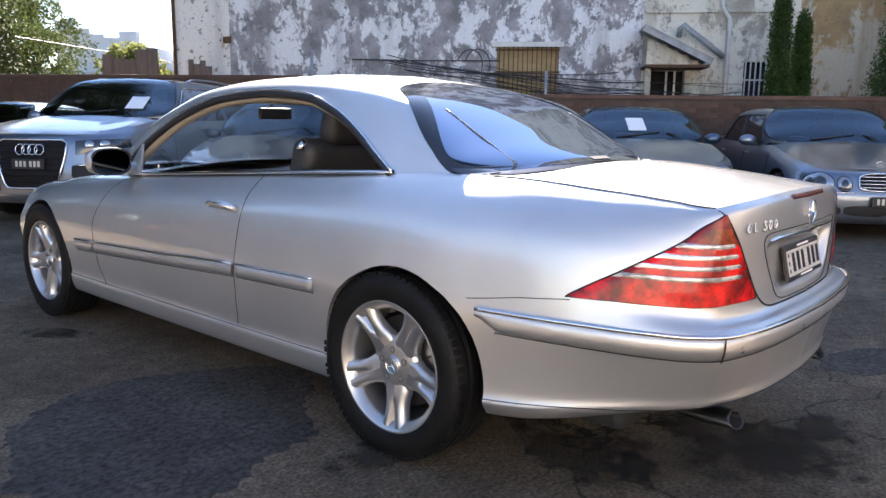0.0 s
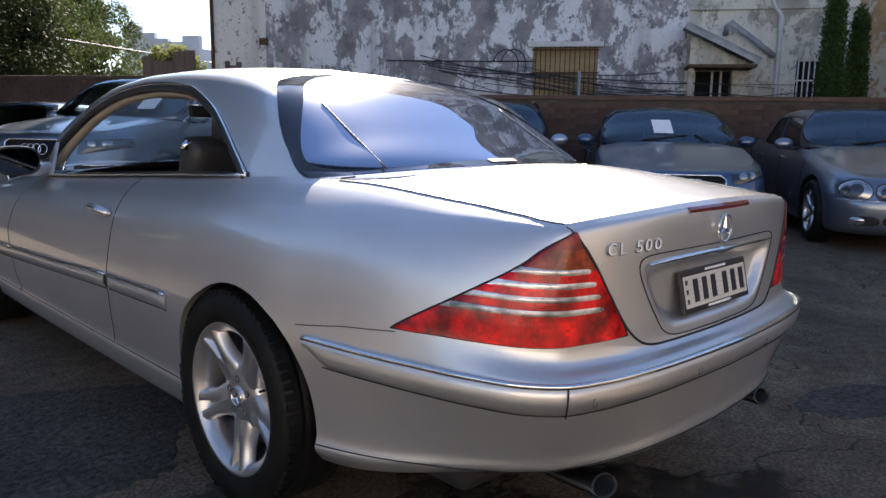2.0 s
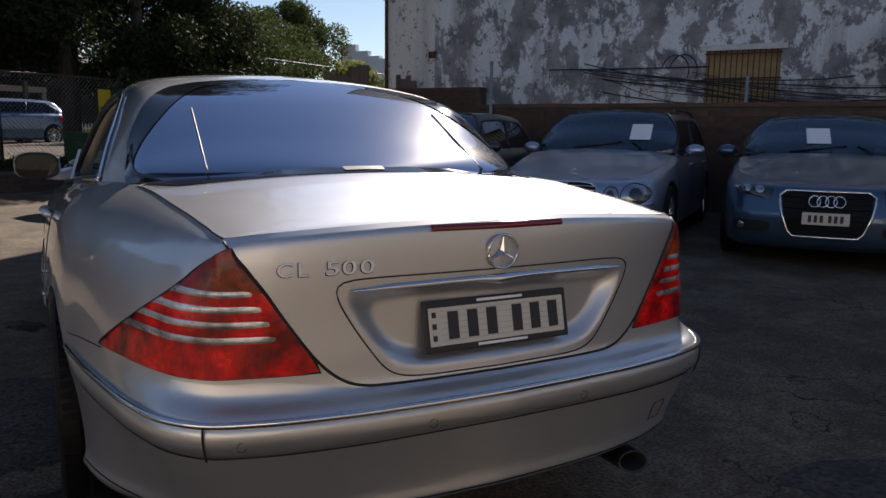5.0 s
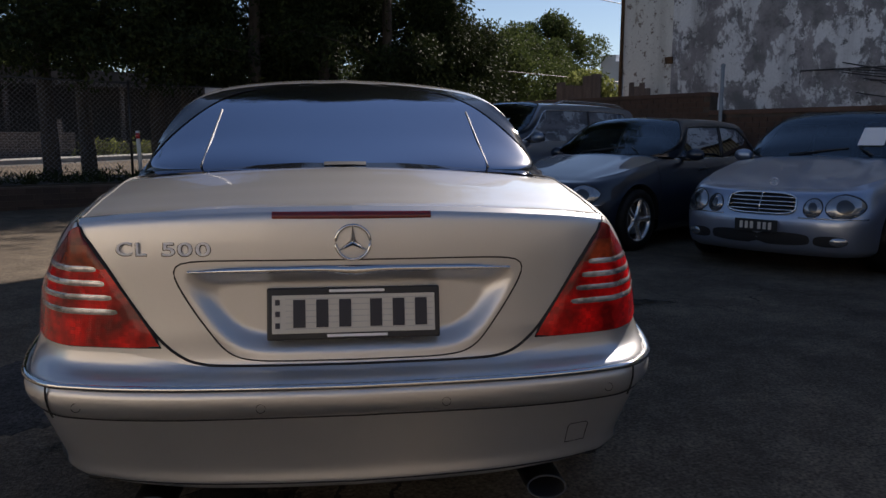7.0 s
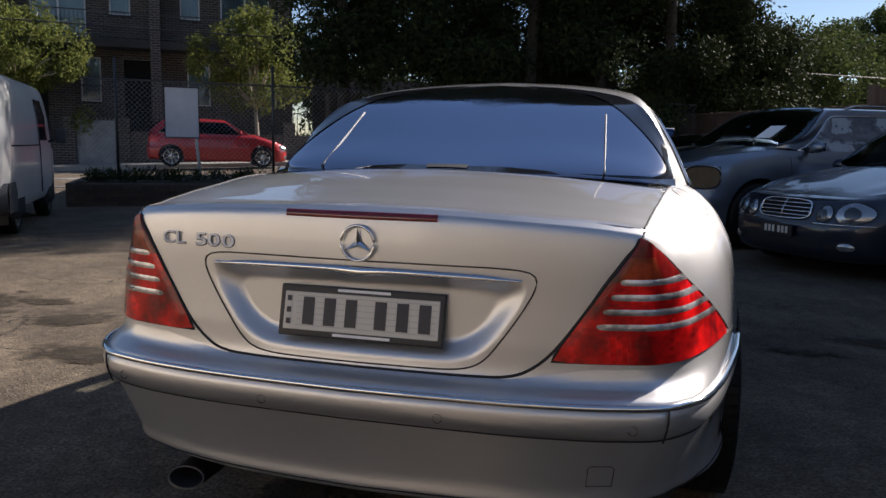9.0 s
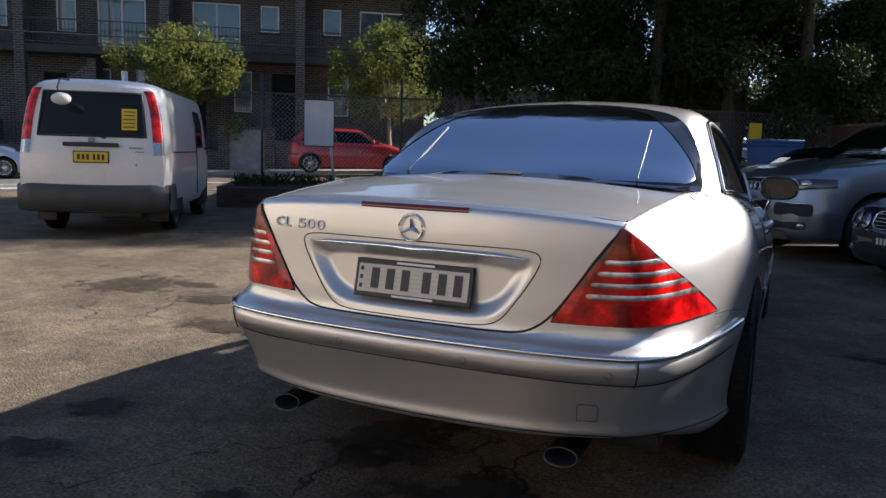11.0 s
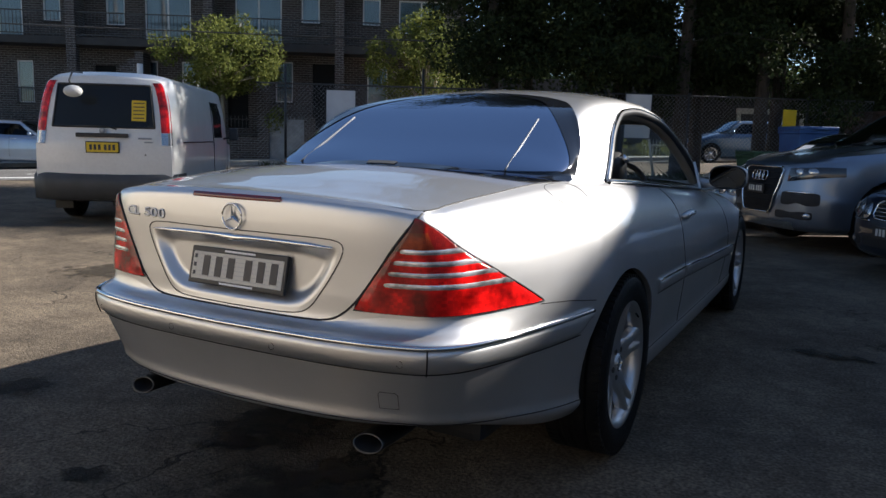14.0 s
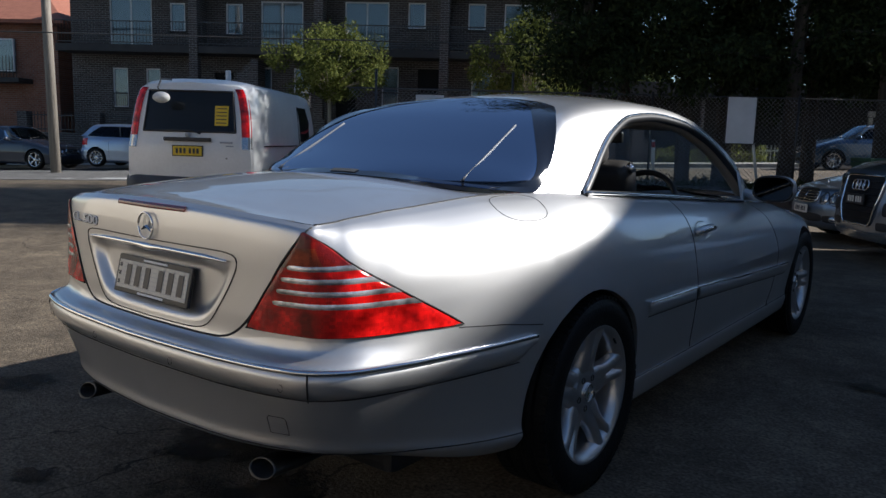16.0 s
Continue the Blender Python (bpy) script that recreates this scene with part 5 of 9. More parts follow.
    yy = np.r_[np.linspace(y0, y1 - 0.12, 40), np.linspace(y1 - 0.16, y2 + 0.02, 16), np.linspace(y2 - 0.02, y3, 18)]
    rf, sc_, rw, sd = [], [], [], []
    for y in yy:
        f2 = f_glass(y)
        f1 = min(f_side(y), f2)
        rf.append([dome(y, f) for f in np.linspace(f2, f1, 12)])
        if y > y1 - 0.045:
            sc_.append([dome(y, f) for f in np.linspace(1, f2, 12)])
        if y < y2 + 0.03:
            rw.append([dome(y, f) for f in np.linspace(1, f2, 10)])
        if yb <= y <= ya:
            sd.append([dome(y, f) for f in np.linspace(f1, 0, 6)])

    def full(rows):
        r = np.asarray(rows)
        return np.concatenate([(r * mir)[:, ::-1][:, :-1], r], 1)

    both("roof_panel", rf, paint)
    grid("windscreen", full(sc_), SCREEN_GLASS, car)
    grid("rear_window", full(rw), DARK_GLASS, car)
    both("side_window", sd, DARK_GLASS)
    for sg in (1, -1):
        ln = np.array([dome(y, f_side(y)) for y in np.linspace(ya - 0.01, yb + 0.01, 30)])
        tube("window_trim", ln * (sg, 1, 1), 0.011, BLACK_PLASTIC if face != "rings_suv" else CHROME, car, 5)
        ln = np.array([dome(y, 0) for y in np.linspace(ya, yb, 12)])
        tube("window_trim", ln * (sg, 1, 1), 0.009, CHROME, car, 5)
        ym = 0.5 * (ya + yb) - 0.05
        ln = np.array([dome(ym - 0.02 * k, f_side(ym) * k / 4) for k in range(5)])
        tube("door_pillar", ln * (sg, 1, 1), 0.022, BLACK_PLASTIC, car, 5)
        edge_l = np.array([dome(y, f_glass(y)) for y in np.linspace(y0 - 0.06, y1 - 0.02, 16)])
        tube("screen_seal", edge_l * (sg, 1, 1) + (0, 0, 0.002), 0.009, BLACK_PLASTIC, car, 5)
        if rails:
            ln = np.array([dome(y, 0.58) + np.array((0, 0, 0.045 * min(1, 8 * min((y - (y2 + 0.1)) / (y1 - 0.25 - y2 - 0.1), 1 - (y - (y2 + 0.1)) / (y1 - 0.25 - y2 - 0.1))))) for y in np.linspace(y1 - 0.25, y2 + 0.1, 18)])
            tube("roof_rail", ln * (sg, 1, 1), 0.017, ALLOY if face == "rings_suv" else BLACK_PLASTIC, car, 6)
        # door mirror
        mr = empty("door_mirror", None, car)
        c = np.array(((W + 0.055) * sg, ya - 0.10, belt_z + 0.055))
        bm = bmesh.new()
        bmesh.ops.create_uvsphere(bm, u_segments=16, v_segments=10, radius=1, matrix=Matrix.Translation(c) @ Matrix.Diagonal((0.108, 0.062, 0.070, 1)))
        part("mirror_shell", bm, paint, mr, smooth=True)
        part("mirror_glass", boxes([((c[0], c[1] - 0.052, c[2]), (0.15, 0.012, 0.095))], 0.005), MIRROR, mr)
        tube("mirror_arm", [((W - 0.12) * sg, ya - 0.12, belt_z + 0.01), (c[0] - 0.05 * sg, c[1], c[2] - 0.05)], 0.026, BLACK_PLASTIC, mr, 6)
    # wipers, dashboard and seats behind the glass
    rows = [[(x, y, z) for y, z in ((y0 - 0.08, cowl_z - 0.03), (y0 - 0.45, cowl_z + 0.0), (y0 - 0.62, cowl_z - 0.08), (y0 - 0.64, cowl_z - 0.35))] for x in np.linspace(-wbf + 0.06, wbf - 0.06, 8)]
    grid("dashboard", rows, BLACK_PLASTIC, car)
    for sx in (-0.36, 0.36):
        part("seat_back", boxes([((sx, y0 - 1.45, belt_z - 0.05), (0.46, 0.14, 0.62)), ((sx, y0 - 1.50, belt_z + 0.33), (0.25, 0.10, 0.17))], 0.05, 3), LEATHER, car, smooth=True)
    part("cabin_floor", boxes([((0, 0.5 * (y0 + y3), 0.5), (1.6 * W, abs(y3 - y0) - 0.6, 0.08))]), GAP, car)
    if paper is not None:
        px = paper
        sl = math.degrees(math.atan2(dome(y0 - 0.42, 0.85)[2] - dome(y0 - 0.12, 0.85)[2], 0.30))
        base = dome(y0 - 0.27, 0.85)
        tagged(part("price_sheet", boxes([((0, 0, 0), (0.23, 0.30, 0.002), pose(px, y0 - 0.27, base[2] + 0.012, -sl, 0, 4))]), PAPER, car), "white sheet of paper at the windscreen")
    for k, x in enumerate((-0.30, 0.22)):
        tube("wiper", [dome(y0 - 0.03, 0.9) * (0, 1, 1) + (x * 1.5, 0, 0.012), dome(y0 - 0.12, 0.8) * (0, 1, 1) + (x * 0.2 - 0.25, 0.0, 0.012)], 0.009, BLACK_PLASTIC, car, 5)

    # ---- nose ----
    def ellipse(nme, x, z, a, b, mat, o0, o1, parent, tilt=0.0, power=1.0):
        rows = []
        for r in (1.0, 0.85, 0.6, 0.3, 0.02):
            ring = []
            for t in np.linspace(0, 2 * math.pi, 22, endpoint=False):
                c, s = math.cos(t), math.sin(t)
                dx, dz = a * r * np.sign(c) * abs(c) ** power, b * r * np.sign(s) * abs(s) ** power
                dx, dz = dx * math.cos(tilt) - dz * math.sin(tilt), dx * math.sin(tilt) + dz * math.cos(tilt)
                ring.append(face_at(x + dx * (1 if x > 0 else -1), z + dz, o0 + (o1 - o0) * (1 - r * r)))
            rows.append(ring)
        return grid(nme, rows, mat, parent, x < 0, True)

    fz = face_z or hood_z
    if face == "star":
        gz0, gz1, gw = fz - 0.215, fz - 0.045, 0.30
        grille = empty("grille", None, car)
        ellipse("grille_back", 0.001, (gz0 + gz1) / 2, gw, (gz1 - gz0) / 2, GRILLE_BLACK, 0.006, 0.010, grille, power=0.55)
        ring = [face_at(gw * np.sign(math.cos(t)) * abs(math.cos(t)) ** 0.5, (gz0 + gz1) / 2 + (gz1 - gz0) / 2 * np.sign(math.sin(t)) * abs(math.sin(t)) ** 0.5, 0.012) for t in np.linspace(0, 2 * math.pi, 48, endpoint=False)]
        tube("grille_frame", ring, 0.010, CHROME, grille, 6, True)
        for k in range(1, 5):
            z = gz0 + (gz1 - gz0) * k / 5
            w = gw * 0.97
            tube("grille_bar", [face_at(x, z, 0.016) for x in np.linspace(-w, w, 15)], 0.0065, CHROME, grille, 5)
        tube("grille_post", [face_at(0, z, 0.017) for z in (gz0, (gz0 + gz1) / 2, gz1)], 0.006, CHROME, grille, 5)
        star = empty("bonnet_star", None, car)
        sp = face_at(0, hood_z, 0) + np.array((0, -0.06, 0.05))
        tube("ring", [sp + np.array((0.035 * math.cos(t), 0, 0.035 * math.sin(t))) for t in np.linspace(0, 2 * math.pi, 20, endpoint=False)], 0.004, CHROME, star, 5, True)
        for k in range(3):
            t = math.pi / 2 + k * 2.094
            tube("ray", [sp, sp + np.array((0.034 * math.cos(t), 0, 0.034 * math.sin(t)))], [0.005, 0.002], CHROME, star, 5)
        for sg in (1, -1):
            for x, z, a, b in ((0.665 * W / 0.91, fz - 0.135, 0.135, 0.098), (0.435 * W / 0.91, fz - 0.150, 0.075, 0.077)):
                lamp = empty("headlamp", None, car)
                ellipse("lens", x * sg, z, a, b, LENS, 0.004, 0.030, lamp, 0.12)
                ellipse("reflector", x * sg, z - 0.005, a * 0.45, b * 0.55, HEADLAMP_DARK, 0.030, 0.036, lamp, 0.12)
                ring = [face_at((x + a * math.cos(t)) * sg, z + b * math.sin(t) + 0.12 * a * math.cos(t), 0.005) for t in np.linspace(0, 2 * math.pi, 30, endpoint=False)]
                tube("lamp_ring", ring, 0.005, GAP, lamp, 5, True)
        tube("chrome_strip", [face_at(x, 0.50, 0.006) for x in np.linspace(-0.88 * W, -0.36 * W, 16)], 0.007, CHROME, car, 5)
        tube("chrome_strip", [face_at(x, 0.50, 0.006) for x in np.linspace(0.36 * W, 0.88 * W, 16)], 0.007, CHROME, car, 5)
        ellipse("air_intake", 0.001, 0.315, 0.43, 0.055, GAP, 0.004, 0.006, car, power=0.5)
        for sg in (1, -1):
            ellipse("side_intake", 0.63 * W * sg, 0.31, 0.12, 0.045, GAP, 0.004, 0.006, car, power=0.7)
            ellipse("fog_lamp", 0.70 * W * sg, 0.31, 0.065, 0.036, LENS, 0.008, 0.02, car)
        pz = 0.415
    else:
        big = face == "rings_suv"
        gz0, gz1 = (0.42, hood_z - 0.09) if big else (0.30, hood_z - 0.07)
        gt, gb = (0.40, 0.30) if big else (0.385, 0.30)
        grille = empty("grille", None, car)

        def outline(o, inset=0.0):
            pts = []
            for k in np.linspace(0, 1, 12):
                pts.append(face_at(-gt + 0.05 + (2 * gt - 0.1) * k, gz1 - inset, o))
            for k in np.linspace(0, 1, 10):
                z = gz1 - 0.04 - (gz1 - gz0 - 0.08) * k
                pts.append(face_at(gt - (gt - gb) * k**1.4 - inset, z, o))
            for k in np.linspace(0, 1, 12):
                pts.append(face_at(gb - 0.04 - (2 * gb - 0.08) * k, gz0 + inset, o))
            for k in np.linspace(1, 0, 10):
                z = gz1 - 0.04 - (gz1 - gz0 - 0.08) * k
                pts.append(face_at(-(gt - (gt - gb) * k**1.4 - inset), z, o))
            return np.array(pts)

        rows = []
        for k in np.linspace(0, 1, 14):
            z = gz0 + 0.005 + (gz1 - gz0 - 0.01) * k
            w = gb + (gt - gb) * k**0.7 - 0.01
            rows.append([face_at(x, z, 0.006) for x in np.linspace(-w, w, 16)])
        grid("grille_back", rows, GRILLE_BLACK, grille, True)
        tube("grille_frame", outline(0.012), 0.013, CHROME, grille, 6, True)
        for k in range(1, 8):
            z = gz0 + (gz1 - gz0) * k / 8
            w = gb + (gt - gb) * (k / 8) ** 0.7 - 0.025
            tube("grille_bar", [face_at(x, z, 0.012) for x in np.linspace(-w, w, 10)], 0.006, GRILLE_BLACK, grille, 5)
        rz = gz1 - (0.105 if big else 0.085)
        rings = empty("ring_badge", None, car)
        r0 = 0.052 if big else 0.046
        for k in range(4):
            cx = (k - 1.5) * r0 * 1.42
            tube("ring", [face_at(cx + r0 * math.cos(t), rz + r0 * math.sin(t), 0.026) for t in np.linspace(0, 2 * math.pi, 24, endpoint=False)], 0.0065, CHROME, rings, 6, True)
        for sg in (1, -1):
            lamp = empty("headlamp", None, car)
            z0_, x0, x1 = (hood_z - 0.155, 0.47, 0.90) if big else (hood_z - 0.10, 0.47, 0.86)
            rows = []
            for k in np.linspace(0, 1, 14):
                x = x0 + (x1 - x0) * k
                zt_, zb_ = z0_ + (0.06 if big else 0.05) + 0.045 * k - 0.02 * k * k, z0_ - (0.085 if big else 0.055) + 0.07 * k**1.2
                rows.append([face_at(x * sg * W / 0.95, zb_ + (zt_ - zb_) * j, 0.004 + 0.010 * (1 - (2 * j - 1) ** 2) * min(1, 6 * min(k, 1 - k))) for j in np.linspace(0, 1, 7)])
            grid("lens", rows, HEADLAMP_DARK, lamp, sg > 0)
            for xx in (0.33, 0.66):
                k = xx
                ellipse("bulb", (x0 + (x1 - x0) * k) * sg * W / 0.95, z0_ + 0.018 * (1 + k), 0.045, 0.032, LENS, 0.016, 0.024, lamp)
            ellipse("side_intake", 0.66 * W * sg, 0.36 if not big else 0.60, 0.16 if not big else 0.20, 0.05 if not big else 0.075, GAP, 0.004, 0.006, car, power=0.5 if not big else 0.28)
            if big:
                tube("intake_trim", [face_at(x * sg, 0.672, 0.008) for x in np.linspace(0.52 * W, 0.82 * W, 8)], 0.012, CHROME, car, 5)
                ellipse("lower_intake", 0.60 * W * sg, 0.42, 0.22, 0.042, GAP, 0.004, 0.006, car, power=0.28)
                ellipse("fog_lamp", 0.78 * W * sg, 0.42, 0.03, 0.028, LENS, 0.008, 0.016, car)
            else:
                ellipse("fog_lamp", 0.76 * W * sg, 0.36, 0.035, 0.032, LENS, 0.008, 0.016, car)
        if big:
            rows = [[face_at(x, z, 0.008) for z in (0.25, 0.30, 0.345)] for x in np.linspace(-0.62, 0.62, 20)]
            grid("skid_plate", rows, ALLOY, car, False)
        pz = (gz0 + gz1) / 2 - (0.0 if big else 0.035)
    if plate:
        pl = empty("number_plate", None, car)
        pp = face_at(0, pz, 0.030)
        pl.matrix_local = pose(pp[0], pp[1], pp[2], 90, 0, 180)
        dark = face != "rings" and plate != "light"
        part("plate", boxes([((0, 0, 0), (0.372, 0.107, 0.012))], 0.003), BLACK_PLASTIC if dark else PLATE_WHITE, pl)
        for k in range(6):
            part("plate_bar", boxes([((-0.125 + 0.046 * k + (0.02 if k > 2 else 0), 0, 0.008), (0.027, 0.062, 0.003))]), PLATE_WHITE if dark else PLATE_TEXT, pl)
    # tail lamps
    for sg in (1, -1):
        rows = [[at(s, z, 0.008) * (sg, 1, 1) for z in np.linspace(0.72, min(0.95, belt_z - 0.04), 5)] for s in np.linspace(s_of_y(-L + 0.42), s_of_y(-L + 0.42) + 0.45, 10)]
        grid("tail_lamp", rows, RED_LENS, car, sg < 0)
    # wheels
    first = None
    for y in (FA, RA):
        for sg in (1, -1):
            mm = pose((W - 0.115) * sg, y, wheel_r, 0, 0, 0 if sg > 0 else 180)
            if first is None:
                first = road_wheel(car, wheel_r, 0.215, spokes)
                first.matrix_basis = mm
            else:
                copy_thing(first, mm)
    # handles
    for sg in (1, -1):
        for y in (0.5 * (FA - AR + RA + AR) + 0.12, RA + AR + 0.02):
            tube("door_handle", [at(s_of_y(y + d), belt_z - 0.115, o) * (sg, 1, 1) for d, o in ((-0.09, 0.005), (-0.06, 0.03), (0.06, 0.03), (0.09, 0.005))], 0.013, paint, car, 6)
    return car


SCREEN_GLASS = glass_material("screen_glass", (0.45, 0.52, 0.55), 2.0, (0.72, 0.88, 1.0))
HEADLAMP_DARK = node_material("headlamp_glass", (0.035, 0.038, 0.044), 0.08, 0.2, 1.0)
GRILLE_BLACK = node_material("grille_black", (0.007, 0.007, 0.008), 0.6, 0, 0, 0.2)

# saloon and estate shapes, nose towards the coupe
SALOON = dict(L=4.82, W=0.91, H=1.45, wheelbase=2.854, nose=0.83, hood_z=0.735, cowl_z=0.985, belt_z=0.945, deck_z=1.02, screen=(1.42, 2.12), roof=(3.45, 4.20), wheel_r=0.325)
ESTATE = dict(L=4.85, W=0.91, H=1.48, wheelbase=2.854, nose=0.83, hood_z=0.735, cowl_z=0.985, belt_z=0.945, deck_z=0.95, screen=(1.42, 2.12), roof=(4.35, 4.72), wheel_r=0.325, wagon=True, rails=True)


def place(u, n, turn=0.0):
    return yard_pose(u, n, float(ground_z(u + 2, n)), 90 + turn)


hatch_car("suv", "large silver-grey four-wheel-drive car with roof rails", place(4.22, 5.44, 2), 5.09, 0.985, 1.72, 3.0, 1.0, GREY_SILVER, 1.02, 1.19, 1.14, 1.15, (1.35, 2.25), (4.35, 4.85), 0.385, "rings_suv", True, True, -0.42)
hatch_car("saloon_car", "black-blue four-door saloon with a chrome grille", place(4.30, 3.15, 2), paint=BLACK_PAINT, **SALOON)
hatch_car("estate_car", "pale silver estate car with a paper sheet behind the windscreen", place(4.88, 0.88, 3), paint=PALE_SILVER, paper=-0.38, **ESTATE)
hatch_car("saloon_car", "blue-grey four-door saloon with a deep chrome-edged grille", place(5.18, -1.40, 4), 4.70, 0.913, 1.43, 2.808, 0.90, BLUE_GREY, 0.755, 0.985, 0.95, 1.04, (1.45, 2.16), (3.35, 4.15), 0.325, "rings", paper=0.06)
hatch_car("saloon_car", "grey-silver four-door saloon parked by the brick wall", place(5.02, -3.60, 1), paint=GREY_SILVER, **SALOON)
hatch_car("coupe_car", "grey-silver coupe with a chrome grille parked beside the large car", place(4.48, 7.50, 3), 4.64, 0.87, 1.40, 2.715, 0.80, GREY_SILVER, 0.72, 0.96, 0.93, 1.0, (1.40, 2.2), (3.2, 4.05), 0.315, "star", plate="light", paper=0.3)

# ---- ground ----
def asphalt(name, dark, light, patch=0.8):
    m = node_material(name, light, 0.88, 0, 0, 0.3)
    varied(m, [(0.30, dark), (0.48, tuple(0.5 * (a + b) for a, b in zip(dark, light))), (0.62, light), (0.85, tuple(1.2 * c for c in light))], patch, detail=10, second=(70, 0.60), bump=0.5, bump_scale=95)
    t = m.node_tree
    for nd in t.nodes:
        if nd.type == "TEX_NOISE" and abs(nd.inputs["Scale"].default_value - patch) < 1e-6:
            nd.inputs["Roughness"].default_value = 0.76
    b = t.nodes["Principled BSDF"]
    # fine stones and a net of cracks
    co = t.nodes.new("ShaderNodeTexCoord")
    v = t.nodes.new("ShaderNodeTexVoronoi")
    v.feature = "DISTANCE_TO_EDGE"
    v.inputs["Scale"].default_value = 1.1
    w = t.nodes.new("ShaderNodeTexNoise")
    w.inputs["Scale"].default_value, w.inputs["Detail"].default_value = 3.0, 6
    add = t.nodes.new("ShaderNodeVectorMath")
    add.operation = "MULTIPLY_ADD"
    add.inputs[1].default_value = (0.55, 0.55, 0.55)
    t.links.new(co.outputs["Object"], w.inputs["Vector"])
    t.links.new(w.outputs["Color"], add.inputs[0])
    t.links.new(co.outputs["Object"], add.inputs[2])
    t.links.new(add.outputs[0], v.inputs["Vector"])
    gate = t.nodes.new("ShaderNodeTexNoise")
    gate.inputs["Scale"].default_value = 0.35
    t.links.new(co.outputs["Object"], gate.inputs["Vector"])
    gr = t.nodes.new("ShaderNodeMapRange")
    gr.inputs["From Min"].default_value, gr.inputs["From Max"].default_value = 0.50, 0.62
    gr.inputs["To Min"].default_value, gr.inputs["To Max"].default_value = 0.0, 0.008
    t.links.new(gate.outputs["Fac"], gr.inputs["Value"])
    less = t.nodes.new("ShaderNodeMath")
    less.operation = "LESS_THAN"
    t.links.new(v.outputs["Distance"], less.inputs[0])
    t.links.new(gr.outputs[0], less.inputs[1])
    mix = t.nodes.new("ShaderNodeMix")
    mix.data_type = "RGBA"
    mix.inputs[7].default_value = (*(0.55 * c for c in dark), 1)
    old = b.inputs["Base Color"].links[0].from_socket
    for sc, det, rgh, lo, hi in ((14.0, 10, 0.80, 0.55, 1.45), (2.6, 7, 0.62, 0.72, 1.28)):
        mott = t.nodes.new("ShaderNodeTexNoise")
        mott.inputs["Scale"].default_value, mott.inputs["Detail"].default_value, mott.inputs["Roughness"].default_value = sc, det, rgh
        t.links.new(co.outputs["Object"], mott.inputs["Vector"])
        mr = t.nodes.new("ShaderNodeMapRange")
        mr.inputs["From Min"].default_value, mr.inputs["From Max"].default_value = 0.32, 0.68
        mr.inputs["To Min"].default_value, mr.inputs["To Max"].default_value = lo, hi
        t.links.new(mott.outputs["Fac"], mr.inputs["Value"])
        mm = t.nodes.new("ShaderNodeVectorMath")
        mm.operation = "SCALE"
        t.links.new(old, mm.inputs[0])
        t.links.new(mr.outputs[0], mm.inputs["Scale"])
        old = mm.outputs[0]
    t.links.new(less.outputs[0], mix.inputs[0])
    t.links.new(old, mix.inputs[6])
    t.links.new(mix.outputs[2], b.inputs["Base Color"])
    return m


ASPHALT = asphalt("yard_asphalt", (0.060, 0.047, 0.034), (0.150, 0.119, 0.084))
DARK_PATCH = varied(node_material("patch_asphalt", (0.05, 0.05, 0.052), 0.9), [(0.3, (0.026, 0.024, 0.022)), (0.7, (0.066, 0.061, 0.055))], 4, second=(38, 0.75), bump=1.0, bump_scale=60)
STAIN = varied(node_material("oil_stain", (0.03, 0.027, 0.024), 0.88, 0, 0, 0.12), [(0.3, (0.030, 0.026, 0.022)), (0.7, (0.065, 0.055, 0.044))], 5, second=(40, 0.2), bump=0.4, bump_scale=120)
SOFT_PATCH = varied(node_material("worn_patch", (0.05, 0.045, 0.038), 0.9, 0, 0, 0.12), [(0.3, (0.034, 0.029, 0.023)), (0.7, (0.075, 0.064, 0.050))], 5, second=(70, 0.5), bump=0.5, bump_scale=95)
ROAD = asphalt("road_asphalt", (0.085, 0.083, 0.08), (0.15, 0.146, 0.14), 0.4)
CONCRETE = varied(node_material("concrete", (0.32, 0.31, 0.29), 0.9), [(0.3, (0.24, 0.235, 0.22)), (0.7, (0.38, 0.37, 0.35))], 1.5, second=(30, 0.12), bump=0.2)
LINE_PAINT = varied(node_material("road_paint", (0.7, 0.7, 0.68), 0.8), [(0.3, (0.5, 0.5, 0.48)), (0.6, (0.75, 0.75, 0.73))], 4)
SOIL = varied(node_material("soil", (0.035, 0.03, 0.022), 0.95), [(0.3, (0.02, 0.017, 0.012)), (0.7, (0.06, 0.05, 0.035))], 5, second=(40, 0.3), bump=0.8)



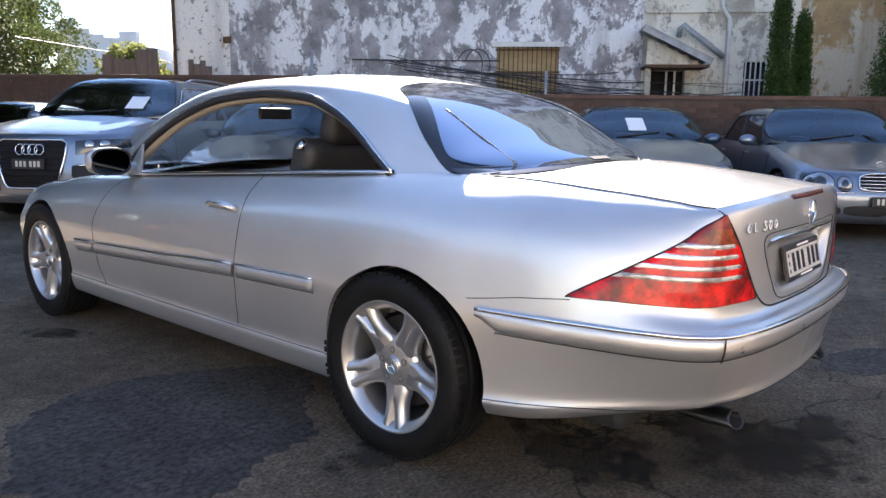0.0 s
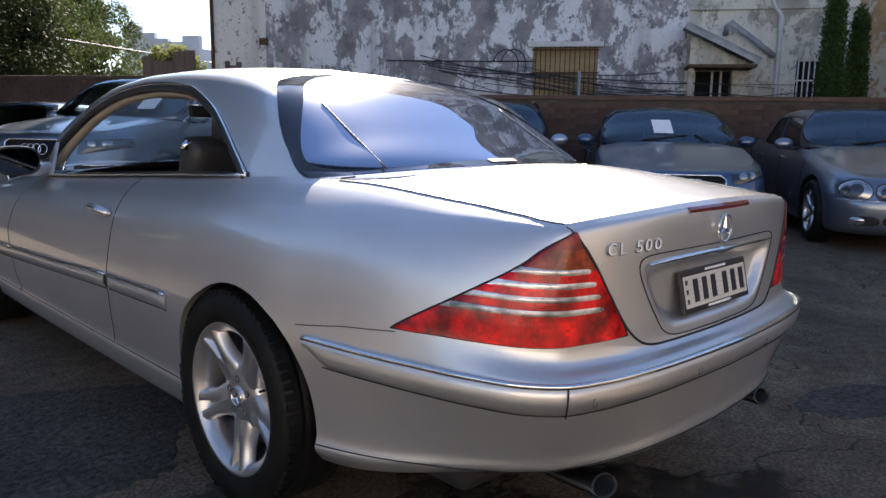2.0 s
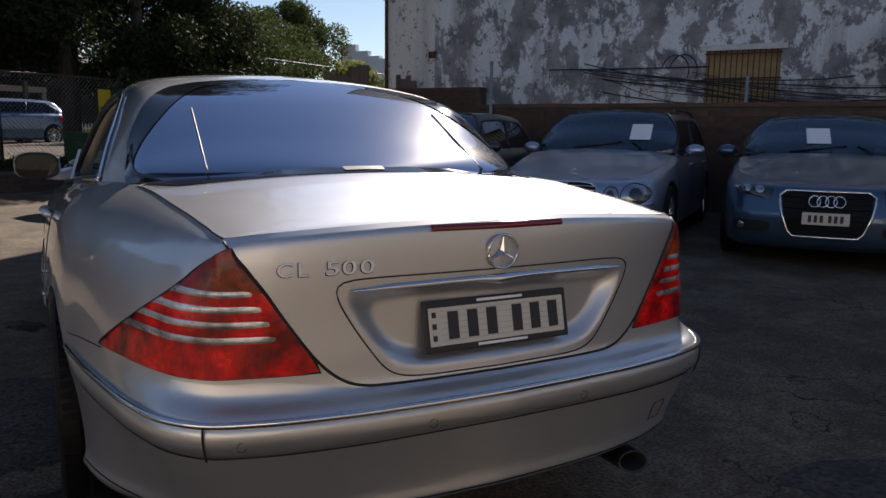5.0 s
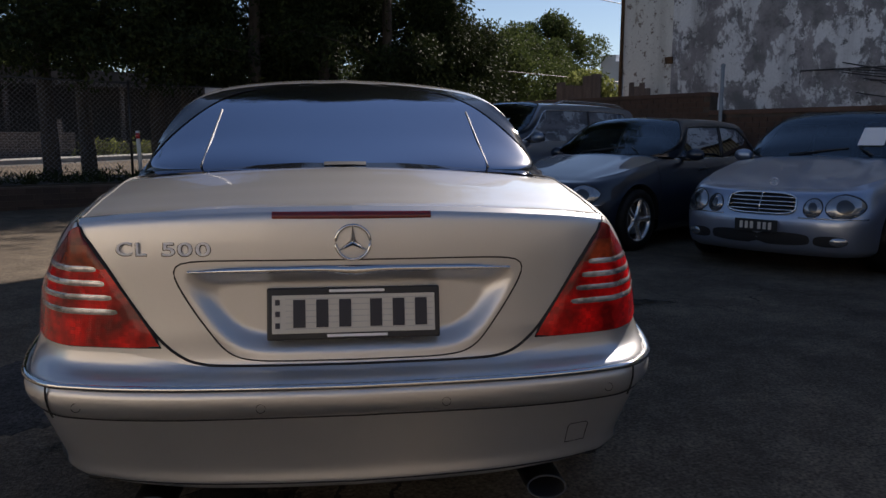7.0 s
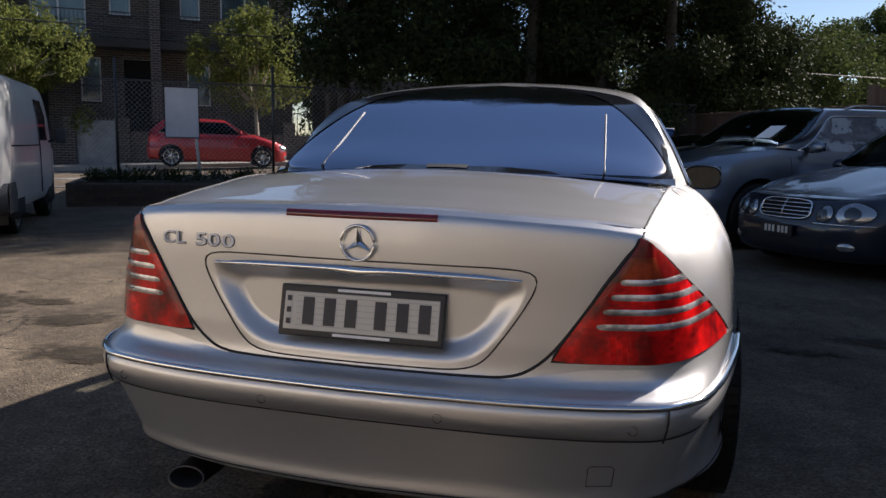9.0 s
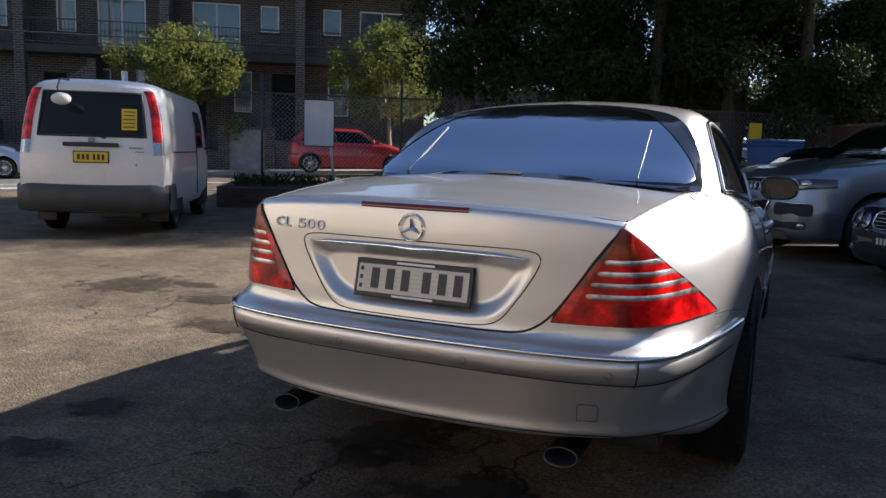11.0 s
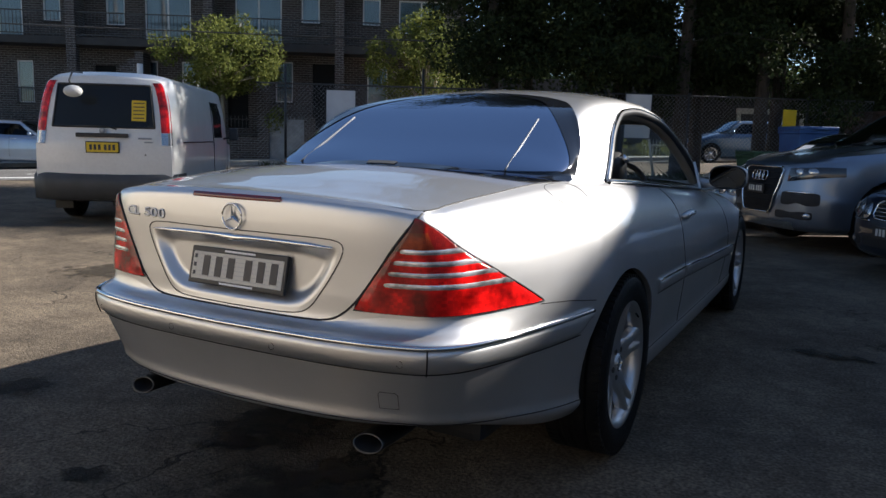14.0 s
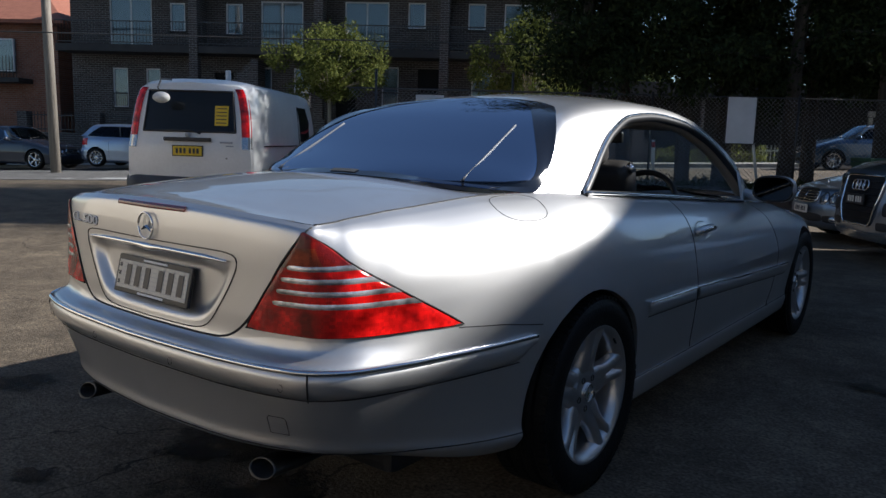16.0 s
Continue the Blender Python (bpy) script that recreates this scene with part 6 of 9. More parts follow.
def soft_edges(m):
    """Stains thin out towards their rims and in patches."""
    t = m.node_tree
    b, out = t.nodes["Principled BSDF"], t.nodes["Material Output"]
    co = t.nodes.new("ShaderNodeTexCoord")
    d = t.nodes.new("ShaderNodeVectorMath")
    d.operation = "DISTANCE"
    d.inputs[1].default_value = (0.5, 0.5, 0.5)
    flat = t.nodes.new("ShaderNodeVectorMath")
    flat.operation = "MULTIPLY_ADD"
    flat.inputs[1].default_value, flat.inputs[2].default_value = (1, 1, 0), (0, 0, 0.5)
    t.links.new(co.outputs["Generated"], flat.inputs[0])
    t.links.new(flat.outputs[0], d.inputs[0])
    n = t.nodes.new("ShaderNodeTexNoise")
    n.inputs["Scale"].default_value, n.inputs["Detail"].default_value = 9.0, 8
    t.links.new(co.outputs["Object"], n.inputs["Vector"])
    mad = t.nodes.new("ShaderNodeMath")
    mad.operation = "MULTIPLY_ADD"
    mad.inputs[1].default_value = 0.9
    t.links.new(n.outputs["Fac"], mad.inputs[0])
    t.links.new(d.outputs["Value"], mad.inputs[2])
    r = t.nodes.new("ShaderNodeMapRange")
    r.interpolation_type = "SMOOTHSTEP"
    r.inputs["From Min"].default_value, r.inputs["From Max"].default_value = 0.62, 0.92
    r.inputs["To Min"].default_value, r.inputs["To Max"].default_value = 0.75, 0.0
    t.links.new(mad.outputs[0], r.inputs["Value"])
    clear = t.nodes.new("ShaderNodeBsdfTransparent")
    mix = t.nodes.new("ShaderNodeMixShader")
    t.links.new(r.outputs[0], mix.inputs[0])
    t.links.new(clear.outputs[0], mix.inputs[1])
    t.links.new(b.outputs[0], mix.inputs[2])
    t.links.new(mix.outputs[0], out.inputs[0])


soft_edges(STAIN)
soft_edges(SOFT_PATCH)
us = np.r_[-900, -300, -120, np.linspace(-60, 60, 81), 120, 300, 900]
ns = np.r_[-900, -300, -120, -60, np.linspace(-30, 8, 20), np.linspace(9, 17, 17), np.linspace(19, 60, 16), 120, 300, 900]
GROUND = grid("ground", [[tuple(yard(u, n, float(ground_z(u, n)))) for n in ns] for u in us], ASPHALT)
tagged(GROUND, "worn brown-grey asphalt yard with cracks and patches", "ground", kind="structure")


def blot(name, cx, cy, rx, ry, turn, mat, label, seed, rough=0.16, z=0.004, n=44):
    """A patch with a ragged outline lying on the yard."""
    rnd = random.Random(seed)
    ph = [rnd.uniform(0, 6.28) for _ in range(6)]
    pts = []
    for k in range(n):
        a = 2 * math.pi * k / n
        r = 1 + rough * sum(math.sin((j + 2) * a + ph[j]) / (j + 1.5) for j in range(6)) + rnd.uniform(-0.045, 0.045)
        x, y = rx * r * math.cos(a), ry * r * math.sin(a)
        c, s = math.cos(turn), math.sin(turn)
        pts.append((cx + x * c - y * s, cy + x * s + y * c))
    v = [(x, y, z) for x, y in pts] + [(cx + (x - cx) * 1.02, cy + (y - cy) * 1.02, 0.0) for x, y in pts]
    f = [tuple(range(n))] + [(k, n + k, n + (k + 1) % n, (k + 1) % n) for k in range(n)]
    return tagged(link_mesh(name, v, f, mat, None, False), label, "patch", kind="structure")


blot("asphalt_patch", -1.24, 0.84, 0.62, 0.60, 0.6, DARK_PATCH, "dark coarse asphalt repair patch in the yard", 3, n=120)
blot("asphalt_patch", 1.58, -1.06, 0.36, 0.17, -0.35, DARK_PATCH, "dark asphalt repair patch in the yard", 5)
for k, (x, y, rx, ry, tn, lab) in enumerate(((-3.75, 1.32, 0.62, 0.34, 0.75, "round dark asphalt repair in sunlight"), (-3.30, 1.62, 0.24, 0.13, 0.5, "small dark asphalt repair in sunlight"), (-2.78, 1.24, 0.32, 0.17, 0.6, "small dark asphalt repair in sunlight"), (-2.20, 0.62, 0.42, 0.20, 0.3, "dark asphalt repair at the shadow's edge"), (1.96, 2.28, 0.34, 0.14, -0.1, "small dark asphalt repair in the shade"), (1.50, 1.90, 0.24, 0.09, 0.0, "small dark asphalt repair in the shade"))):
    blot("asphalt_patch", x, y, rx, ry, tn, SOFT_PATCH, lab, 6 + k, 0.25, 0.0045 + 0.0012 * k)
for k, (x, y, rx, ry, tn) in enumerate(((-1.62, -0.77, 0.13, 0.10, 0.2), (-0.62, -1.18, 0.07, 0.05, 0.4), (-0.62, -1.45, 0.09, 0.07, 0.2), (-0.36, -0.52, 0.30, 0.16, 0.9), (0.06, -1.0, 0.34, 0.20, 0.8), (-1.48, -1.2, 0.12, 0.08, 0.5), (0.10, -0.74, 0.16, 0.08, -0.8), (-0.42, -0.70, 0.12, 0.05, 0.9), (-1.04, 2.44, 0.05, 0.20, 0.7), (-0.90, 0.04, 0.20, 0.08, 0.3), (0.42, -1.10, 0.14, 0.09, 0.4), (1.5, -2.0, 0.2, 0.1, 0.2))):
    blot("oil_stain", x, y, rx * 1.3, ry * 1.4, tn, STAIN, "dark oil stain on the asphalt", 20 + k, 0.35, 0.003 + 0.0009 * k)



def ring_mark(cx, cy, rx, ry, turn, w, seed):
    """A drip ring left on the asphalt."""
    rnd = random.Random(seed)
    rows = []
    for k in range(40):
        a = 2 * math.pi * k / 40
        wob = 1 + 0.05 * math.sin(3 * a + seed) + rnd.uniform(-0.03, 0.03)
        half = w * rnd.uniform(0.4, 1.0)
        line = []
        for d in (-half, half):
            x, y = (rx * wob + d) * math.cos(a), (ry * wob + d) * math.sin(a)
            line.append((cx + x * math.cos(turn) - y * math.sin(turn), cy + x * math.sin(turn) + y * math.cos(turn), 0.003))
        rows.append(line)
    rows.append(rows[0])
    return tagged(grid("oil_stain", rows, DRIP, None, False), "thin dark ring left on the asphalt", "stain", kind="structure")


DRIP = varied(node_material("drip_mark", (0.04, 0.036, 0.03), 0.6), [(0.3, (0.028, 0.025, 0.022)), (0.7, (0.06, 0.053, 0.045))], 12)
ring_mark(-1.46, -1.20, 0.16, 0.10, 0.3, 0.008, 5)

# ---- street ----
def strip(name, u0, u1, n0, n1, dz, mat, label, cat, steps=60, depth=0.25):
    """A slab that follows the street's climb, with its own thickness."""
    uu = np.linspace(u0, u1, steps)
    rows = []
    for u in uu:
        za, zb = float(ground_z(u, n0)), float(ground_z(u, n1))
        rows.append([tuple(yard(u, n0, za - depth)), tuple(yard(u, n0, za + dz)), tuple(yard(u, n1, zb + dz)), tuple(yard(u, n1, zb - depth))])
    return tagged(grid(name, rows, mat, None, True, smooth=False), label, cat, kind="structure")


strip("road", -120, 120, 14.4, 23.2, 0.012, ROAD, "pale grey asphalt street", "road")
strip("pavement", -120, 120, 23.2, 25.6, 0.14, CONCRETE, "concrete footpath along the flats", "pavement")
strip("kerb", -2.6, 120, 14.2, 14.4, 0.10, CONCRETE, "concrete kerb beside the garden bed", "kerb")
strip("road_line", -60, -3.0, 17.3, 17.42, 0.018, LINE_PAINT, "worn white line on the street", "line")
strip("road_line", -30, -6.5, 15.2, 15.5, 0.018, LINE_PAINT, "worn white edge line on the street", "line")

# ---- bricks ----
def brick_material(name, a, b, tint=0.25):
    return varied(node_material(name, a, 0.92), [(0.25, a), (0.75, b)], 2.0, second=(60, 0.2), bump=0.5, bump_scale=80, random_tint=tint)


WALL_BRICK = brick_material("red_brown_brick", (0.085, 0.048, 0.034), (0.15, 0.088, 0.062))
MORTAR = varied(node_material("mortar", (0.09, 0.07, 0.056), 0.95), [(0.3, (0.065, 0.05, 0.04)), (0.7, (0.12, 0.095, 0.075))], 4, bump=0.3)


def brick_wall(name, n0, n1, z0, z1, u, thick, label, parts_range=None, seed=1):
    """A wall along N with its visible face towards -U; every brick is a small block proud of the mortar."""
    wall = part(name, boxes([((u + thick / 2 + 0.006, (n0 + n1) / 2, (z0 + z1) / 2), (thick - 0.012, n1 - n0, z1 - z0))]), MORTAR)
    wall.matrix_world = yard_pose(0, 0)
    tagged(wall, label, "wall", kind="structure")
    rnd = random.Random(seed)
    bl, bh, j = 0.23, 0.076, 0.010
    rows = int((z1 - z0) / (bh + j))
    sample = None
    verts, faces = [], []
    count = 0
    cube = [(-1, -1, -1), (1, -1, -1), (1, 1, -1), (-1, 1, -1), (-1, -1, 1), (1, -1, 1), (1, 1, 1), (-1, 1, 1)]
    quads = [(0, 3, 2, 1), (4, 5, 6, 7), (0, 1, 5, 4), (1, 2, 6, 5), (2, 3, 7, 6), (3, 0, 4, 7)]
    for r in range(rows):
        z = z0 + (r + 0.5) * (bh + j)
        n = n0 + (bl / 2 if r % 2 else 0) + bl / 2
        while n < n1 - bl / 2 + 0.01:
            du = rnd.uniform(-0.003, 0.003)
            if parts_range and parts_range[0] < n < parts_range[1] and z > z1 - 0.80 and count < 300:
                if sample is None:
                    bm = boxes([((0, 0, 0), (0.05, bl - j, bh))])
                    sample = part("brick", bm, WALL_BRICK, wall)
                    ob = sample
                else:
                    ob = new("brick", sample.data)
                    ob.parent = wall
                ob.location = (u + 0.018 + du, n, z)
                count += 1
            else:
                base = len(verts)
                verts += [(u + 0.018 + du + 0.025 * cx, n + (bl - j) / 2 * cy, z + bh / 2 * cz) for cx, cy, cz in cube]
                faces += [tuple(base + i for i in q) for q in quads]
            n += bl + j
    rest = link_mesh("brickwork", verts, faces, WALL_BRICK, wall, False)
    tagged(rest, kind="stuff")
    part("coping", boxes([((u + thick / 2, (n0 + n1) / 2, z1 + 0.03), (thick + 0.05, n1 - n0, 0.07))], 0.008), WALL_BRICK, wall)
    return wall


brick_wall("wall_yard_side", -16.0, 4.3, 0, 1.60, 10.0, 0.24, "old red-brown brick boundary wall behind the parked cars", (-3.2, 2.6), 1)
brick_wall("wall_yard_corner", 4.3, 14.0, 0, 1.90, 10.0, 0.24, "higher stretch of the old brick boundary wall", None, 2)

# ---- the old painted building ----
def peeling(name, paint, under, dark, amount=0.5, scale=0.9, streak=0.5):
    """Flaking paint over grey render, with damp streaks that run down."""
    m = node_material(name, paint, 0.92)
    t = m.node_tree
    b = t.nodes["Principled BSDF"]
    co = t.nodes.new("ShaderNodeTexCoord")
    def noise_node(sc, det, rough, stretch=(1, 1, 1), dist=0.0):
        mp = t.nodes.new("ShaderNodeMapping")
        mp.inputs["Scale"].default_value = stretch
        n = t.nodes.new("ShaderNodeTexNoise")
        n.inputs["Scale"].default_value, n.inputs["Detail"].default_value, n.inputs["Roughness"].default_value, n.inputs["Distortion"].default_value = sc, det, rough, dist
        t.links.new(co.outputs["Object"], mp.inputs["Vector"])
        t.links.new(mp.outputs[0], n.inputs["Vector"])
        return n.outputs["Fac"]
    def ramp(src, lo, hi):
        r = t.nodes.new("ShaderNodeMapRange")
        r.inputs["From Min"].default_value, r.inputs["From Max"].default_value = lo, hi
        t.links.new(src, r.inputs["Value"])
        return r.outputs[0]
    def mixed(fac, a, c):
        mx = t.nodes.new("ShaderNodeMix")
        mx.data_type = "RGBA"
        t.links.new(fac, mx.inputs[0])
        for sock, val in ((6, a), (7, c)):
            if isinstance(val, tuple):
                mx.inputs[sock].default_value = (*val, 1)
            else:
                t.links.new(val, mx.inputs[sock])
        return mx.outputs[2]
    big = ramp(noise_node(scale * 1.5, 14, 0.74, (1, 1.15, 0.8), 0.2), amount - 0.018, amount + 0.018)
    spots = ramp(noise_node(scale * 6, 12, 0.75), 0.575, 0.60)
    wet = ramp(noise_node(1.1, 6, 0.6, (1, 1.6, 0.10)), 0.50, 0.68)
    fine = noise_node(24, 5, 0.6)
    under_c = mixed(ramp(noise_node(2.4, 8, 0.6), 0.35, 0.65), under, dark)
    col = mixed(big, under_c, paint)
    col = mixed(spots, col, dark)
    sm = t.nodes.new("ShaderNodeMath")
    sm.operation = "MULTIPLY"
    sm.inputs[1].default_value = streak
    t.links.new(wet, sm.inputs[0])
    col = mixed(sm.outputs[0], col, tuple(0.55 * c for c in under))
    mul = t.nodes.new("ShaderNodeVectorMath")
    mul.operation = "SCALE"
    r = t.nodes.new("ShaderNodeMapRange")
    r.inputs["To Min"].default_value, r.inputs["To Max"].default_value = 0.8, 1.2
    t.links.new(fine, r.inputs["Value"])
    t.links.new(col, mul.inputs[0])
    t.links.new(r.outputs[0], mul.inputs["Scale"])
    t.links.new(mul.outputs[0], b.inputs["Base Color"])
    bp = t.nodes.new("ShaderNodeBump")
    bp.inputs["Strength"].default_value, bp.inputs["Distance"].default_value = 0.5, 0.01
    t.links.new(big, bp.inputs["Height"])
    t.links.new(bp.outputs[0], b.inputs["Normal"])
    return m


GREY_WALL = peeling("flaking_grey_wall", (0.72, 0.73, 0.75), (0.36, 0.34, 0.36), (0.17, 0.17, 0.175), 0.51, 0.8, 0.6)
WHITE_WALL = peeling("flaking_white_wall", (0.70, 0.69, 0.66), (0.45, 0.42, 0.38), (0.24, 0.20, 0.17), 0.40, 1.1, 0.3)
CREAM_WALL = peeling("flaking_cream_wall", (0.62, 0.60, 0.52), (0.46, 0.44, 0.38), (0.28, 0.26, 0.22), 0.46, 0.7)
OCHRE_WALL = peeling("rust_streaked_wall", (0.46, 0.42, 0.34), (0.40, 0.27, 0.13), (0.24, 0.17, 0.10), 0.50, 0.6, 0.8)
BOARD = varied(node_material("plywood", (0.42, 0.30, 0.15), 0.85), [(0.3, (0.34, 0.24, 0.12)), (0.7, (0.5, 0.37, 0.2))], 2, second=(30, 0.12), stretch=(1, 1, 6))
RUST = varied(node_material("rusty_iron", (0.10, 0.055, 0.03), 0.85, 0.2), [(0.3, (0.06, 0.035, 0.022)), (0.7, (0.16, 0.085, 0.04))], 12)
WHITE_TRIM = varied(node_material("old_white_trim", (0.62, 0.62, 0.60), 0.7), [(0.3, (0.5, 0.5, 0.48)), (0.7, (0.68, 0.68, 0.66))], 6)
TIN = varied(node_material("grey_tin", (0.30, 0.32, 0.34), 0.55, 0.3), [(0.3, (0.22, 0.24, 0.26)), (0.7, (0.36, 0.38, 0.40))], 4)
DARK_VOID = node_material("dark_room", (0.01, 0.01, 0.011), 0.9)
CABLE = node_material("black_cable", (0.035, 0.035, 0.036), 0.6)


def at_yard(ob):
    ob.matrix_world = yard_pose(0, 0)
    return ob


def slab(items, bevel=0.0):
    """Boxes from (u0, u1, n0, n1, z0, z1)."""
    return boxes([(((a + b) / 2, (c + d) / 2, (e + f) / 2), (b - a, d - c, f - e)) for a, b, c, d, e, f in items], bevel)


def old_building():
    b = empty("old_building", yard_pose(0, 0))
    tagged(b, "old two-storey building with flaking grey and white paint", "building")
    F, T, H = 12.6, 0.35, 8.74

    def facade(n0, n1, mat, holes=(), H=H):
        cuts_n = sorted({n0, n1, *[h[0] for h in holes], *[h[1] for h in holes]})
        cuts_z = sorted({0.0, H, *[h[2] for h in holes], *[h[3] for h in holes]})
        items = []
        for a, c in zip(cuts_n, cuts_n[1:]):
            for d, e in zip(cuts_z, cuts_z[1:]):
                if not any(h[0] <= (a + c) / 2 <= h[1] and h[2] <= (d + e) / 2 <= h[3] for h in holes):
                    items.append((F, F + T, a, c, d, e))
        bm = slab(items)
        bmesh.ops.remove_doubles(bm, verts=bm.verts, dist=1e-4)
        part("wall", bm, mat, b)

    facade(6.7, 8.0, WHITE_WALL, (), H + 0.42)
    facade(5.0, 6.7, GREY_WALL, (), H + 0.42)
    facade(-1.95, 5.0, GREY_WALL, [(-0.30, 0.97, 1.72, 2.70)])
    facade(-4.9, -1.95, CREAM_WALL, [(-2.80, -2.12, 0.0, 2.24), (-4.38, -3.92, 1.70, 2.42)])
    facade(-16.0, -4.9, OCHRE_WALL)
    part("end_wall", slab([(F + T, 24, 7.65, 8.0, 0, H)]), WHITE_WALL, b)
    part("roof", slab([(F + T, 23.7, -16.0, 7.65, H - 0.25, H - 0.05)]), TIN, b)
    part("back_wall", slab([(23.7, 24, -16, 7.65, 0, H)]), GREY_WALL, b)
    # barred window with boards
    w = empty("barred_window", None, b)
    part("boarding", slab([(F + 0.14, F + 0.17, -0.30, 0.97, 1.72, 2.70)]), BOARD, w)
    part("lintel", slab([(F - 0.05, F + 0.12, -0.40, 1.07, 2.70, 2.80)], 0.01), WHITE_TRIM, w)
    for n in np.linspace(-0.24, 0.91, 13):
        part("bar", slab([(F - 0.03, F - 0.012, n - 0.009, n + 0.009, 1.70, 2.70)]), RUST, w)
    for z in (1.74, 2.2, 2.64):
        part("cross_bar", slab([(F - 0.04, F - 0.03, -0.32, 0.99, z - 0.015, z + 0.015)]), RUST, w)
    # porch with a weatherboarded gable and a tin hood
    p = empty("porch", None, b)
    part("door_opening", slab([(F + 0.25, F + 0.30, -2.80, -2.12, 0, 2.24)]), DARK_VOID, p)
    for n in (-2.46, -2.62):
        part("glazing_bar", slab([(F + 0.10, F + 0.13, n - 0.02, n + 0.02, 0.9, 2.24)]), WHITE_TRIM, p)
    part("door_frame", slab([(F - 0.03, F + 0.10, -2.14, -2.06, 0, 2.28)], 0.006), CREAM_WALL, p)
    part("door_frame", slab([(F - 0.03, F + 0.10, -2.88, -2.80, 0, 2.28)], 0.006), CREAM_WALL, p)
    for k in range(6):
        z = 2.30 + k * 0.10
        n1 = -3.02 + (k + 0.4) * 0.20
        if n1 < -1.98:
            part("weatherboard", slab([(F - 0.55, F - 0.53 + 0.004 * (k % 2), n1, -1.97, z, z + 0.097)]), CREAM_WALL, p)
    ang = math.degrees(math.atan2(0.60, 1.22))
    part("tin_hood", boxes([((F - 0.42, -2.50, 2.70), (0.85, 1.42, 0.05), pose(0, 0, 0, ang))], 0.01), TIN, p)
    part("fascia", boxes([((F - 0.83, -2.50, 2.67), (0.03, 1.44, 0.13), pose(0, 0, 0, ang))], 0.006), TIN, p)
    part("hood_base", slab([(F - 0.85, F, -3.10, -1.93, 2.245, 2.30)], 0.008), RUST, p)
    part("post", slab([(F - 0.62, F - 0.52, -2.05, -1.95, 0, 2.24)], 0.006), CREAM_WALL, p)
    # narrow window with pale bars
    w = empty("barred_window", None, b)
    part("dark_pane", slab([(F + 0.15, F + 0.17, -4.38, -3.92, 1.70, 2.42)]), DARK_VOID, w)
    for n in np.linspace(-4.34, -3.96, 5):
        part("bar", slab([(F + 0.01, F + 0.03, n - 0.012, n + 0.012, 1.70, 2.42)]), WHITE_TRIM, w)
    part("cross_bar", slab([(F + 0.005, F + 0.01, -4.38, -3.92, 2.05, 2.08)]), WHITE_TRIM, w)
    # pipes
    tube("downpipe", [(F - 0.06, -3.42, 8.6), (F - 0.06, -3.42, 3.45), (F - 0.06, -3.58, 3.22), (F - 0.06, -3.58, 0.2)], 0.045, WHITE_TRIM, b, 8)
    tube("downpipe", [(F - 0.05, 7.93, 8.6), (F - 0.05, 7.93, 2.0)], 0.04, RUST, b, 8)
    tube("vent_pipe", [(F - 0.10, -2.62, 2.90), (F - 0.22, -2.62, 3.02), (F - 0.22, -2.68, 3.10), (F - 0.16, -3.2, 2.72), (F - 0.1, -3.5, 2.50)], 0.055, TIN, b, 8)
    part("wall_vent", slab([(F - 0.04, F + 0.02, 6.66, 6.84, 2.78, 2.92)], 0.006), RUST, b)
    part("sill_line", slab([(F - 0.06, F, -4.9, -1.97, 3.35, 3.42)], 0.006), CREAM_WALL, b)
    # slack cables along the wall
    rnd = random.Random(4)
    for k in range(16):
        na, nb = rnd.uniform(3.5, 0.5), rnd.uniform(-1.0, -5.2)
        za, zb = rnd.uniform(1.95, 2.6), rnd.uniform(1.55, 2.3)
        sag = rnd.uniform(0.02, 0.25)
        pts = []
        for i in range(18):
            s = i / 17
            pts.append((F - 0.08 - 0.12 * rnd.random() * 0.3 - 0.02 * (k % 5), na + (nb - na) * s, za + (zb - za) * s - sag * 4 * s * (1 - s) + 0.03 * math.sin(9 * s + k)))
        tube("cable", pts, rnd.choice((0.005, 0.007, 0.010)), CABLE, b, 4)
    for k, n in enumerate((1.35, 1.5)):
        tube("cable", [(F - 0.08, n + 0.25 * math.cos(a), 2.35 + 0.30 * math.sin(a)) for a in np.linspace(0.2, 3.6, 16)], 0.010, CABLE, b, 4)
    tube("conduit", [(F - 0.04, 4.0, 1.9), (F - 0.04, 4.0, 2.45), (F - 0.04, 2.9, 2.43), (F - 0.04, 0.9, 2.42)], 0.012, CABLE, b, 5)
    return b


old_building()
# timber fence panels between wall and building, and a steel post
FENCE_WOOD = varied(node_material("weathered_boards", (0.12, 0.09, 0.08), 0.9), [(0.3, (0.08, 0.06, 0.052)), (0.7, (0.17, 0.13, 0.115))], 2, second=(40, 0.2), stretch=(4, 4, 0.6))
fence = empty("timber_fence", yard_pose(0, 0))
tagged(fence, "broken weathered timber fence beside the old building", "fence")
for n0, n1, z in ((8.05, 8.30, 2.62), (8.30, 8.55, 2.60), (8.55, 8.80, 2.40), (8.8, 9.05, 2.42), (9.05, 9.3, 2.5)):
    part("board", slab([(12.0, 12.03, n0, n1 - 0.008, 0, z)]), FENCE_WOOD, fence)
for n0, n1, z in ((7.0, 7.13, 2.28), (7.14, 7.26, 2.40), (7.27, 7.40, 2.33), (7.41, 7.52, 2.42)):
    part("board", slab([(12.3, 12.33, n0, n1, 0, z)]), FENCE_WOOD, fence)
post = empty("steel_post", yard_pose(9.9, 4.05))
tagged(post, "thin grey steel post standing at the brick wall", "post")
tube("post", [(0, 0, 0), (0, 0, 2.36)], 0.03, TIN, post, 8)
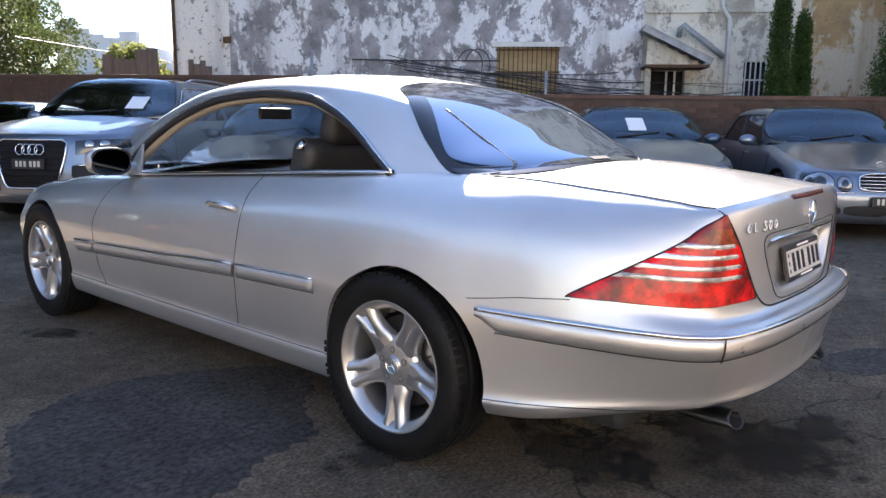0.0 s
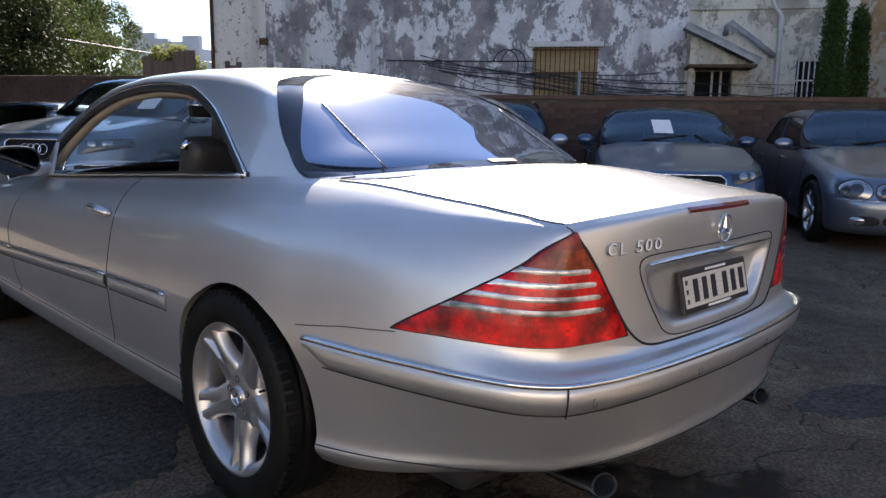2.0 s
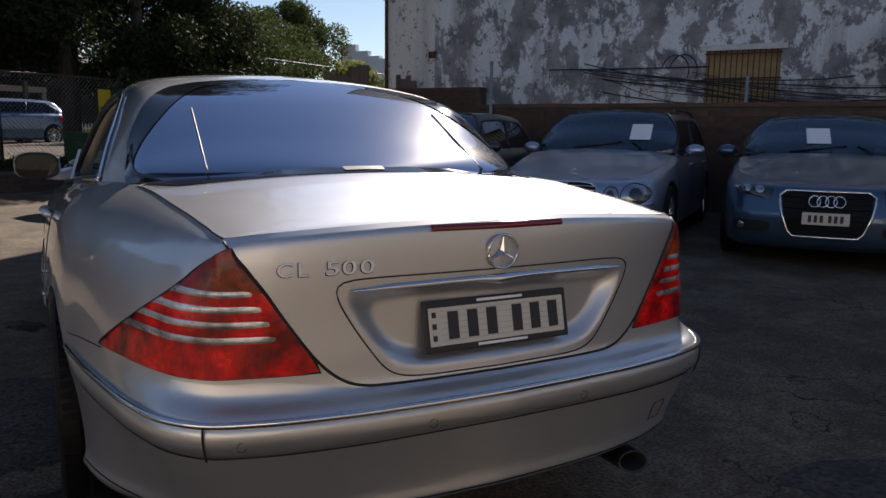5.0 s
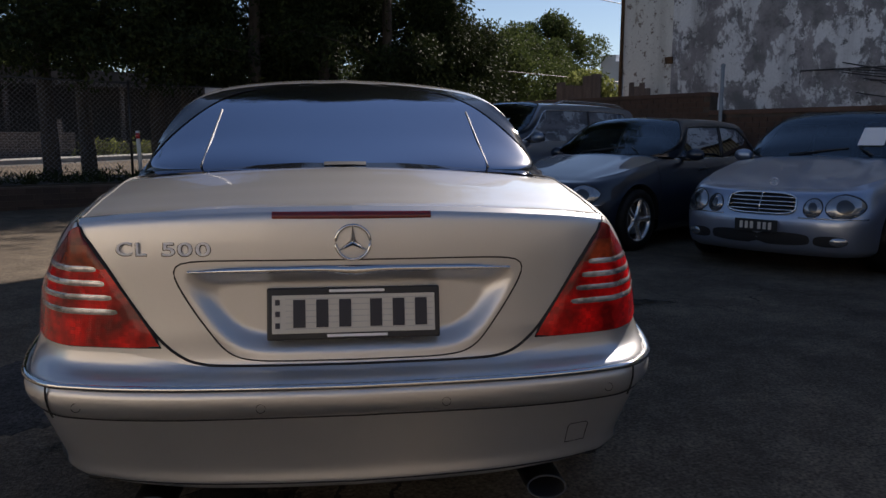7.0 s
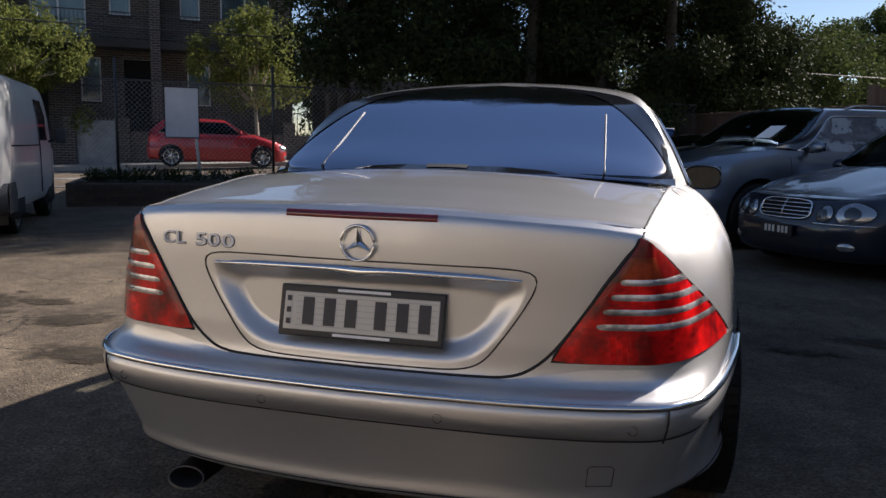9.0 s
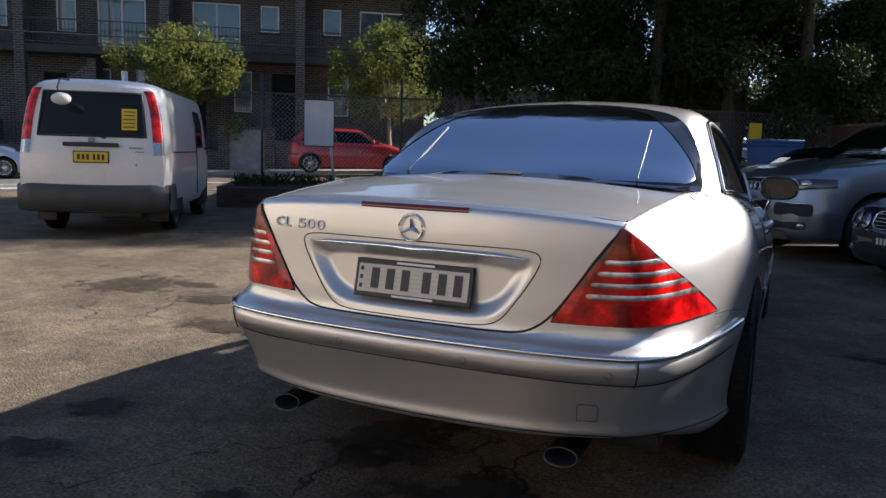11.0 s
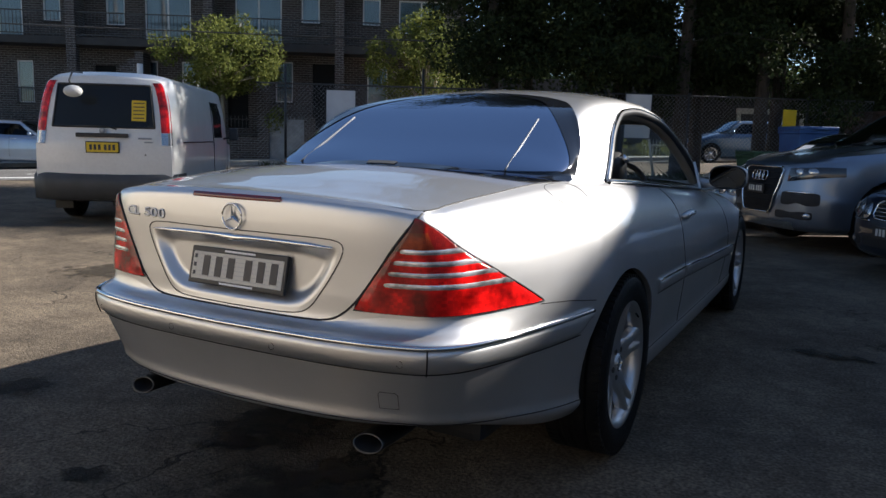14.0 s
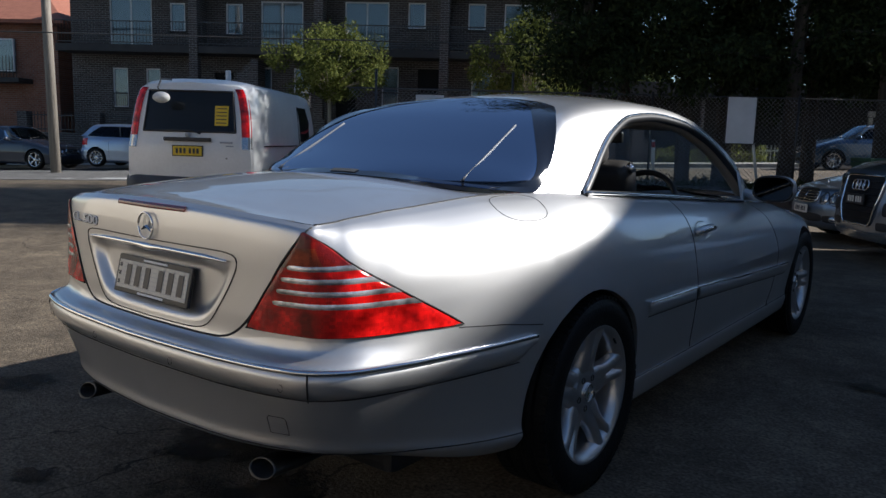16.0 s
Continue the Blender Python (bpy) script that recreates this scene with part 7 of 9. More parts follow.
lathe("cap", [(2.34, 0.036), (2.38, 0.036), (2.40, 0.0)], TIN, post, 10, "z")
post = empty("steel_post", yard_pose(10.32, -0.05))
tagged(post, "thin grey steel post behind the brick wall", "post")
tube("post", [(0, 0, 0), (0, 0, 2.05)], 0.025, TIN, post, 8)
lathe("cap", [(2.04, 0.03), (2.07, 0.03), (2.08, 0.0)], TIN, post, 10, "z")

# ---- flats across the street ----
def brick_texture(name, a, b, mortar):
    m = node_material(name, a, 0.92)
    t = m.node_tree
    co = t.nodes.new("ShaderNodeTexCoord")
    mp = t.nodes.new("ShaderNodeMapping")
    mp.inputs["Rotation"].default_value = (math.pi / 2, 0, 0)
    br = t.nodes.new("ShaderNodeTexBrick")
    br.inputs["Color1"].default_value, br.inputs["Color2"].default_value, br.inputs["Mortar"].default_value = (*a, 1), (*b, 1), (*mortar, 1)
    br.inputs["Scale"].default_value = 1.0
    br.inputs["Brick Width"].default_value, br.inputs["Row Height"].default_value, br.inputs["Mortar Size"].default_value = 0.24, 0.086, 0.008
    t.links.new(co.outputs["Object"], mp.inputs["Vector"])
    t.links.new(mp.outputs[0], br.inputs["Vector"])
    n = t.nodes.new("ShaderNodeTexNoise")
    n.inputs["Scale"].default_value, n.inputs["Detail"].default_value = 0.8, 8
    t.links.new(co.outputs["Object"], n.inputs["Vector"])
    r = t.nodes.new("ShaderNodeMapRange")
    r.inputs["To Min"].default_value, r.inputs["To Max"].default_value = 0.6, 1.4
    t.links.new(n.outputs["Fac"], r.inputs["Value"])
    mul = t.nodes.new("ShaderNodeVectorMath")
    mul.operation = "SCALE"
    t.links.new(br.outputs["Color"], mul.inputs[0])
    t.links.new(r.outputs[0], mul.inputs["Scale"])
    t.links.new(mul.outputs[0], t.nodes["Principled BSDF"].inputs["Base Color"])
    bp = t.nodes.new("ShaderNodeBump")
    bp.inputs["Strength"].default_value, bp.inputs["Distance"].default_value = 0.6, 0.01
    bp.invert = True
    t.links.new(br.outputs["Fac"], bp.inputs["Height"])
    t.links.new(bp.outputs[0], t.nodes["Principled BSDF"].inputs["Normal"])
    return m


FLAT_BRICK = brick_texture("dark_brown_brick", (0.046, 0.039, 0.037), (0.088, 0.070, 0.064), (0.22, 0.21, 0.20))
HOUSE_BRICK = brick_texture("red_house_brick", (0.20, 0.075, 0.045), (0.26, 0.11, 0.07), (0.25, 0.2, 0.17))
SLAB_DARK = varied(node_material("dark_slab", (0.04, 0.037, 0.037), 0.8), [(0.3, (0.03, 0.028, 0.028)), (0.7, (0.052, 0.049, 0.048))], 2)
IRON = node_material("black_iron", (0.045, 0.046, 0.05), 0.45, 0.4)
FRAME_WHITE = node_material("white_window_frame", (0.65, 0.66, 0.68), 0.5)
# pale curtains; the blue sky mirrored in the panes is put into their colour
CURTAIN = varied(node_material("sky_tinted_curtain", (0.32, 0.42, 0.5), 0.8), [(0.3, (0.25, 0.34, 0.42)), (0.7, (0.38, 0.47, 0.55))], 3, stretch=(8, 8, 0.5))
PANE = glass_material("window_pane", (0.75, 0.8, 0.82))
ROOF_TILE = varied(node_material("red_tiles", (0.28, 0.10, 0.06), 0.85), [(0.3, (0.22, 0.08, 0.05)), (0.7, (0.34, 0.13, 0.08))], 3, second=(30, 0.2), stretch=(1, 1, 6))


def window_unit(parent, u0, u1, z0, z1, n, panes=1, name="window"):
    w = empty(name, None, parent)
    f = 0.05
    part("curtain", slab([(u0, u1, n + 0.16, n + 0.17, z0, z1)]), CURTAIN, w)
    g = part("pane", slab([(u0 + f, u1 - f, n + 0.07, n + 0.075, z0 + f, z1 - f)]), PANE, w)
    part("window_frame", slab([(u0, u0 + f, n + 0.04, n + 0.11, z0, z1), (u1 - f, u1, n + 0.04, n + 0.11, z0, z1), (u0 + f, u1 - f, n + 0.04, n + 0.11, z0, z0 + f), (u0 + f, u1 - f, n + 0.04, n + 0.11, z1 - f, z1)]), FRAME_WHITE, w)
    for k in range(1, panes):
        c = u0 + (u1 - u0) * k / panes
        part("mullion", slab([(c - 0.03, c + 0.03, n + 0.045, n + 0.105, z0 + f, z1 - f)]), FRAME_WHITE, w)
    part("sill", slab([(u0 - 0.05, u1 + 0.05, n - 0.06, n + 0.04, z0 - 0.06, z0)]), SLAB_DARK, w)
    return w


def flats():
    b = empty("apartment_building", yard_pose(0, 0))
    tagged(b, "dark brown brick apartment block with balconies", "building")
    N, D, u0, u1 = 27.0, 10.0, -17.2, 2.9
    z_slab, z_top = 4.36, 7.0
    up = [(-15.56, -13.80, 4.55, 6.45, 2), (-13.05, -12.42, 5.20, 6.30, 1), (-10.75, -10.06, 5.12, 6.30, 1), (-9.32, -7.62, 4.55, 6.42, 2), (-5.95, -4.20, 4.60, 6.45, 2), (-3.45, -2.76, 5.46, 6.45, 1), (-1.10, -0.42, 5.46, 6.45, 1), (0.30, 2.05, 5.2, 6.45, 2)]
    low = [(-15.50, -14.86, 2.15, 3.72, 1), (-14.10, -13.50, 2.15, 3.72, 1), (-9.6, -8.9, 2.3, 3.85, 1), (-8.0, -7.3, 2.3, 3.85, 1), (-4.45, -3.78, 2.43, 3.98, 1), (-0.9, -0.1, 2.4, 3.95, 1), (1.6, 2.3, 2.4, 3.95, 1)]
    doors = [(-11.25, -10.45, 1.4, 3.62), (-6.3, -5.5, 1.4, 3.9), (-3.03, -2.15, 1.4, 3.95)]
    holes = [w[:4] for w in up + low] + doors
    cu = sorted({u0, u1, *[h[0] for h in holes], *[h[1] for h in holes]})
    cz = sorted({0.0, z_top, *[h[2] for h in holes], *[h[3] for h in holes]})
    items = []
    for a, c in zip(cu, cu[1:]):
        for d, e in zip(cz, cz[1:]):
            if not any(h[0] - 1e-6 <= (a + c) / 2 <= h[1] and h[2] <= (d + e) / 2 <= h[3] for h in holes):
                items.append((a, c, N, N + 0.25, d, e))
    bm = slab(items)
    bmesh.ops.remove_doubles(bm, verts=bm.verts, dist=1e-4)
    part("wall", bm, FLAT_BRICK, b)
    part("side_wall", slab([(u1 - 0.25, u1, N + 0.25, N + D, 0, z_top)]), FLAT_BRICK, b)
    part("side_wall", slab([(u0, u0 + 0.25, N + 0.25, N + D, 0, z_top)]), FLAT_BRICK, b)
    part("back_wall", slab([(u0, u1, N + D, N + D + 0.25, 0, z_top)]), FLAT_BRICK, b)
    part("roof", slab([(u0 - 0.2, u1 + 0.2, N - 1.1, N + D + 0.3, z_top, z_top + 0.30)]), SLAB_DARK, b)
    part("inner_floor", slab([(u0 + 0.3, u1 - 0.3, N + 0.3, N + D - 0.1, 4.3, 4.4)]), SLAB_DARK, b)
    part("balcony_slab", slab([(u0, u1, N - 1.15, N, z_slab - 0.12, z_slab + 0.16)], 0.01), SLAB_DARK, b)
    for c in (-11.62, -6.72, -1.92):
        part("column", slab([(c - 0.17, c + 0.17, N - 1.2, N - 0.85, 0, z_top)], 0.01), FLAT_BRICK, b)
        part("party_wall", slab([(c - 0.08, c + 0.08, N - 0.85, N, z_slab + 0.16, z_top)]), FLAT_BRICK, b)
    for a, c, d, e, k in up + low:
        window_unit(b, a, c, d, e, N, k)
    for a, c, d, e in doors:
        part("door", slab([(a, c, N + 0.12, N + 0.16, d, e)]), DARK_VOID, b)
    bays = [(-17.2, -11.80), (-11.44, -6.90), (-6.54, -2.10), (-1.74, 2.9)]
    for a, c in bays:
        r = empty("balcony_railing", None, b)
        for z in (z_slab + 0.22, z_slab + 1.02):
            part("rail", slab([(a, c, N - 1.12, N - 1.08, z, z + 0.04)]), IRON, r)
        n = int((c - a) / 0.13)
        for k in range(n + 1):
            u = a + (c - a) * k / n
            part("baluster", slab([(u - 0.008, u + 0.008, N - 1.108, N - 1.092, z_slab + 0.25, z_slab + 1.03)]), IRON, r)
    for a, c, d, e, k in low[:5]:
        r = empty("window_guard", None, b)
        for u in np.linspace(a, c, 8):
            part("baluster", slab([(u - 0.008, u + 0.008, N - 0.10, N - 0.085, d, d + 0.55)]), IRON, r)
        part("rail", slab([(a - 0.03, c + 0.03, N - 0.11, N - 0.08, d + 0.53, d + 0.57)]), IRON, r)
    # outer stair on the left bay
    st = empty("stair", None, b)
    for k in range(9):
        part("step", slab([(-11.6 + 0.27 * k, -11.3 + 0.27 * k, N - 1.0, N - 0.1, 1.2, 2.0 + 0.26 * k)]), FLAT_BRICK, st)
    return b


flats()


def front_fence():
    """Low brick wall with piers and iron spears along the footpath."""
    f = empty("garden_wall", yard_pose(0, 0))
    tagged(f, "low brick garden wall with iron railings before the flats", "wall")
    part("wall", slab([(-19.0, -4.6, 25.6, 25.85, -0.5, 1.05), (-3.1, 6.0, 25.6, 25.85, -0.3, 1.40)]), FLAT_BRICK, f)
    for u in (-18.5, -15.5, -12.5, -9.5, -6.6, -4.7, -3.0, -0.2, 2.6, 5.4):
        part("pier", slab([(u - 0.2, u + 0.2, 25.52, 25.92, -0.5, 1.85)], 0.01), FLAT_BRICK, f)
    verts_u = np.arange(-18.8, 5.5, 0.14)
    for u in verts_u:
        z0 = 1.05 if u < -4 else 1.4
        part("railing_bar", slab([(u - 0.009, u + 0.009, 25.71, 25.73, z0, z0 + 0.80)]), IRON, f)
    for z in (1.15, 1.70):
        part("rail", slab([(-18.8, -4.7, 25.70, 25.74, z, z + 0.035)]), IRON, f)
    part("gate", slab([(-4.5, -3.2, 25.70, 25.74, 0.25, 1.75)]), TIN, f)
    for u in np.linspace(-4.4, -3.3, 9):
        part("gate_bar", slab([(u - 0.01, u + 0.01, 25.68, 25.70, 0.25, 1.85)]), TIN, f)
    return f


front_fence()


def side_house():
    h = empty("brick_house", yard_pose(0, 0))
    tagged(h, "red-brown brick house with a tiled roof", "house")
    part("wall", slab([(-30, -19.0, 29.0, 38, 0, 5.8)]), HOUSE_BRICK, h)
    v = [(-31, 28.3, 5.75), (-18.3, 28.3, 5.75), (-18.3, 39, 5.75), (-31, 39, 5.75), (-27, 33.5, 8.2), (-22.5, 33.5, 8.2), (-31, 28.3, 5.6), (-18.3, 28.3, 5.6), (-18.3, 39, 5.6), (-31, 39, 5.6)]
    link_mesh("roof", v, [(0, 1, 5, 4), (1, 2, 5), (2, 3, 4, 5), (3, 0, 4), (6, 9, 8, 7), (0, 6, 7, 1), (1, 7, 8, 2), (2, 8, 9, 3), (3, 9, 6, 0)], ROOF_TILE, h, False)
    window_unit(h, -21.8, -20.9, 3.6, 5.0, 28.78)
    r = empty("balcony_railing", None, h)
    part("balcony_slab", slab([(-24, -20.2, 28.0, 29.0, 3.1, 3.3)]), SLAB_DARK, h)
    for u in np.linspace(-23.9, -20.3, 26):
        part("baluster", slab([(u - 0.01, u + 0.01, 28.02, 28.04, 3.3, 4.2)]), IRON, r)
    return h


side_house()


def dark_house():
    """Low house and carport behind the tall trees."""
    h = empty("carport_house", yard_pose(0, 0))
    tagged(h, "low shaded house with a carport behind the trees", "house")
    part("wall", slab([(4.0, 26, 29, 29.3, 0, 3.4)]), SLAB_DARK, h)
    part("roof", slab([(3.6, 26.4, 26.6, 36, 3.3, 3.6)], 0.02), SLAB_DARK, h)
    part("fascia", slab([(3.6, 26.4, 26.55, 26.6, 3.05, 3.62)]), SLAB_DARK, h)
    for u in (4.2, 8.0, 12.0, 16.0, 20.0, 25):
        part("post", slab([(u - 0.07, u + 0.07, 26.7, 26.84, 0, 3.3)]), FLAT_BRICK, h)
    part("front_wall", slab([(6.2, 9.6, 25.6, 25.8, 0, 1.1)]), FLAT_BRICK, h)
    # pale porch with its beam and posts
    part("porch_beam", slab([(14.7, 17.7, 28.0, 28.12, 2.57, 2.80)], 0.01), WHITE_TRIM, h)
    for u in (14.8, 17.6):
        part("porch_post", slab([(u - 0.07, u + 0.07, 28.0, 28.12, 0.3, 2.55)], 0.008), WHITE_TRIM, h)
    return h


dark_house()


def picket_fence():
    f = empty("picket_fence", yard_pose(0, 0))
    tagged(f, "weathered white picket fence before the shaded house", "fence")
    for z in (0.62, 1.12):
        part("rail", slab([(9.8, 20.0, 25.66, 25.70, z, z + 0.07)]), WHITE_TRIM, f)
    for k in range(72):
        u = 9.85 + 0.14 * k
        bm = slab([(u - 0.035, u + 0.035, 25.62, 25.645, 0.30, 1.36)])
        top = max(v.co.z for v in bm.verts)
        for v in bm.verts:
            if v.co.z > top - 1e-4:
                v.co.x = u + (v.co.x - u) * 0.25
        part("picket", bm, WHITE_TRIM, f)
    return f


picket_fence()

# ---- garden bed, fence and boards ----
part_bed = slab([(-2.7, 30, 11.0, 14.2, 0.0, 0.42)])
bed = at_yard(part("garden_bed", part_bed, SOIL))
tagged(bed, "raised garden bed with dark soil along the street", "garden bed", kind="structure")
edge = at_yard(part("bed_edging", slab([(-2.82, 30, 10.86, 11.0, 0.0, 0.40), (-2.82, -2.7, 11.0, 14.2, 0.0, 0.40)]), MORTAR))
tagged(edge, "low brick edging of the garden bed", "edging", kind="structure")
# a darker brick than the boundary wall's, for the edging only
BED_BRICK = brick_material("dark_edging_brick", (0.045, 0.032, 0.026), (0.085, 0.060, 0.048))
_vs, _fs, _first, _n = [], [], None, 0
for r in range(4):
    z = 0.05 + r * 0.093
    for k in range(120):
        u = -2.80 + 0.12 + (k + (0.5 if r % 2 else 0)) * 0.245
        if u > 24:
            break
        if u < 10 and _n < 200:
            if _first is None:
                _first = part("brick", boxes([((0, 0, 0), (0.232, 0.03, 0.082))]), BED_BRICK, edge)
                ob = _first
            else:
                ob = new("brick", _first.data)
                ob.parent = edge
            ob.location = (u, 10.855 + 0.004 * math.sin(k * 7 + r), z)
            _n += 1
        else:
            b0 = len(_vs)
            _vs += [(u + sx * 0.116, 10.855 + sy * 0.015, z + sz * 0.041) for sx, sy, sz in ((-1, -1, -1), (1, -1, -1), (1, 1, -1), (-1, 1, -1), (-1, -1, 1), (1, -1, 1), (1, 1, 1), (-1, 1, 1))]
            _fs += [tuple(b0 + i for i in q) for q in ((0, 3, 2, 1), (4, 5, 6, 7), (0, 1, 5, 4), (1, 2, 6, 5), (2, 3, 7, 6), (3, 0, 4, 7))]
tagged(link_mesh("brickwork", _vs, _fs, BED_BRICK, edge, False), kind="stuff")


WIRE = varied(node_material("weathered_wire", (0.26, 0.26, 0.27), 0.6, 0.4), [(0.3, (0.18, 0.18, 0.19)), (0.7, (0.34, 0.34, 0.35))], 8)


def chain_fence():
    f = empty("chain_link_fence", yard_pose(0, 11.75))
    tagged(f, "chain-link fence with steel posts along the garden bed", "fence")
    z0, z1, a, b = 0.42, 2.14, -2.65, 9.8
    for u in (-2.1, 0.55, 3.2, 5.9, 8.4):
        tube("post", [(u, 0, 0.40), (u, 0, 2.5 if u in (-2.1, 0.55) else 2.2)], 0.024, IRON, f, 8)
    tube("top_rail", [(a, 0, z1), (b, 0, z1)], 0.018, IRON, f, 6)
    vs, fs = [], []
    pitch, h = 0.085, z1 - z0
    for sgn in (1, -1):
        for k in range(int((b - a + h) / pitch)):
            u = a - (h if sgn > 0 else 0) + k * pitch
            p = [(u, z0), (u + h, z1)] if sgn > 0 else [(u, z1), (u + h, z0)]
            (ua, za), (ub, zb) = p
            if ua < a:
                za += (a - ua) * (zb - za) / (ub - ua)
                ua = a
            if ub > b:
                zb = za + (b - ua) * (zb - za) / (ub - ua)
                ub = b
            if ub - ua < 0.02:
                continue
            v, fa = tube_mesh([(ua, 0.003 * sgn, za), (ub, 0.003 * sgn, zb)], 0.0032, 3)
            o = len(vs)
            vs += list(v)
            fs += [tuple(o + i for i in q) for q in fa]
    tagged(link_mesh("wire_mesh", vs, fs, WIRE, f, False), kind="stuff")
    return f


chain_fence()


def sale_board(u, n, z0, z1, w, lean, label):
    s = empty("sign_board", yard_pose(u, n))
    tagged(s, label, "sign")
    part("panel", slab([(-w / 2, w / 2, -0.012, 0.012, z0, z1)], 0.004), BOARD_WHITE, s)
    part("frame", slab([(-w / 2 - 0.012, w / 2 + 0.012, -0.018, 0.018, z1, z1 + 0.02), (-w / 2 - 0.012, w / 2 + 0.012, -0.018, 0.018, z0 - 0.02, z0), (-w / 2 - 0.014, -w / 2, -0.018, 0.018, z0, z1), (w / 2, w / 2 + 0.014, -0.018, 0.018, z0, z1)]), IRON, s)
    tube("post", [(w / 2 - 0.03 + lean, 0.045, 0.40), (w / 2 - 0.10, 0.045, z1 - 0.2)], 0.028, WHITE_TRIM, s, 8)
    return s


# white boards seen against the light: their shade is mixed in as grey
BOARD_WHITE = varied(node_material("backlit_board", (0.60, 0.61, 0.63), 0.6), [(0.3, (0.52, 0.53, 0.55)), (0.7, (0.66, 0.67, 0.69))], 2)
sale_board(-1.03, 11.62, 1.18, 2.03, 0.55, 0.05, "blank white board, greyed as if backlit, on a post in the garden bed")
sale_board(4.82, 11.62, 1.28, 2.13, 0.52, 0.20, "blank white board on a leaning post in the garden bed")
marker = empty("marker_post", yard_pose(3.23, 11.4))
tagged(marker, "white post with a red band in the garden bed", "post")
tube("post", [(0, 0, 0.42), (-0.03, 0, 1.30)], 0.035, WHITE_TRIM, marker, 8)
tube("red_band", [(-0.026, 0, 1.16), (-0.029, 0, 1.26)], 0.037, RED_PAINT, marker, 8)

# ---- poles and wires ----
POLE_WOOD = varied(node_material("pole_wood", (0.22, 0.19, 0.16), 0.9), [(0.3, (0.16, 0.14, 0.12)), (0.7, (0.30, 0.27, 0.23))], 3, stretch=(6, 6, 0.4), bump=0.4)
for u, n, r in ((-13.1, 18.9, 0.15), (-12.15, 14.3, 0.16)):
    p = empty("power_pole", yard_pose(u, n, float(ground_z(u, n))))
    tagged(p, "weathered timber power pole at the street", "pole")
    tube("shaft", [(0, 0, -0.05), (-0.15, 0, 9.5)], [r, r * 0.75], POLE_WOOD, p, 12)
    part("crossarm", boxes([((-0.14, 0, 8.6), (2.2, 0.12, 0.12))], 0.01), POLE_WOOD, p)
for k, (za, zb, n) in enumerate(((3.62, 3.30, 14.0), (6.4, 6.0, 14.2), (7.0, 7.4, 14.5))):
    w = tube("overhead_wire", [tuple(yard(-40 + 80 * i / 30, n, za + (zb - za) * i / 30 - 0.15 * math.sin(math.pi * i / 30))) for i in range(31)], 0.014, CABLE, None, 4)
    tagged(w, "black overhead wire along the street", "wire")
for k in range(5):
    w = tube("overhead_wire", [tuple(yard(-10 + 60 * i / 20, 24 + 1.2 * k, 9.0 + 0.5 * k + 5.0 * i / 20 - 0.5 * math.sin(math.pi * i / 20))) for i in range(21)], 0.015, CABLE, None, 4)
    tagged(w, "thin overhead wire against the sky", "wire")

# ---- trees and plants ----
def leaf_material(name, dark, light, through=0.25):
    m = node_material(name, light, 0.75, 0, 0, 0.12)
    t = m.node_tree
    b = t.nodes["Principled BSDF"]
    g = t.nodes.new("ShaderNodeNewGeometry")
    ramp = t.nodes.new("ShaderNodeValToRGB")
    ramp.color_ramp.elements[0].color = (*dark, 1)
    ramp.color_ramp.elements[1].color = (*light, 1)
    t.links.new(g.outputs["Random Per Island"], ramp.inputs[0])
    t.links.new(ramp.outputs[0], b.inputs["Base Color"])
    tr = t.nodes.new("ShaderNodeBsdfTranslucent")
    t.links.new(ramp.outputs[0], tr.inputs["Color"])
    mix = t.nodes.new("ShaderNodeMixShader")
    mix.inputs[0].default_value = through
    t.links.new(b.outputs[0], mix.inputs[1])
    t.links.new(tr.outputs[0], mix.inputs[2])
    t.links.new(mix.outputs[0], t.nodes["Material Output"].inputs[0])
    return m


CONIFER = leaf_material("conifer_leaves", (0.014, 0.021, 0.009), (0.046, 0.060, 0.021), 0.12)
STREET_LEAF = leaf_material("street_tree_leaves", (0.055, 0.075, 0.018), (0.20, 0.22, 0.06), 0.42)
CYPRESS = leaf_material("cypress_leaves", (0.03, 0.06, 0.016), (0.085, 0.14, 0.042), 0.3)
SHRUB = leaf_material("shrub_leaves", (0.06, 0.08, 0.02), (0.26, 0.28, 0.10), 0.4)
FAR_LEAF = leaf_material("far_leaves", (0.03, 0.045, 0.015), (0.085, 0.11, 0.035), 0.3)
BARK = varied(node_material("bark", (0.06, 0.045, 0.034), 0.95), [(0.3, (0.035, 0.027, 0.02)), (0.7, (0.09, 0.07, 0.055))], 4, stretch=(5, 5, 0.6), bump=0.8)
PALE_BARK = varied(node_material("pale_bark", (0.30, 0.26, 0.20), 0.9), [(0.3, (0.20, 0.17, 0.13)), (0.7, (0.38, 0.34, 0.27))], 4, stretch=(5, 5, 0.6), bump=0.5)


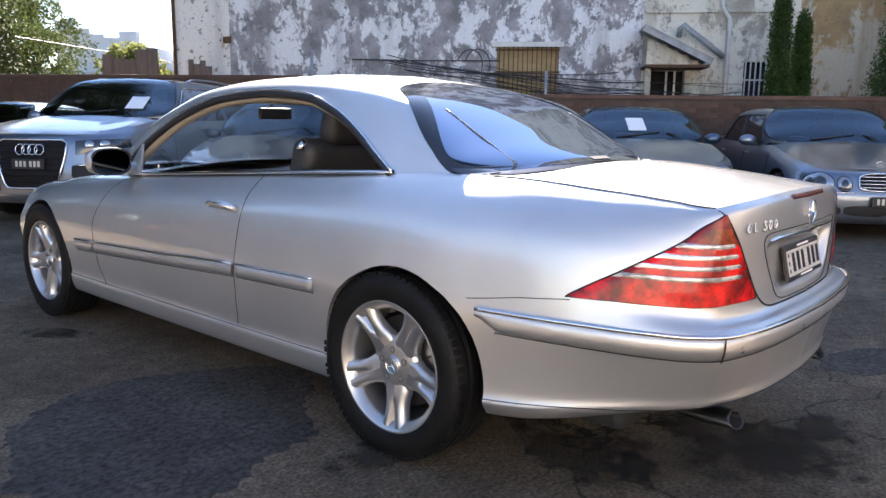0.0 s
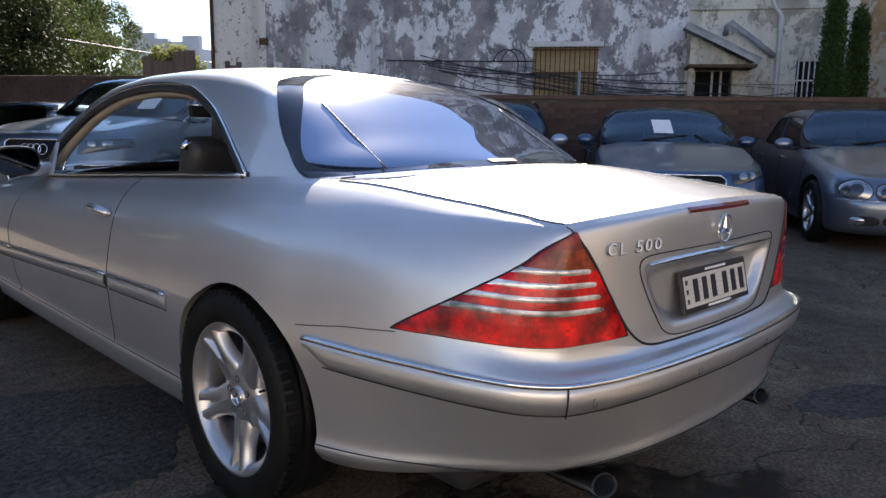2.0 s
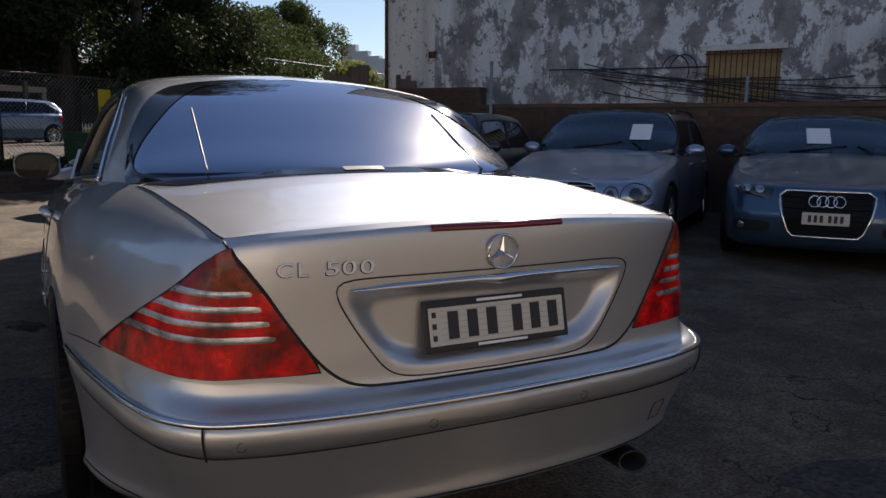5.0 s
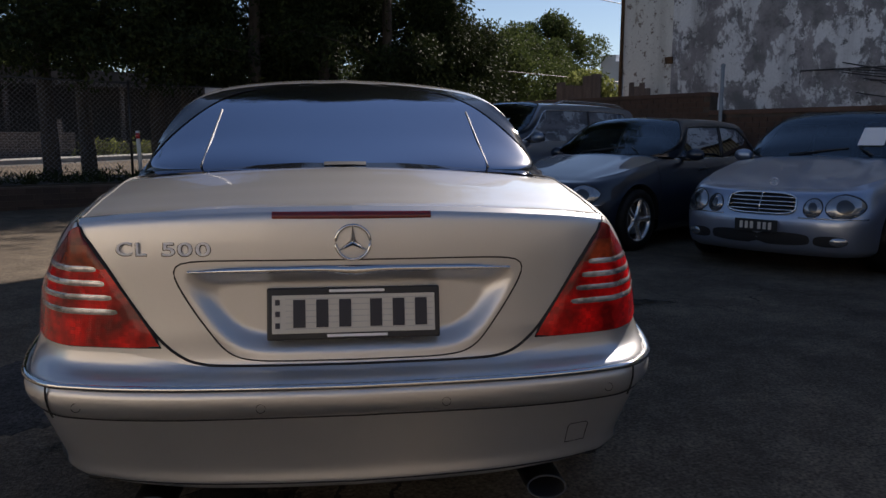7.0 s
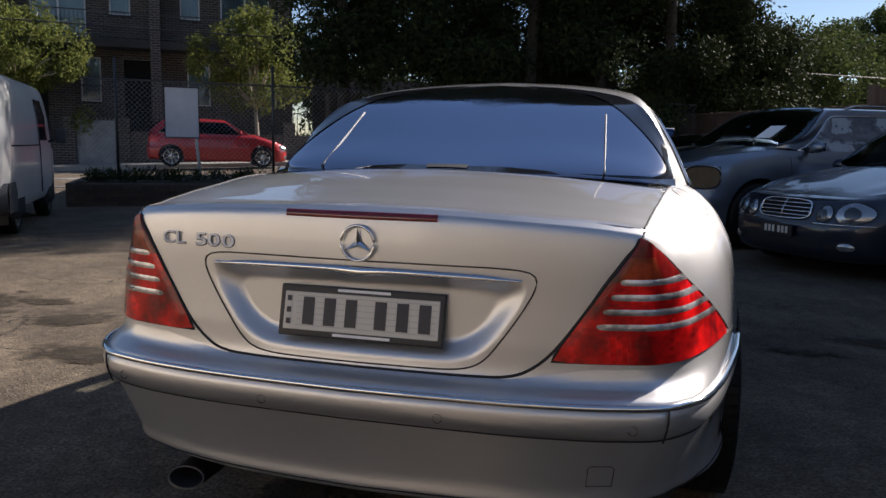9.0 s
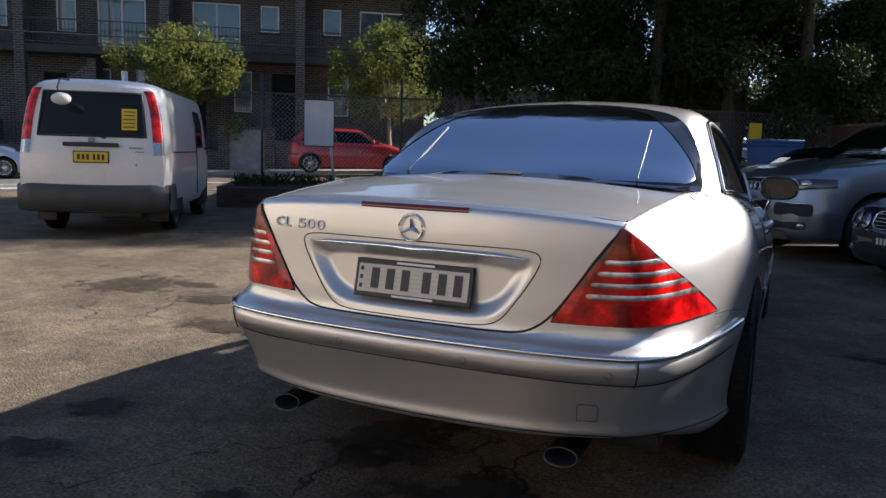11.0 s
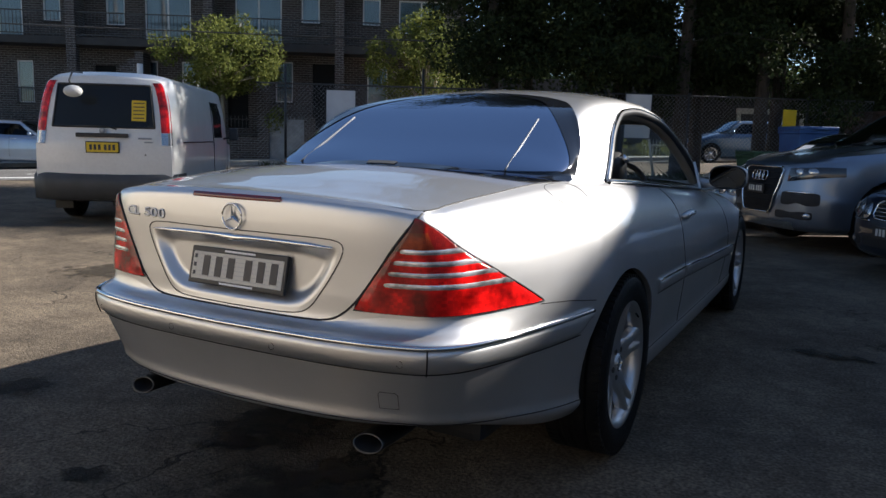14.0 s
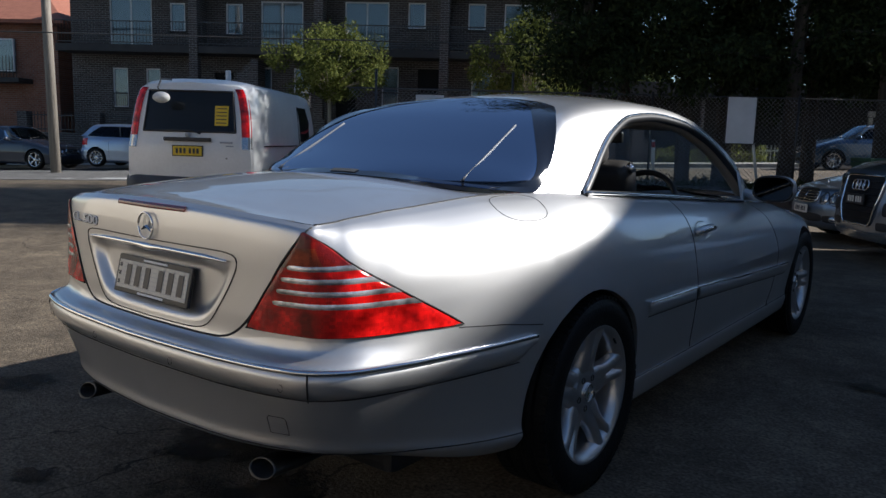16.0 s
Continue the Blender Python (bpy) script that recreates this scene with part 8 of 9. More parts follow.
def leaf_cloud(name, clumps, per, size, mat, parent, seed, aspect=2.2, droop=0.3, flat=1.0):
    """Many small leaves round clump centres (x, y, z, radius), in one mesh."""
    rng = np.random.default_rng(seed)
    c = np.repeat(np.asarray([k[:3] for k in clumps], float), per, 0)
    r = np.repeat(np.asarray([k[3] for k in clumps], float), per)
    n = len(c)
    d = rng.normal(size=(n, 3))
    d /= np.linalg.norm(d, axis=1)[:, None]
    p = c + d * (r * rng.uniform(0.35, 1.0, n) ** 0.6)[:, None] * (1, 1, flat)
    a = rng.normal(size=(n, 3)) + d * 0.6
    a[:, 2] -= droop
    a /= np.linalg.norm(a, axis=1)[:, None]
    b = np.cross(a, rng.normal(size=(n, 3)))
    b /= np.linalg.norm(b, axis=1)[:, None] + 1e-9
    s = size * rng.uniform(0.6, 1.4, n)[:, None]
    v = np.stack([p, p + a * s * 0.5 + b * s / aspect * 0.5, p + a * s, p + a * s * 0.5 - b * s / aspect * 0.5], 1).reshape(-1, 3)
    me = bpy.data.meshes.new(name)
    me.vertices.add(len(v))
    me.vertices.foreach_set("co", v.ravel())
    me.loops.add(4 * n)
    me.loops.foreach_set("vertex_index", np.arange(4 * n))
    me.polygons.add(n)
    me.polygons.foreach_set("loop_start", np.arange(0, 4 * n, 4))
    me.update(calc_edges=True)
    me.validate()
    me.materials.append(mat)
    ob = new(name, me)
    if parent:
        ob.parent = parent
    return ob


def big_tree(u, n, h, spread, seed, low=2.0, label="tall dark conifer with drooping foliage at the street fence"):
    rnd = random.Random(seed)
    t = empty("tree", yard_pose(u, n, 0.40))
    tagged(t, label, "tree", "dark trees along the fence")
    lean = (rnd.uniform(-0.3, 0.3), rnd.uniform(-0.2, 0.2))
    trunk = [(lean[0] * k + 0.04 * math.sin(5 * k + seed), lean[1] * k, -0.1 + h * 0.92 * k) for k in np.linspace(0, 1, 12)]
    tube("trunk", trunk, [0.135 * (1 - 0.85 * k) + 0.02 for k in np.linspace(0, 1, 12)], BARK, t, 10)
    paths, clumps = [], []
    for k in range(34 if h < 10 else 62):
        f = rnd.uniform(0.0, 1) ** 0.8
        z = low + (h - low) * f
        a = rnd.uniform(0, 6.283)
        reach = spread * (1 - 0.62 * f) * rnd.uniform(0.55, 1.1)
        # unseen upper limbs are stretched out over the yard to shade the van
        if z > 5.8:
            reach = spread * (2.9 - 1.5 * f) * rnd.uniform(0.6, 1.1)
            if rnd.random() < 0.6:
                a = rnd.uniform(3.5, 5.9)
        base = np.array([lean[0] * z / h, lean[1] * z / h, z - 0.25])
        tip = base + np.array([math.cos(a) * reach, math.sin(a) * reach * 0.9, rnd.uniform(-0.1, 0.5)])
        mid = 0.5 * (base + tip) + np.array([0, 0, 0.18])
        if k < 22:
            paths.append((np.array([base, mid, tip]), [0.05, 0.03, 0.012]))
        for q in (0.35, 0.6, 0.8, 1.0):
            p = base + (tip - base) * q
            clumps.append((*(p + np.array([rnd.uniform(-0.2, 0.2), rnd.uniform(-0.2, 0.2), rnd.uniform(-0.25, 0.15)])), rnd.uniform(0.30, 0.62) * (1.35 if z > 5.8 else 1)))
    for pts, rad in paths:
        tube("limb", pts, rad, BARK, t, 6)
    leaf_cloud("crown", clumps, 320, 0.10, CONIFER, t, seed, 2.4, 0.5)
    return t


for k, (u, n, h, s, low) in enumerate(((2.05, 12.55, 8.5, 1.75, 2.0), (4.05, 12.6, 9.0, 1.8, 2.2), (6.05, 12.5, 12.0, 1.8, 2.1), (7.9, 12.6, 12.5, 1.7, 2.2), (9.6, 12.6, 12.5, 1.8, 1.7), (11.4, 12.8, 4.7, 1.4, 1.3), (12.9, 13.4, 3.9, 1.3, 0.9), (3.0, 13.6, 9.0, 1.6, 2.6), (5.1, 13.7, 8.5, 1.6, 2.6), (7.0, 13.8, 10.5, 1.6, 2.4), (8.8, 13.8, 12.0, 1.6, 2.2), (10.1, 14.0, 11.5, 1.4, 1.8))):
    big_tree(u, n, h, s, 40 + k, low)


def round_tree(name, pos, h, crown_z, rx, rz, mat, bark, seed, label, leaves=70, size=0.12, count=60, group="", trunk_r=0.09):
    rnd = random.Random(seed)
    t = empty(name, pos)
    tagged(t, label, "tree", group)
    fork = crown_z - rz * 0.9
    tube("trunk", [(0, 0, -0.1), (0.04, 0.02, fork * 0.5), (0.0, 0.05, fork)], [trunk_r, trunk_r * 0.8, trunk_r * 0.7], bark, t, 9)
    paths, clumps = [], []
    for k in range(count):
        a, f = rnd.uniform(0, 6.283), rnd.uniform(-0.9, 1)
        rr = rx * math.sqrt(max(1 - f * f, 0.05)) * rnd.uniform(0.25, 1.12)
        p = np.array([math.cos(a) * rr, math.sin(a) * rr, crown_z + rz * f * rnd.uniform(0.8, 1.05)])
        clumps.append((*p, rnd.uniform(0.11, 0.25) * rx))
        if k < 16:
            paths.append((np.array([(0, 0.05, fork - 0.05), 0.5 * p + np.array((0, 0, 0.5 * fork + 0.1)), p]), [trunk_r * 0.5, trunk_r * 0.3, 0.01]))
    for pts, rad in paths:
        tube("limb", pts, rad, bark, t, 6)
    leaf_cloud("crown", clumps, leaves, size, mat, t, seed, 2.0, 0.2)
    return t


round_tree("street_tree", yard_pose(1.30, 24.3, 0.30), 5.0, 3.55, 1.95, 1.65, STREET_LEAF, PALE_BARK, 61, "young yellow-green street tree on the footpath", 170, 0.11, 85, "street trees")
round_tree("street_tree", yard_pose(-5.95, 24.3, 0.08), 4.8, 3.70, 1.95, 1.25, STREET_LEAF, PALE_BARK, 62, "young yellow-green street tree on the footpath", 170, 0.11, 85, "street trees")
round_tree("tree", yard_pose(19.5, 19.5, 0.4), 6, 3.1, 3.4, 1.9, FAR_LEAF, BARK, 63, "broad green tree behind the yard", 330, 0.13, 90)
round_tree("tree", yard_pose(24.0, 21.0, 0.4), 6, 3.0, 3.2, 2.1, FAR_LEAF, BARK, 64, "broad green tree behind the yard", 330, 0.13, 90)
round_tree("tree", yard_pose(36.5, 31.0, 0.4), 9, 7.0, 3.4, 1.6, FAR_LEAF, BARK, 65, "tall umbrella-shaped tree beyond the roofs", 300, 0.17, 80, trunk_r=0.25)
round_tree("shrub_tree", yard_pose(13.0, 9.2, 0.1), 2.6, 1.85, 0.85, 0.75, SHRUB, BARK, 66, "pale yellow-green shrub behind the brick wall", 120, 0.10, 60)
round_tree("shrub_tree", yard_pose(14.0, 9.9, 0.1), 2.4, 1.8, 0.8, 0.7, SHRUB, BARK, 67, "pale yellow-green shrub behind the brick wall", 120, 0.10, 50)


def cypress(u, n, h, r, seed):
    t = empty("cypress", yard_pose(u, n))
    tagged(t, "slender dark green cypress behind the brick wall", "tree", "cypresses")
    tube("trunk", [(0, 0, -0.05), (0, 0, h * 0.8)], [0.06, 0.02], BARK, t, 8)
    rnd = random.Random(seed)
    clumps = []
    for k in range(230):
        f = rnd.random()
        z = 0.3 + (h - 0.3) * f
        rr = r * min(1, f * 6 + 0.4) * (1 - f) ** 0.85 * rnd.uniform(0.3, 1.0)
        a = rnd.uniform(0, 6.283)
        clumps.append((rr * math.cos(a), rr * math.sin(a), z, 0.13))
    leaf_cloud("crown", clumps, 90, 0.06, CYPRESS, t, seed, 3.0, -0.9, 2.4)
    return t


cypress(10.9, -4.08, 3.45, 0.36, 71)
cypress(11.3, -4.58, 2.95, 0.22, 72)
cypress(10.8, -5.95, 4.2, 0.6, 73)
cypress(11.2, -7.0, 4.6, 0.6, 74)

# weeds and low plants in the bed, as one growth
rng = random.Random(9)
low_clumps = []
for k in range(320):
    u, n = rng.uniform(-2.6, 12), rng.uniform(11.05, 12.4)
    p = yard(u, n, 0.42)
    low_clumps.append((p.x, p.y, p.z + rng.uniform(0, 0.07), rng.uniform(0.06, 0.16)))
weeds = leaf_cloud("weeds", low_clumps, 45, 0.09, CONIFER, None, 10, 4.0, -0.8)
tagged(weeds, "low dark green weeds covering the garden bed", "weeds", kind="stuff")
hedge = []
for k in range(120):
    u = rng.uniform(5.8, 20)
    p = yard(u, 25.2, 0.35)
    hedge.append((p.x, p.y, p.z + rng.uniform(0.1, 0.8), 0.25))
hedge_ob = leaf_cloud("hedge", hedge, 60, 0.10, SHRUB, None, 11, 3.0, -0.6)
tagged(hedge_ob, "pale sunlit hedge along the far footpath", "hedge", kind="stuff")
back = []
for k in range(260):
    u, n = rng.uniform(3.5, 34), rng.uniform(36, 42)
    p = yard(u, n, rng.uniform(0.8, 6.5))
    back.append((p.x, p.y, p.z, rng.uniform(0.7, 1.5)))
woods = leaf_cloud("far_trees", back, 110, 0.34, FAR_LEAF, None, 12, 2.0, 0.2)
tagged(woods, "dark band of trees beyond the houses", "trees", kind="stuff")
# pot plant by the flats
pp = leaf_cloud("pot_plant", [(*yard(-4.3, 25.4, 1.6), 0.35), (*yard(-4.2, 25.4, 1.9), 0.3)], 160, 0.14, SHRUB, None, 13, 3.0, -0.4)
tagged(pp, "bushy pale green plant growing over the garden wall", "plant", kind="stuff")

# ---- far white building by the corner ----
FAR_WHITE = varied(node_material("far_white_wall", (0.62, 0.64, 0.68), 0.9), [(0.3, (0.52, 0.54, 0.58)), (0.7, (0.68, 0.70, 0.73))], 0.5)
fb = empty("white_building", yard_pose(0, 0))
tagged(fb, "distant white building with stepped parapets", "building")
part("wall", slab([(40, 52, 24.2, 29.4, 0, 5.5)]), FAR_WHITE, fb)
for n0, n1, top in ((24.2, 25.3, 6.25), (25.3, 26.3, 5.9), (26.3, 27.2, 6.1), (27.2, 28.2, 6.45), (28.2, 29.4, 6.9)):
    part("parapet", slab([(40, 40.4, n0, n1, 5.5, top)]), FAR_WHITE, fb)
part("roof", slab([(34, 39.9, 25.5, 31.0, 3.55, 3.7)]), TIN, fb)
part("lower_wall", slab([(34.2, 39.9, 25.7, 30.8, 0, 3.55)]), FAR_WHITE, fb)
lh = empty("low_house", yard_pose(0, 0))
tagged(lh, "distant low house with a grey hipped roof", "house")
part("wall", slab([(44, 58, 17.2, 23.8, 0, 4.9)]), FAR_WHITE, lh)
v = [yard(u, n, z) for u, n, z in ((43.5, 16.6, 4.9), (43.5, 24.1, 4.9), (58.5, 24.1, 4.9), (58.5, 16.6, 4.9), (47.5, 20.4, 6.5), (54.5, 20.4, 6.5))]
link_mesh("roof", v, [(0, 4, 1), (1, 4, 5, 2), (2, 5, 3), (3, 5, 4, 0), (0, 1, 2, 3)], TIN, lh, False)

# ---- the white van ----
YELLOW = node_material("yellow_plate", (0.70, 0.48, 0.02), 0.5)
VAN_GLASS = glass_material("van_glass", (0.16, 0.17, 0.18), 1.35, (0.5, 0.55, 0.62))


def van():
    """y is forward; the tail stands at y = 0."""
    v = empty("van", yard_pose(-3.60, 6.42, 0.0, 1.0))
    tagged(v, "white delivery van with grey bumper seen from behind", "van")
    W, H, L = 0.83, 1.86, 4.15

    def ring(y):
        """Half section from sill to the roof's middle."""
        tail = smooth01(1 - y / 0.35)
        nose = smooth01((y - (L - 0.9)) / 0.9)
        w = W - 0.03 * tail - 0.09 * nose
        h = H - 0.06 * tail - 0.75 * nose**1.3
        g = 0.30
        pts = [(w - 0.05, g), (w - 0.01, g + 0.10), (w, 0.62), (w - 0.005, 0.95), (w - 0.04, g + (h - g) * 0.72), (w - 0.10, h - 0.13), (w - 0.16, h - 0.045), (w - 0.30, h - 0.008), (0.3, h + 0.012), (0, h + 0.016)]
        return np.array(pts)

    ys = np.r_[0.0, 0.06, 0.15, 0.3, np.linspace(0.5, L - 1.0, 10), np.linspace(L - 0.8, L, 8)]
    rows = []
    for y in ys:
        r = ring(y)
        tail_y = [y + (0.16 * max(0, (z - 0.95) / 0.9) if y < 0.5 else 0) * (1 - min(y / 0.5, 1)) for _, z in r]
        fine_t = np.linspace(0, len(r) - 1, 40)
        xz = spline(range(len(r)), r, fine_t)
        ty = np.interp(fine_t, range(len(r)), tail_y)
        rows.append([(x, yy, z) for (x, z), yy in zip(xz, ty)])
    R = np.asarray(rows)
    full = np.concatenate([R * (-1, 1, 1), R[:, ::-1][:, 1:]], 1)
    grid("body", full, WHITE_PAINT, v, True)
    # tail: a gently bowed hatch filling the end
    first = R[0]
    hatch = []
    for p in first:
        hatch.append([(p[0] * k, p[1] - 0.05 * (1 - k * k), p[2]) for k in np.linspace(-1, 1, 21)])
    grid("tailgate", hatch, WHITE_PAINT, v, False)

    def tail(x, z, out=0.0):
        y = np.interp(z, first[:, 2], first[:, 1])
        w = np.interp(z, first[:, 2], first[:, 0])
        return np.array([x, y - 0.05 * (1 - min(abs(x) / w, 1) ** 2) - out, z])

    rows = [[tail(x * (0.60 - 0.10 * (z - 1.18) / 0.5 * 0.55), z, 0.006) for x in np.linspace(-1, 1, 15)] for z in np.linspace(1.19, 1.70, 8)]
    grid("rear_window", rows, VAN_GLASS, v, False)
    edge = np.array([r[0] for r in rows] + list(rows[-1]) + [r[-1] for r in rows[::-1]] + list(rows[0][::-1]))
    tube("window_seal", edge, 0.014, BLACK_PLASTIC, v, 5, True)
    inner = empty("van_inside", None, v)
    part("load_bay", boxes([((0, 2.0, 0.5), (1.4, 3.4, 0.1))]), GAP, inner)
    grid("yellow_notice", [[tail(x, z, 0.010) for x in (0.33, 0.42, 0.50)] for z in (1.27, 1.38, 1.52)], YELLOW, v, False, label="yellow notice sheet in the back window")
    for k in range(5):
        grid("notice_bar", [[tail(x, z, 0.012) for x in (0.35, 0.42, 0.48)] for z in (1.30 + 0.045 * k, 1.312 + 0.045 * k)], PLATE_TEXT, v, False)
    part("tailgate_handle", boxes([((0.0, -0.055, 1.09), (0.62, 0.03, 0.05))], 0.012), BLACK_PLASTIC, v)
    tube("wiper", [tail(-0.45, 1.195, 0.02), tail(0.05, 1.20, 0.025), tail(0.16, 1.165, 0.02)], 0.010, BLACK_PLASTIC, v, 5)
    pl = empty("number_plate", None, v)
    part("plate", boxes([((0.0, -0.065, 0.945), (0.372, 0.01, 0.115))], 0.004), YELLOW, pl, "yellow number plate")
    part("plate_surround", boxes([((0.0, -0.058, 0.945), (0.40, 0.01, 0.14))], 0.004), BLACK_PLASTIC, pl)
    for k in range(6):
        part("plate_bar", boxes([((-0.135 + 0.05 * k + (0.02 if k > 2 else 0), -0.071, 0.945), (0.03, 0.003, 0.066))]), PLATE_TEXT, pl)
    part("badge_bar", boxes([((0.50, -0.045, 1.06), (0.16, 0.008, 0.022))]), TIN, v)
    part("badge_bar", boxes([((0.54, -0.045, 1.015), (0.10, 0.008, 0.016))]), TIN, v)
    lathe("maker_badge", [(-0.052, 0.0), (-0.052, 0.032), (-0.044, 0.036)], TIN, v, 14, "y", at=(0, 0, 1.145))
    lathe("lock", [(-0.052, 0.0), (-0.050, 0.012)], DARK_STEEL, v, 8, "y", at=(0.50, 0, 0.86))
    for sg in (1, -1):
        lamp = empty("tail_lamp", None, v)
        rows = []
        for z in np.linspace(0.98, 1.74, 16):
            w = np.interp(z, first[:, 2], first[:, 0])
            rows.append([tail(sg * (w - 0.105), z, 0.008), tail(sg * (w - 0.05), z, 0.014), tail(sg * (w - 0.008), z, 0.012) + (0.004 * sg, 0.01, 0), tail(sg * (w + 0.006), z, -0.06) + (0, 0, 0)])
        cut = [r for r, z in zip(rows, np.linspace(0.98, 1.74, 16)) if z > 1.10]
        clear = [r for r, z in zip(rows, np.linspace(0.98, 1.74, 16)) if z < 1.14]
        grid("red_lens", cut, RED_LENS, lamp, sg < 0)
        grid("clear_lens", clear, LENS, lamp, sg < 0)
        grid("reflector", [[tail(sg * x, z, 0.056) for x in (0.52, 0.60)] for z in (0.445, 0.485)], RED_LENS_DARK, v, sg < 0)
    rows = []
    for x in np.linspace(-W - 0.02, W + 0.02, 27):
        k = abs(x) / (W + 0.02)
        y = 0.14 * smooth01((k - 0.80) / 0.2)
        rows.append([(x, y - 0.00, 0.29), (x, y - 0.09, 0.31), (x, y - 0.115, 0.50), (x, y - 0.10, 0.60), (x, y - 0.02, 0.625)])
    grid("rear_bumper", rows, GREY_PLASTIC, v, True)
    for sg in (1, -1):
        rows = [[((W + 0.02) * sg, y, 0.30), ((W + 0.025) * sg, y, 0.50), ((W + 0.01) * sg, y, 0.625)] for y in np.linspace(0.12, 0.55, 6)]
        grid("bumper_wrap", rows, GREY_PLASTIC, v, sg > 0)
        part("mud_flap", boxes([((0.66 * sg, 0.42, 0.26), (0.22, 0.015, 0.22))], 0.004), BLACK_PLASTIC, v)
        # side windows of the cab
        rows = []
        for z in np.linspace(1.08, 1.62, 6):
            r = ring(2.9)
            w = np.interp(z, r[:, 1][:7], r[:, 0][:7])
            rows.append([((w + 0.008 - 0.03 * smooth01((y - 2.9) / 0.7)) * sg, y, z) for y in np.linspace(2.45, 3.35 - 0.5 * (z - 1.08), 8)])
        grid("cab_window", rows, VAN_GLASS, v, sg > 0)
        tube("door_joint", [((W + 0.004) * sg, 2.38, 0.40), ((W + 0.001) * sg, 2.38, 1.0), ((W - 0.06) * sg, 2.40, 1.62)], 0.006, GAP, v, 4)
        tube("slide_rail", [((W + 0.003) * sg, 0.5, 1.02), ((W + 0.003) * sg, 2.3, 1.02)], 0.008, GAP, v, 4)
        m = empty("door_mirror", None, v)
        part("mirror_shell", boxes([(((W + 0.16) * sg, 3.15, 1.14), (0.14, 0.09, 0.20))], 0.03, 3), GREY_PLASTIC, m, smooth=True)
        tube("mirror_arm", [((W - 0.02) * sg, 3.2, 1.06), ((W + 0.12) * sg, 3.17, 1.10)], 0.018, BLACK_PLASTIC, m)
    # reversing mirror on its bracket, and the roof aerial
    tube("mirror_bracket", [(-0.28, 0.16, 1.84), (-0.30, -0.10, 1.83), (-0.30, -0.20, 1.72), (-0.29, -0.19, 1.64)], 0.012, BLACK_PLASTIC, v, 6)
    bm = bmesh.new()
    bmesh.ops.create_uvsphere(bm, u_segments=16, v_segments=8, radius=1, matrix=pose(-0.27, -0.18, 1.60, 20, 0, 0) @ Matrix.Diagonal((0.11, 0.075, 0.07, 1)))
    part("reversing_mirror", bm, WHITE_TRIM, v, smooth=True)
    tube("roof_vent", [(0.10, 1.2, 1.85), (0.10, 1.2, 2.06)], 0.04, WHITE_TRIM, v, 8)
    part("underbody", boxes([((0, 2.0, 0.34), (1.3, 3.6, 0.16))], 0.02), GAP, v)
    part("axle", boxes([((0, 0.90, 0.28), (1.3, 0.10, 0.10)), ((0.25, 0.35, 0.27), (0.5, 0.3, 0.14))], 0.03), DARK_METAL, v)
    # windscreen
    rows = []
    for k in np.linspace(0, 1, 6):
        y = L - 0.72 + 0.50 * k
        r = ring(y)
        rows.append([(x * r[6, 0], y, r[9, 1] + 0.012 - 0.06 * x * x) for x in np.linspace(-1, 1, 9)])
    grid("windscreen", rows, VAN_GLASS, v, True)
    w0 = None
    for y in (0.90, 3.25):
        for sg in (1, -1):
            mm = pose(0.70 * sg, y, 0.305, 0, 0, 0 if sg > 0 else 180)
            for yy in (0,):
                if w0 is None:
                    w0 = road_wheel(v, 0.305, 0.185, 8, DARK_STEEL)
                    w0.matrix_basis = mm
                else:
                    copy_thing(w0, mm)
            part("wheel_well", boxes([((0.72 * sg, y, 0.42), (0.205, 0.72, 0.50))], 0.10, 3), GAP, v)
    return v


van()

# ---- cars in the street ----
HATCH = dict(L=4.20, W=0.88, H=1.46, wheelbase=2.65, nose=0.82, hood_z=0.74, cowl_z=0.99, belt_z=0.98, deck_z=0.98, screen=(1.10, 1.95), roof=(3.60, 4.12), wheel_r=0.31, wagon=True, group="cars in the street", plate=False)


def street(u, n, turn):
    return yard_pose(u, n, float(ground_z(u, n)) + 0.012, turn)


hatch_car("hatchback", "bright red five-door hatchback at the far kerb", street(2.05, 22.1, -90), paint=RED_PAINT, face="star", spokes=9, **HATCH)
hatch_car("hatchback", "silver hatchback parked at the far kerb", street(-9.6, 22.0, -90), paint=PALE_SILVER, face="star", spokes=11, **HATCH)
hatch_car("saloon_car", "black saloon parked at the far kerb", street(-14.15, 21.7, -98), paint=BLACK_PAINT, face="star", group="cars in the street", plate=False, **SALOON)

hatch_car("hatchback", "blue-grey hatchback parked in the street behind the fence", street(9.8, 22.0, 90), paint=BLUE_GREY, face="star", spokes=9, **HATCH)

# ---- bins ----
BIN_BLUE = varied(node_material("blue_bin", (0.03, 0.10, 0.28), 0.5), [(0.3, (0.025, 0.08, 0.24)), (0.7, (0.04, 0.12, 0.32))], 5)
BIN_GREEN = varied(node_material("green_bin", (0.02, 0.07, 0.035), 0.5), [(0.3, (0.015, 0.055, 0.03)), (0.7, (0.025, 0.085, 0.045))], 5)


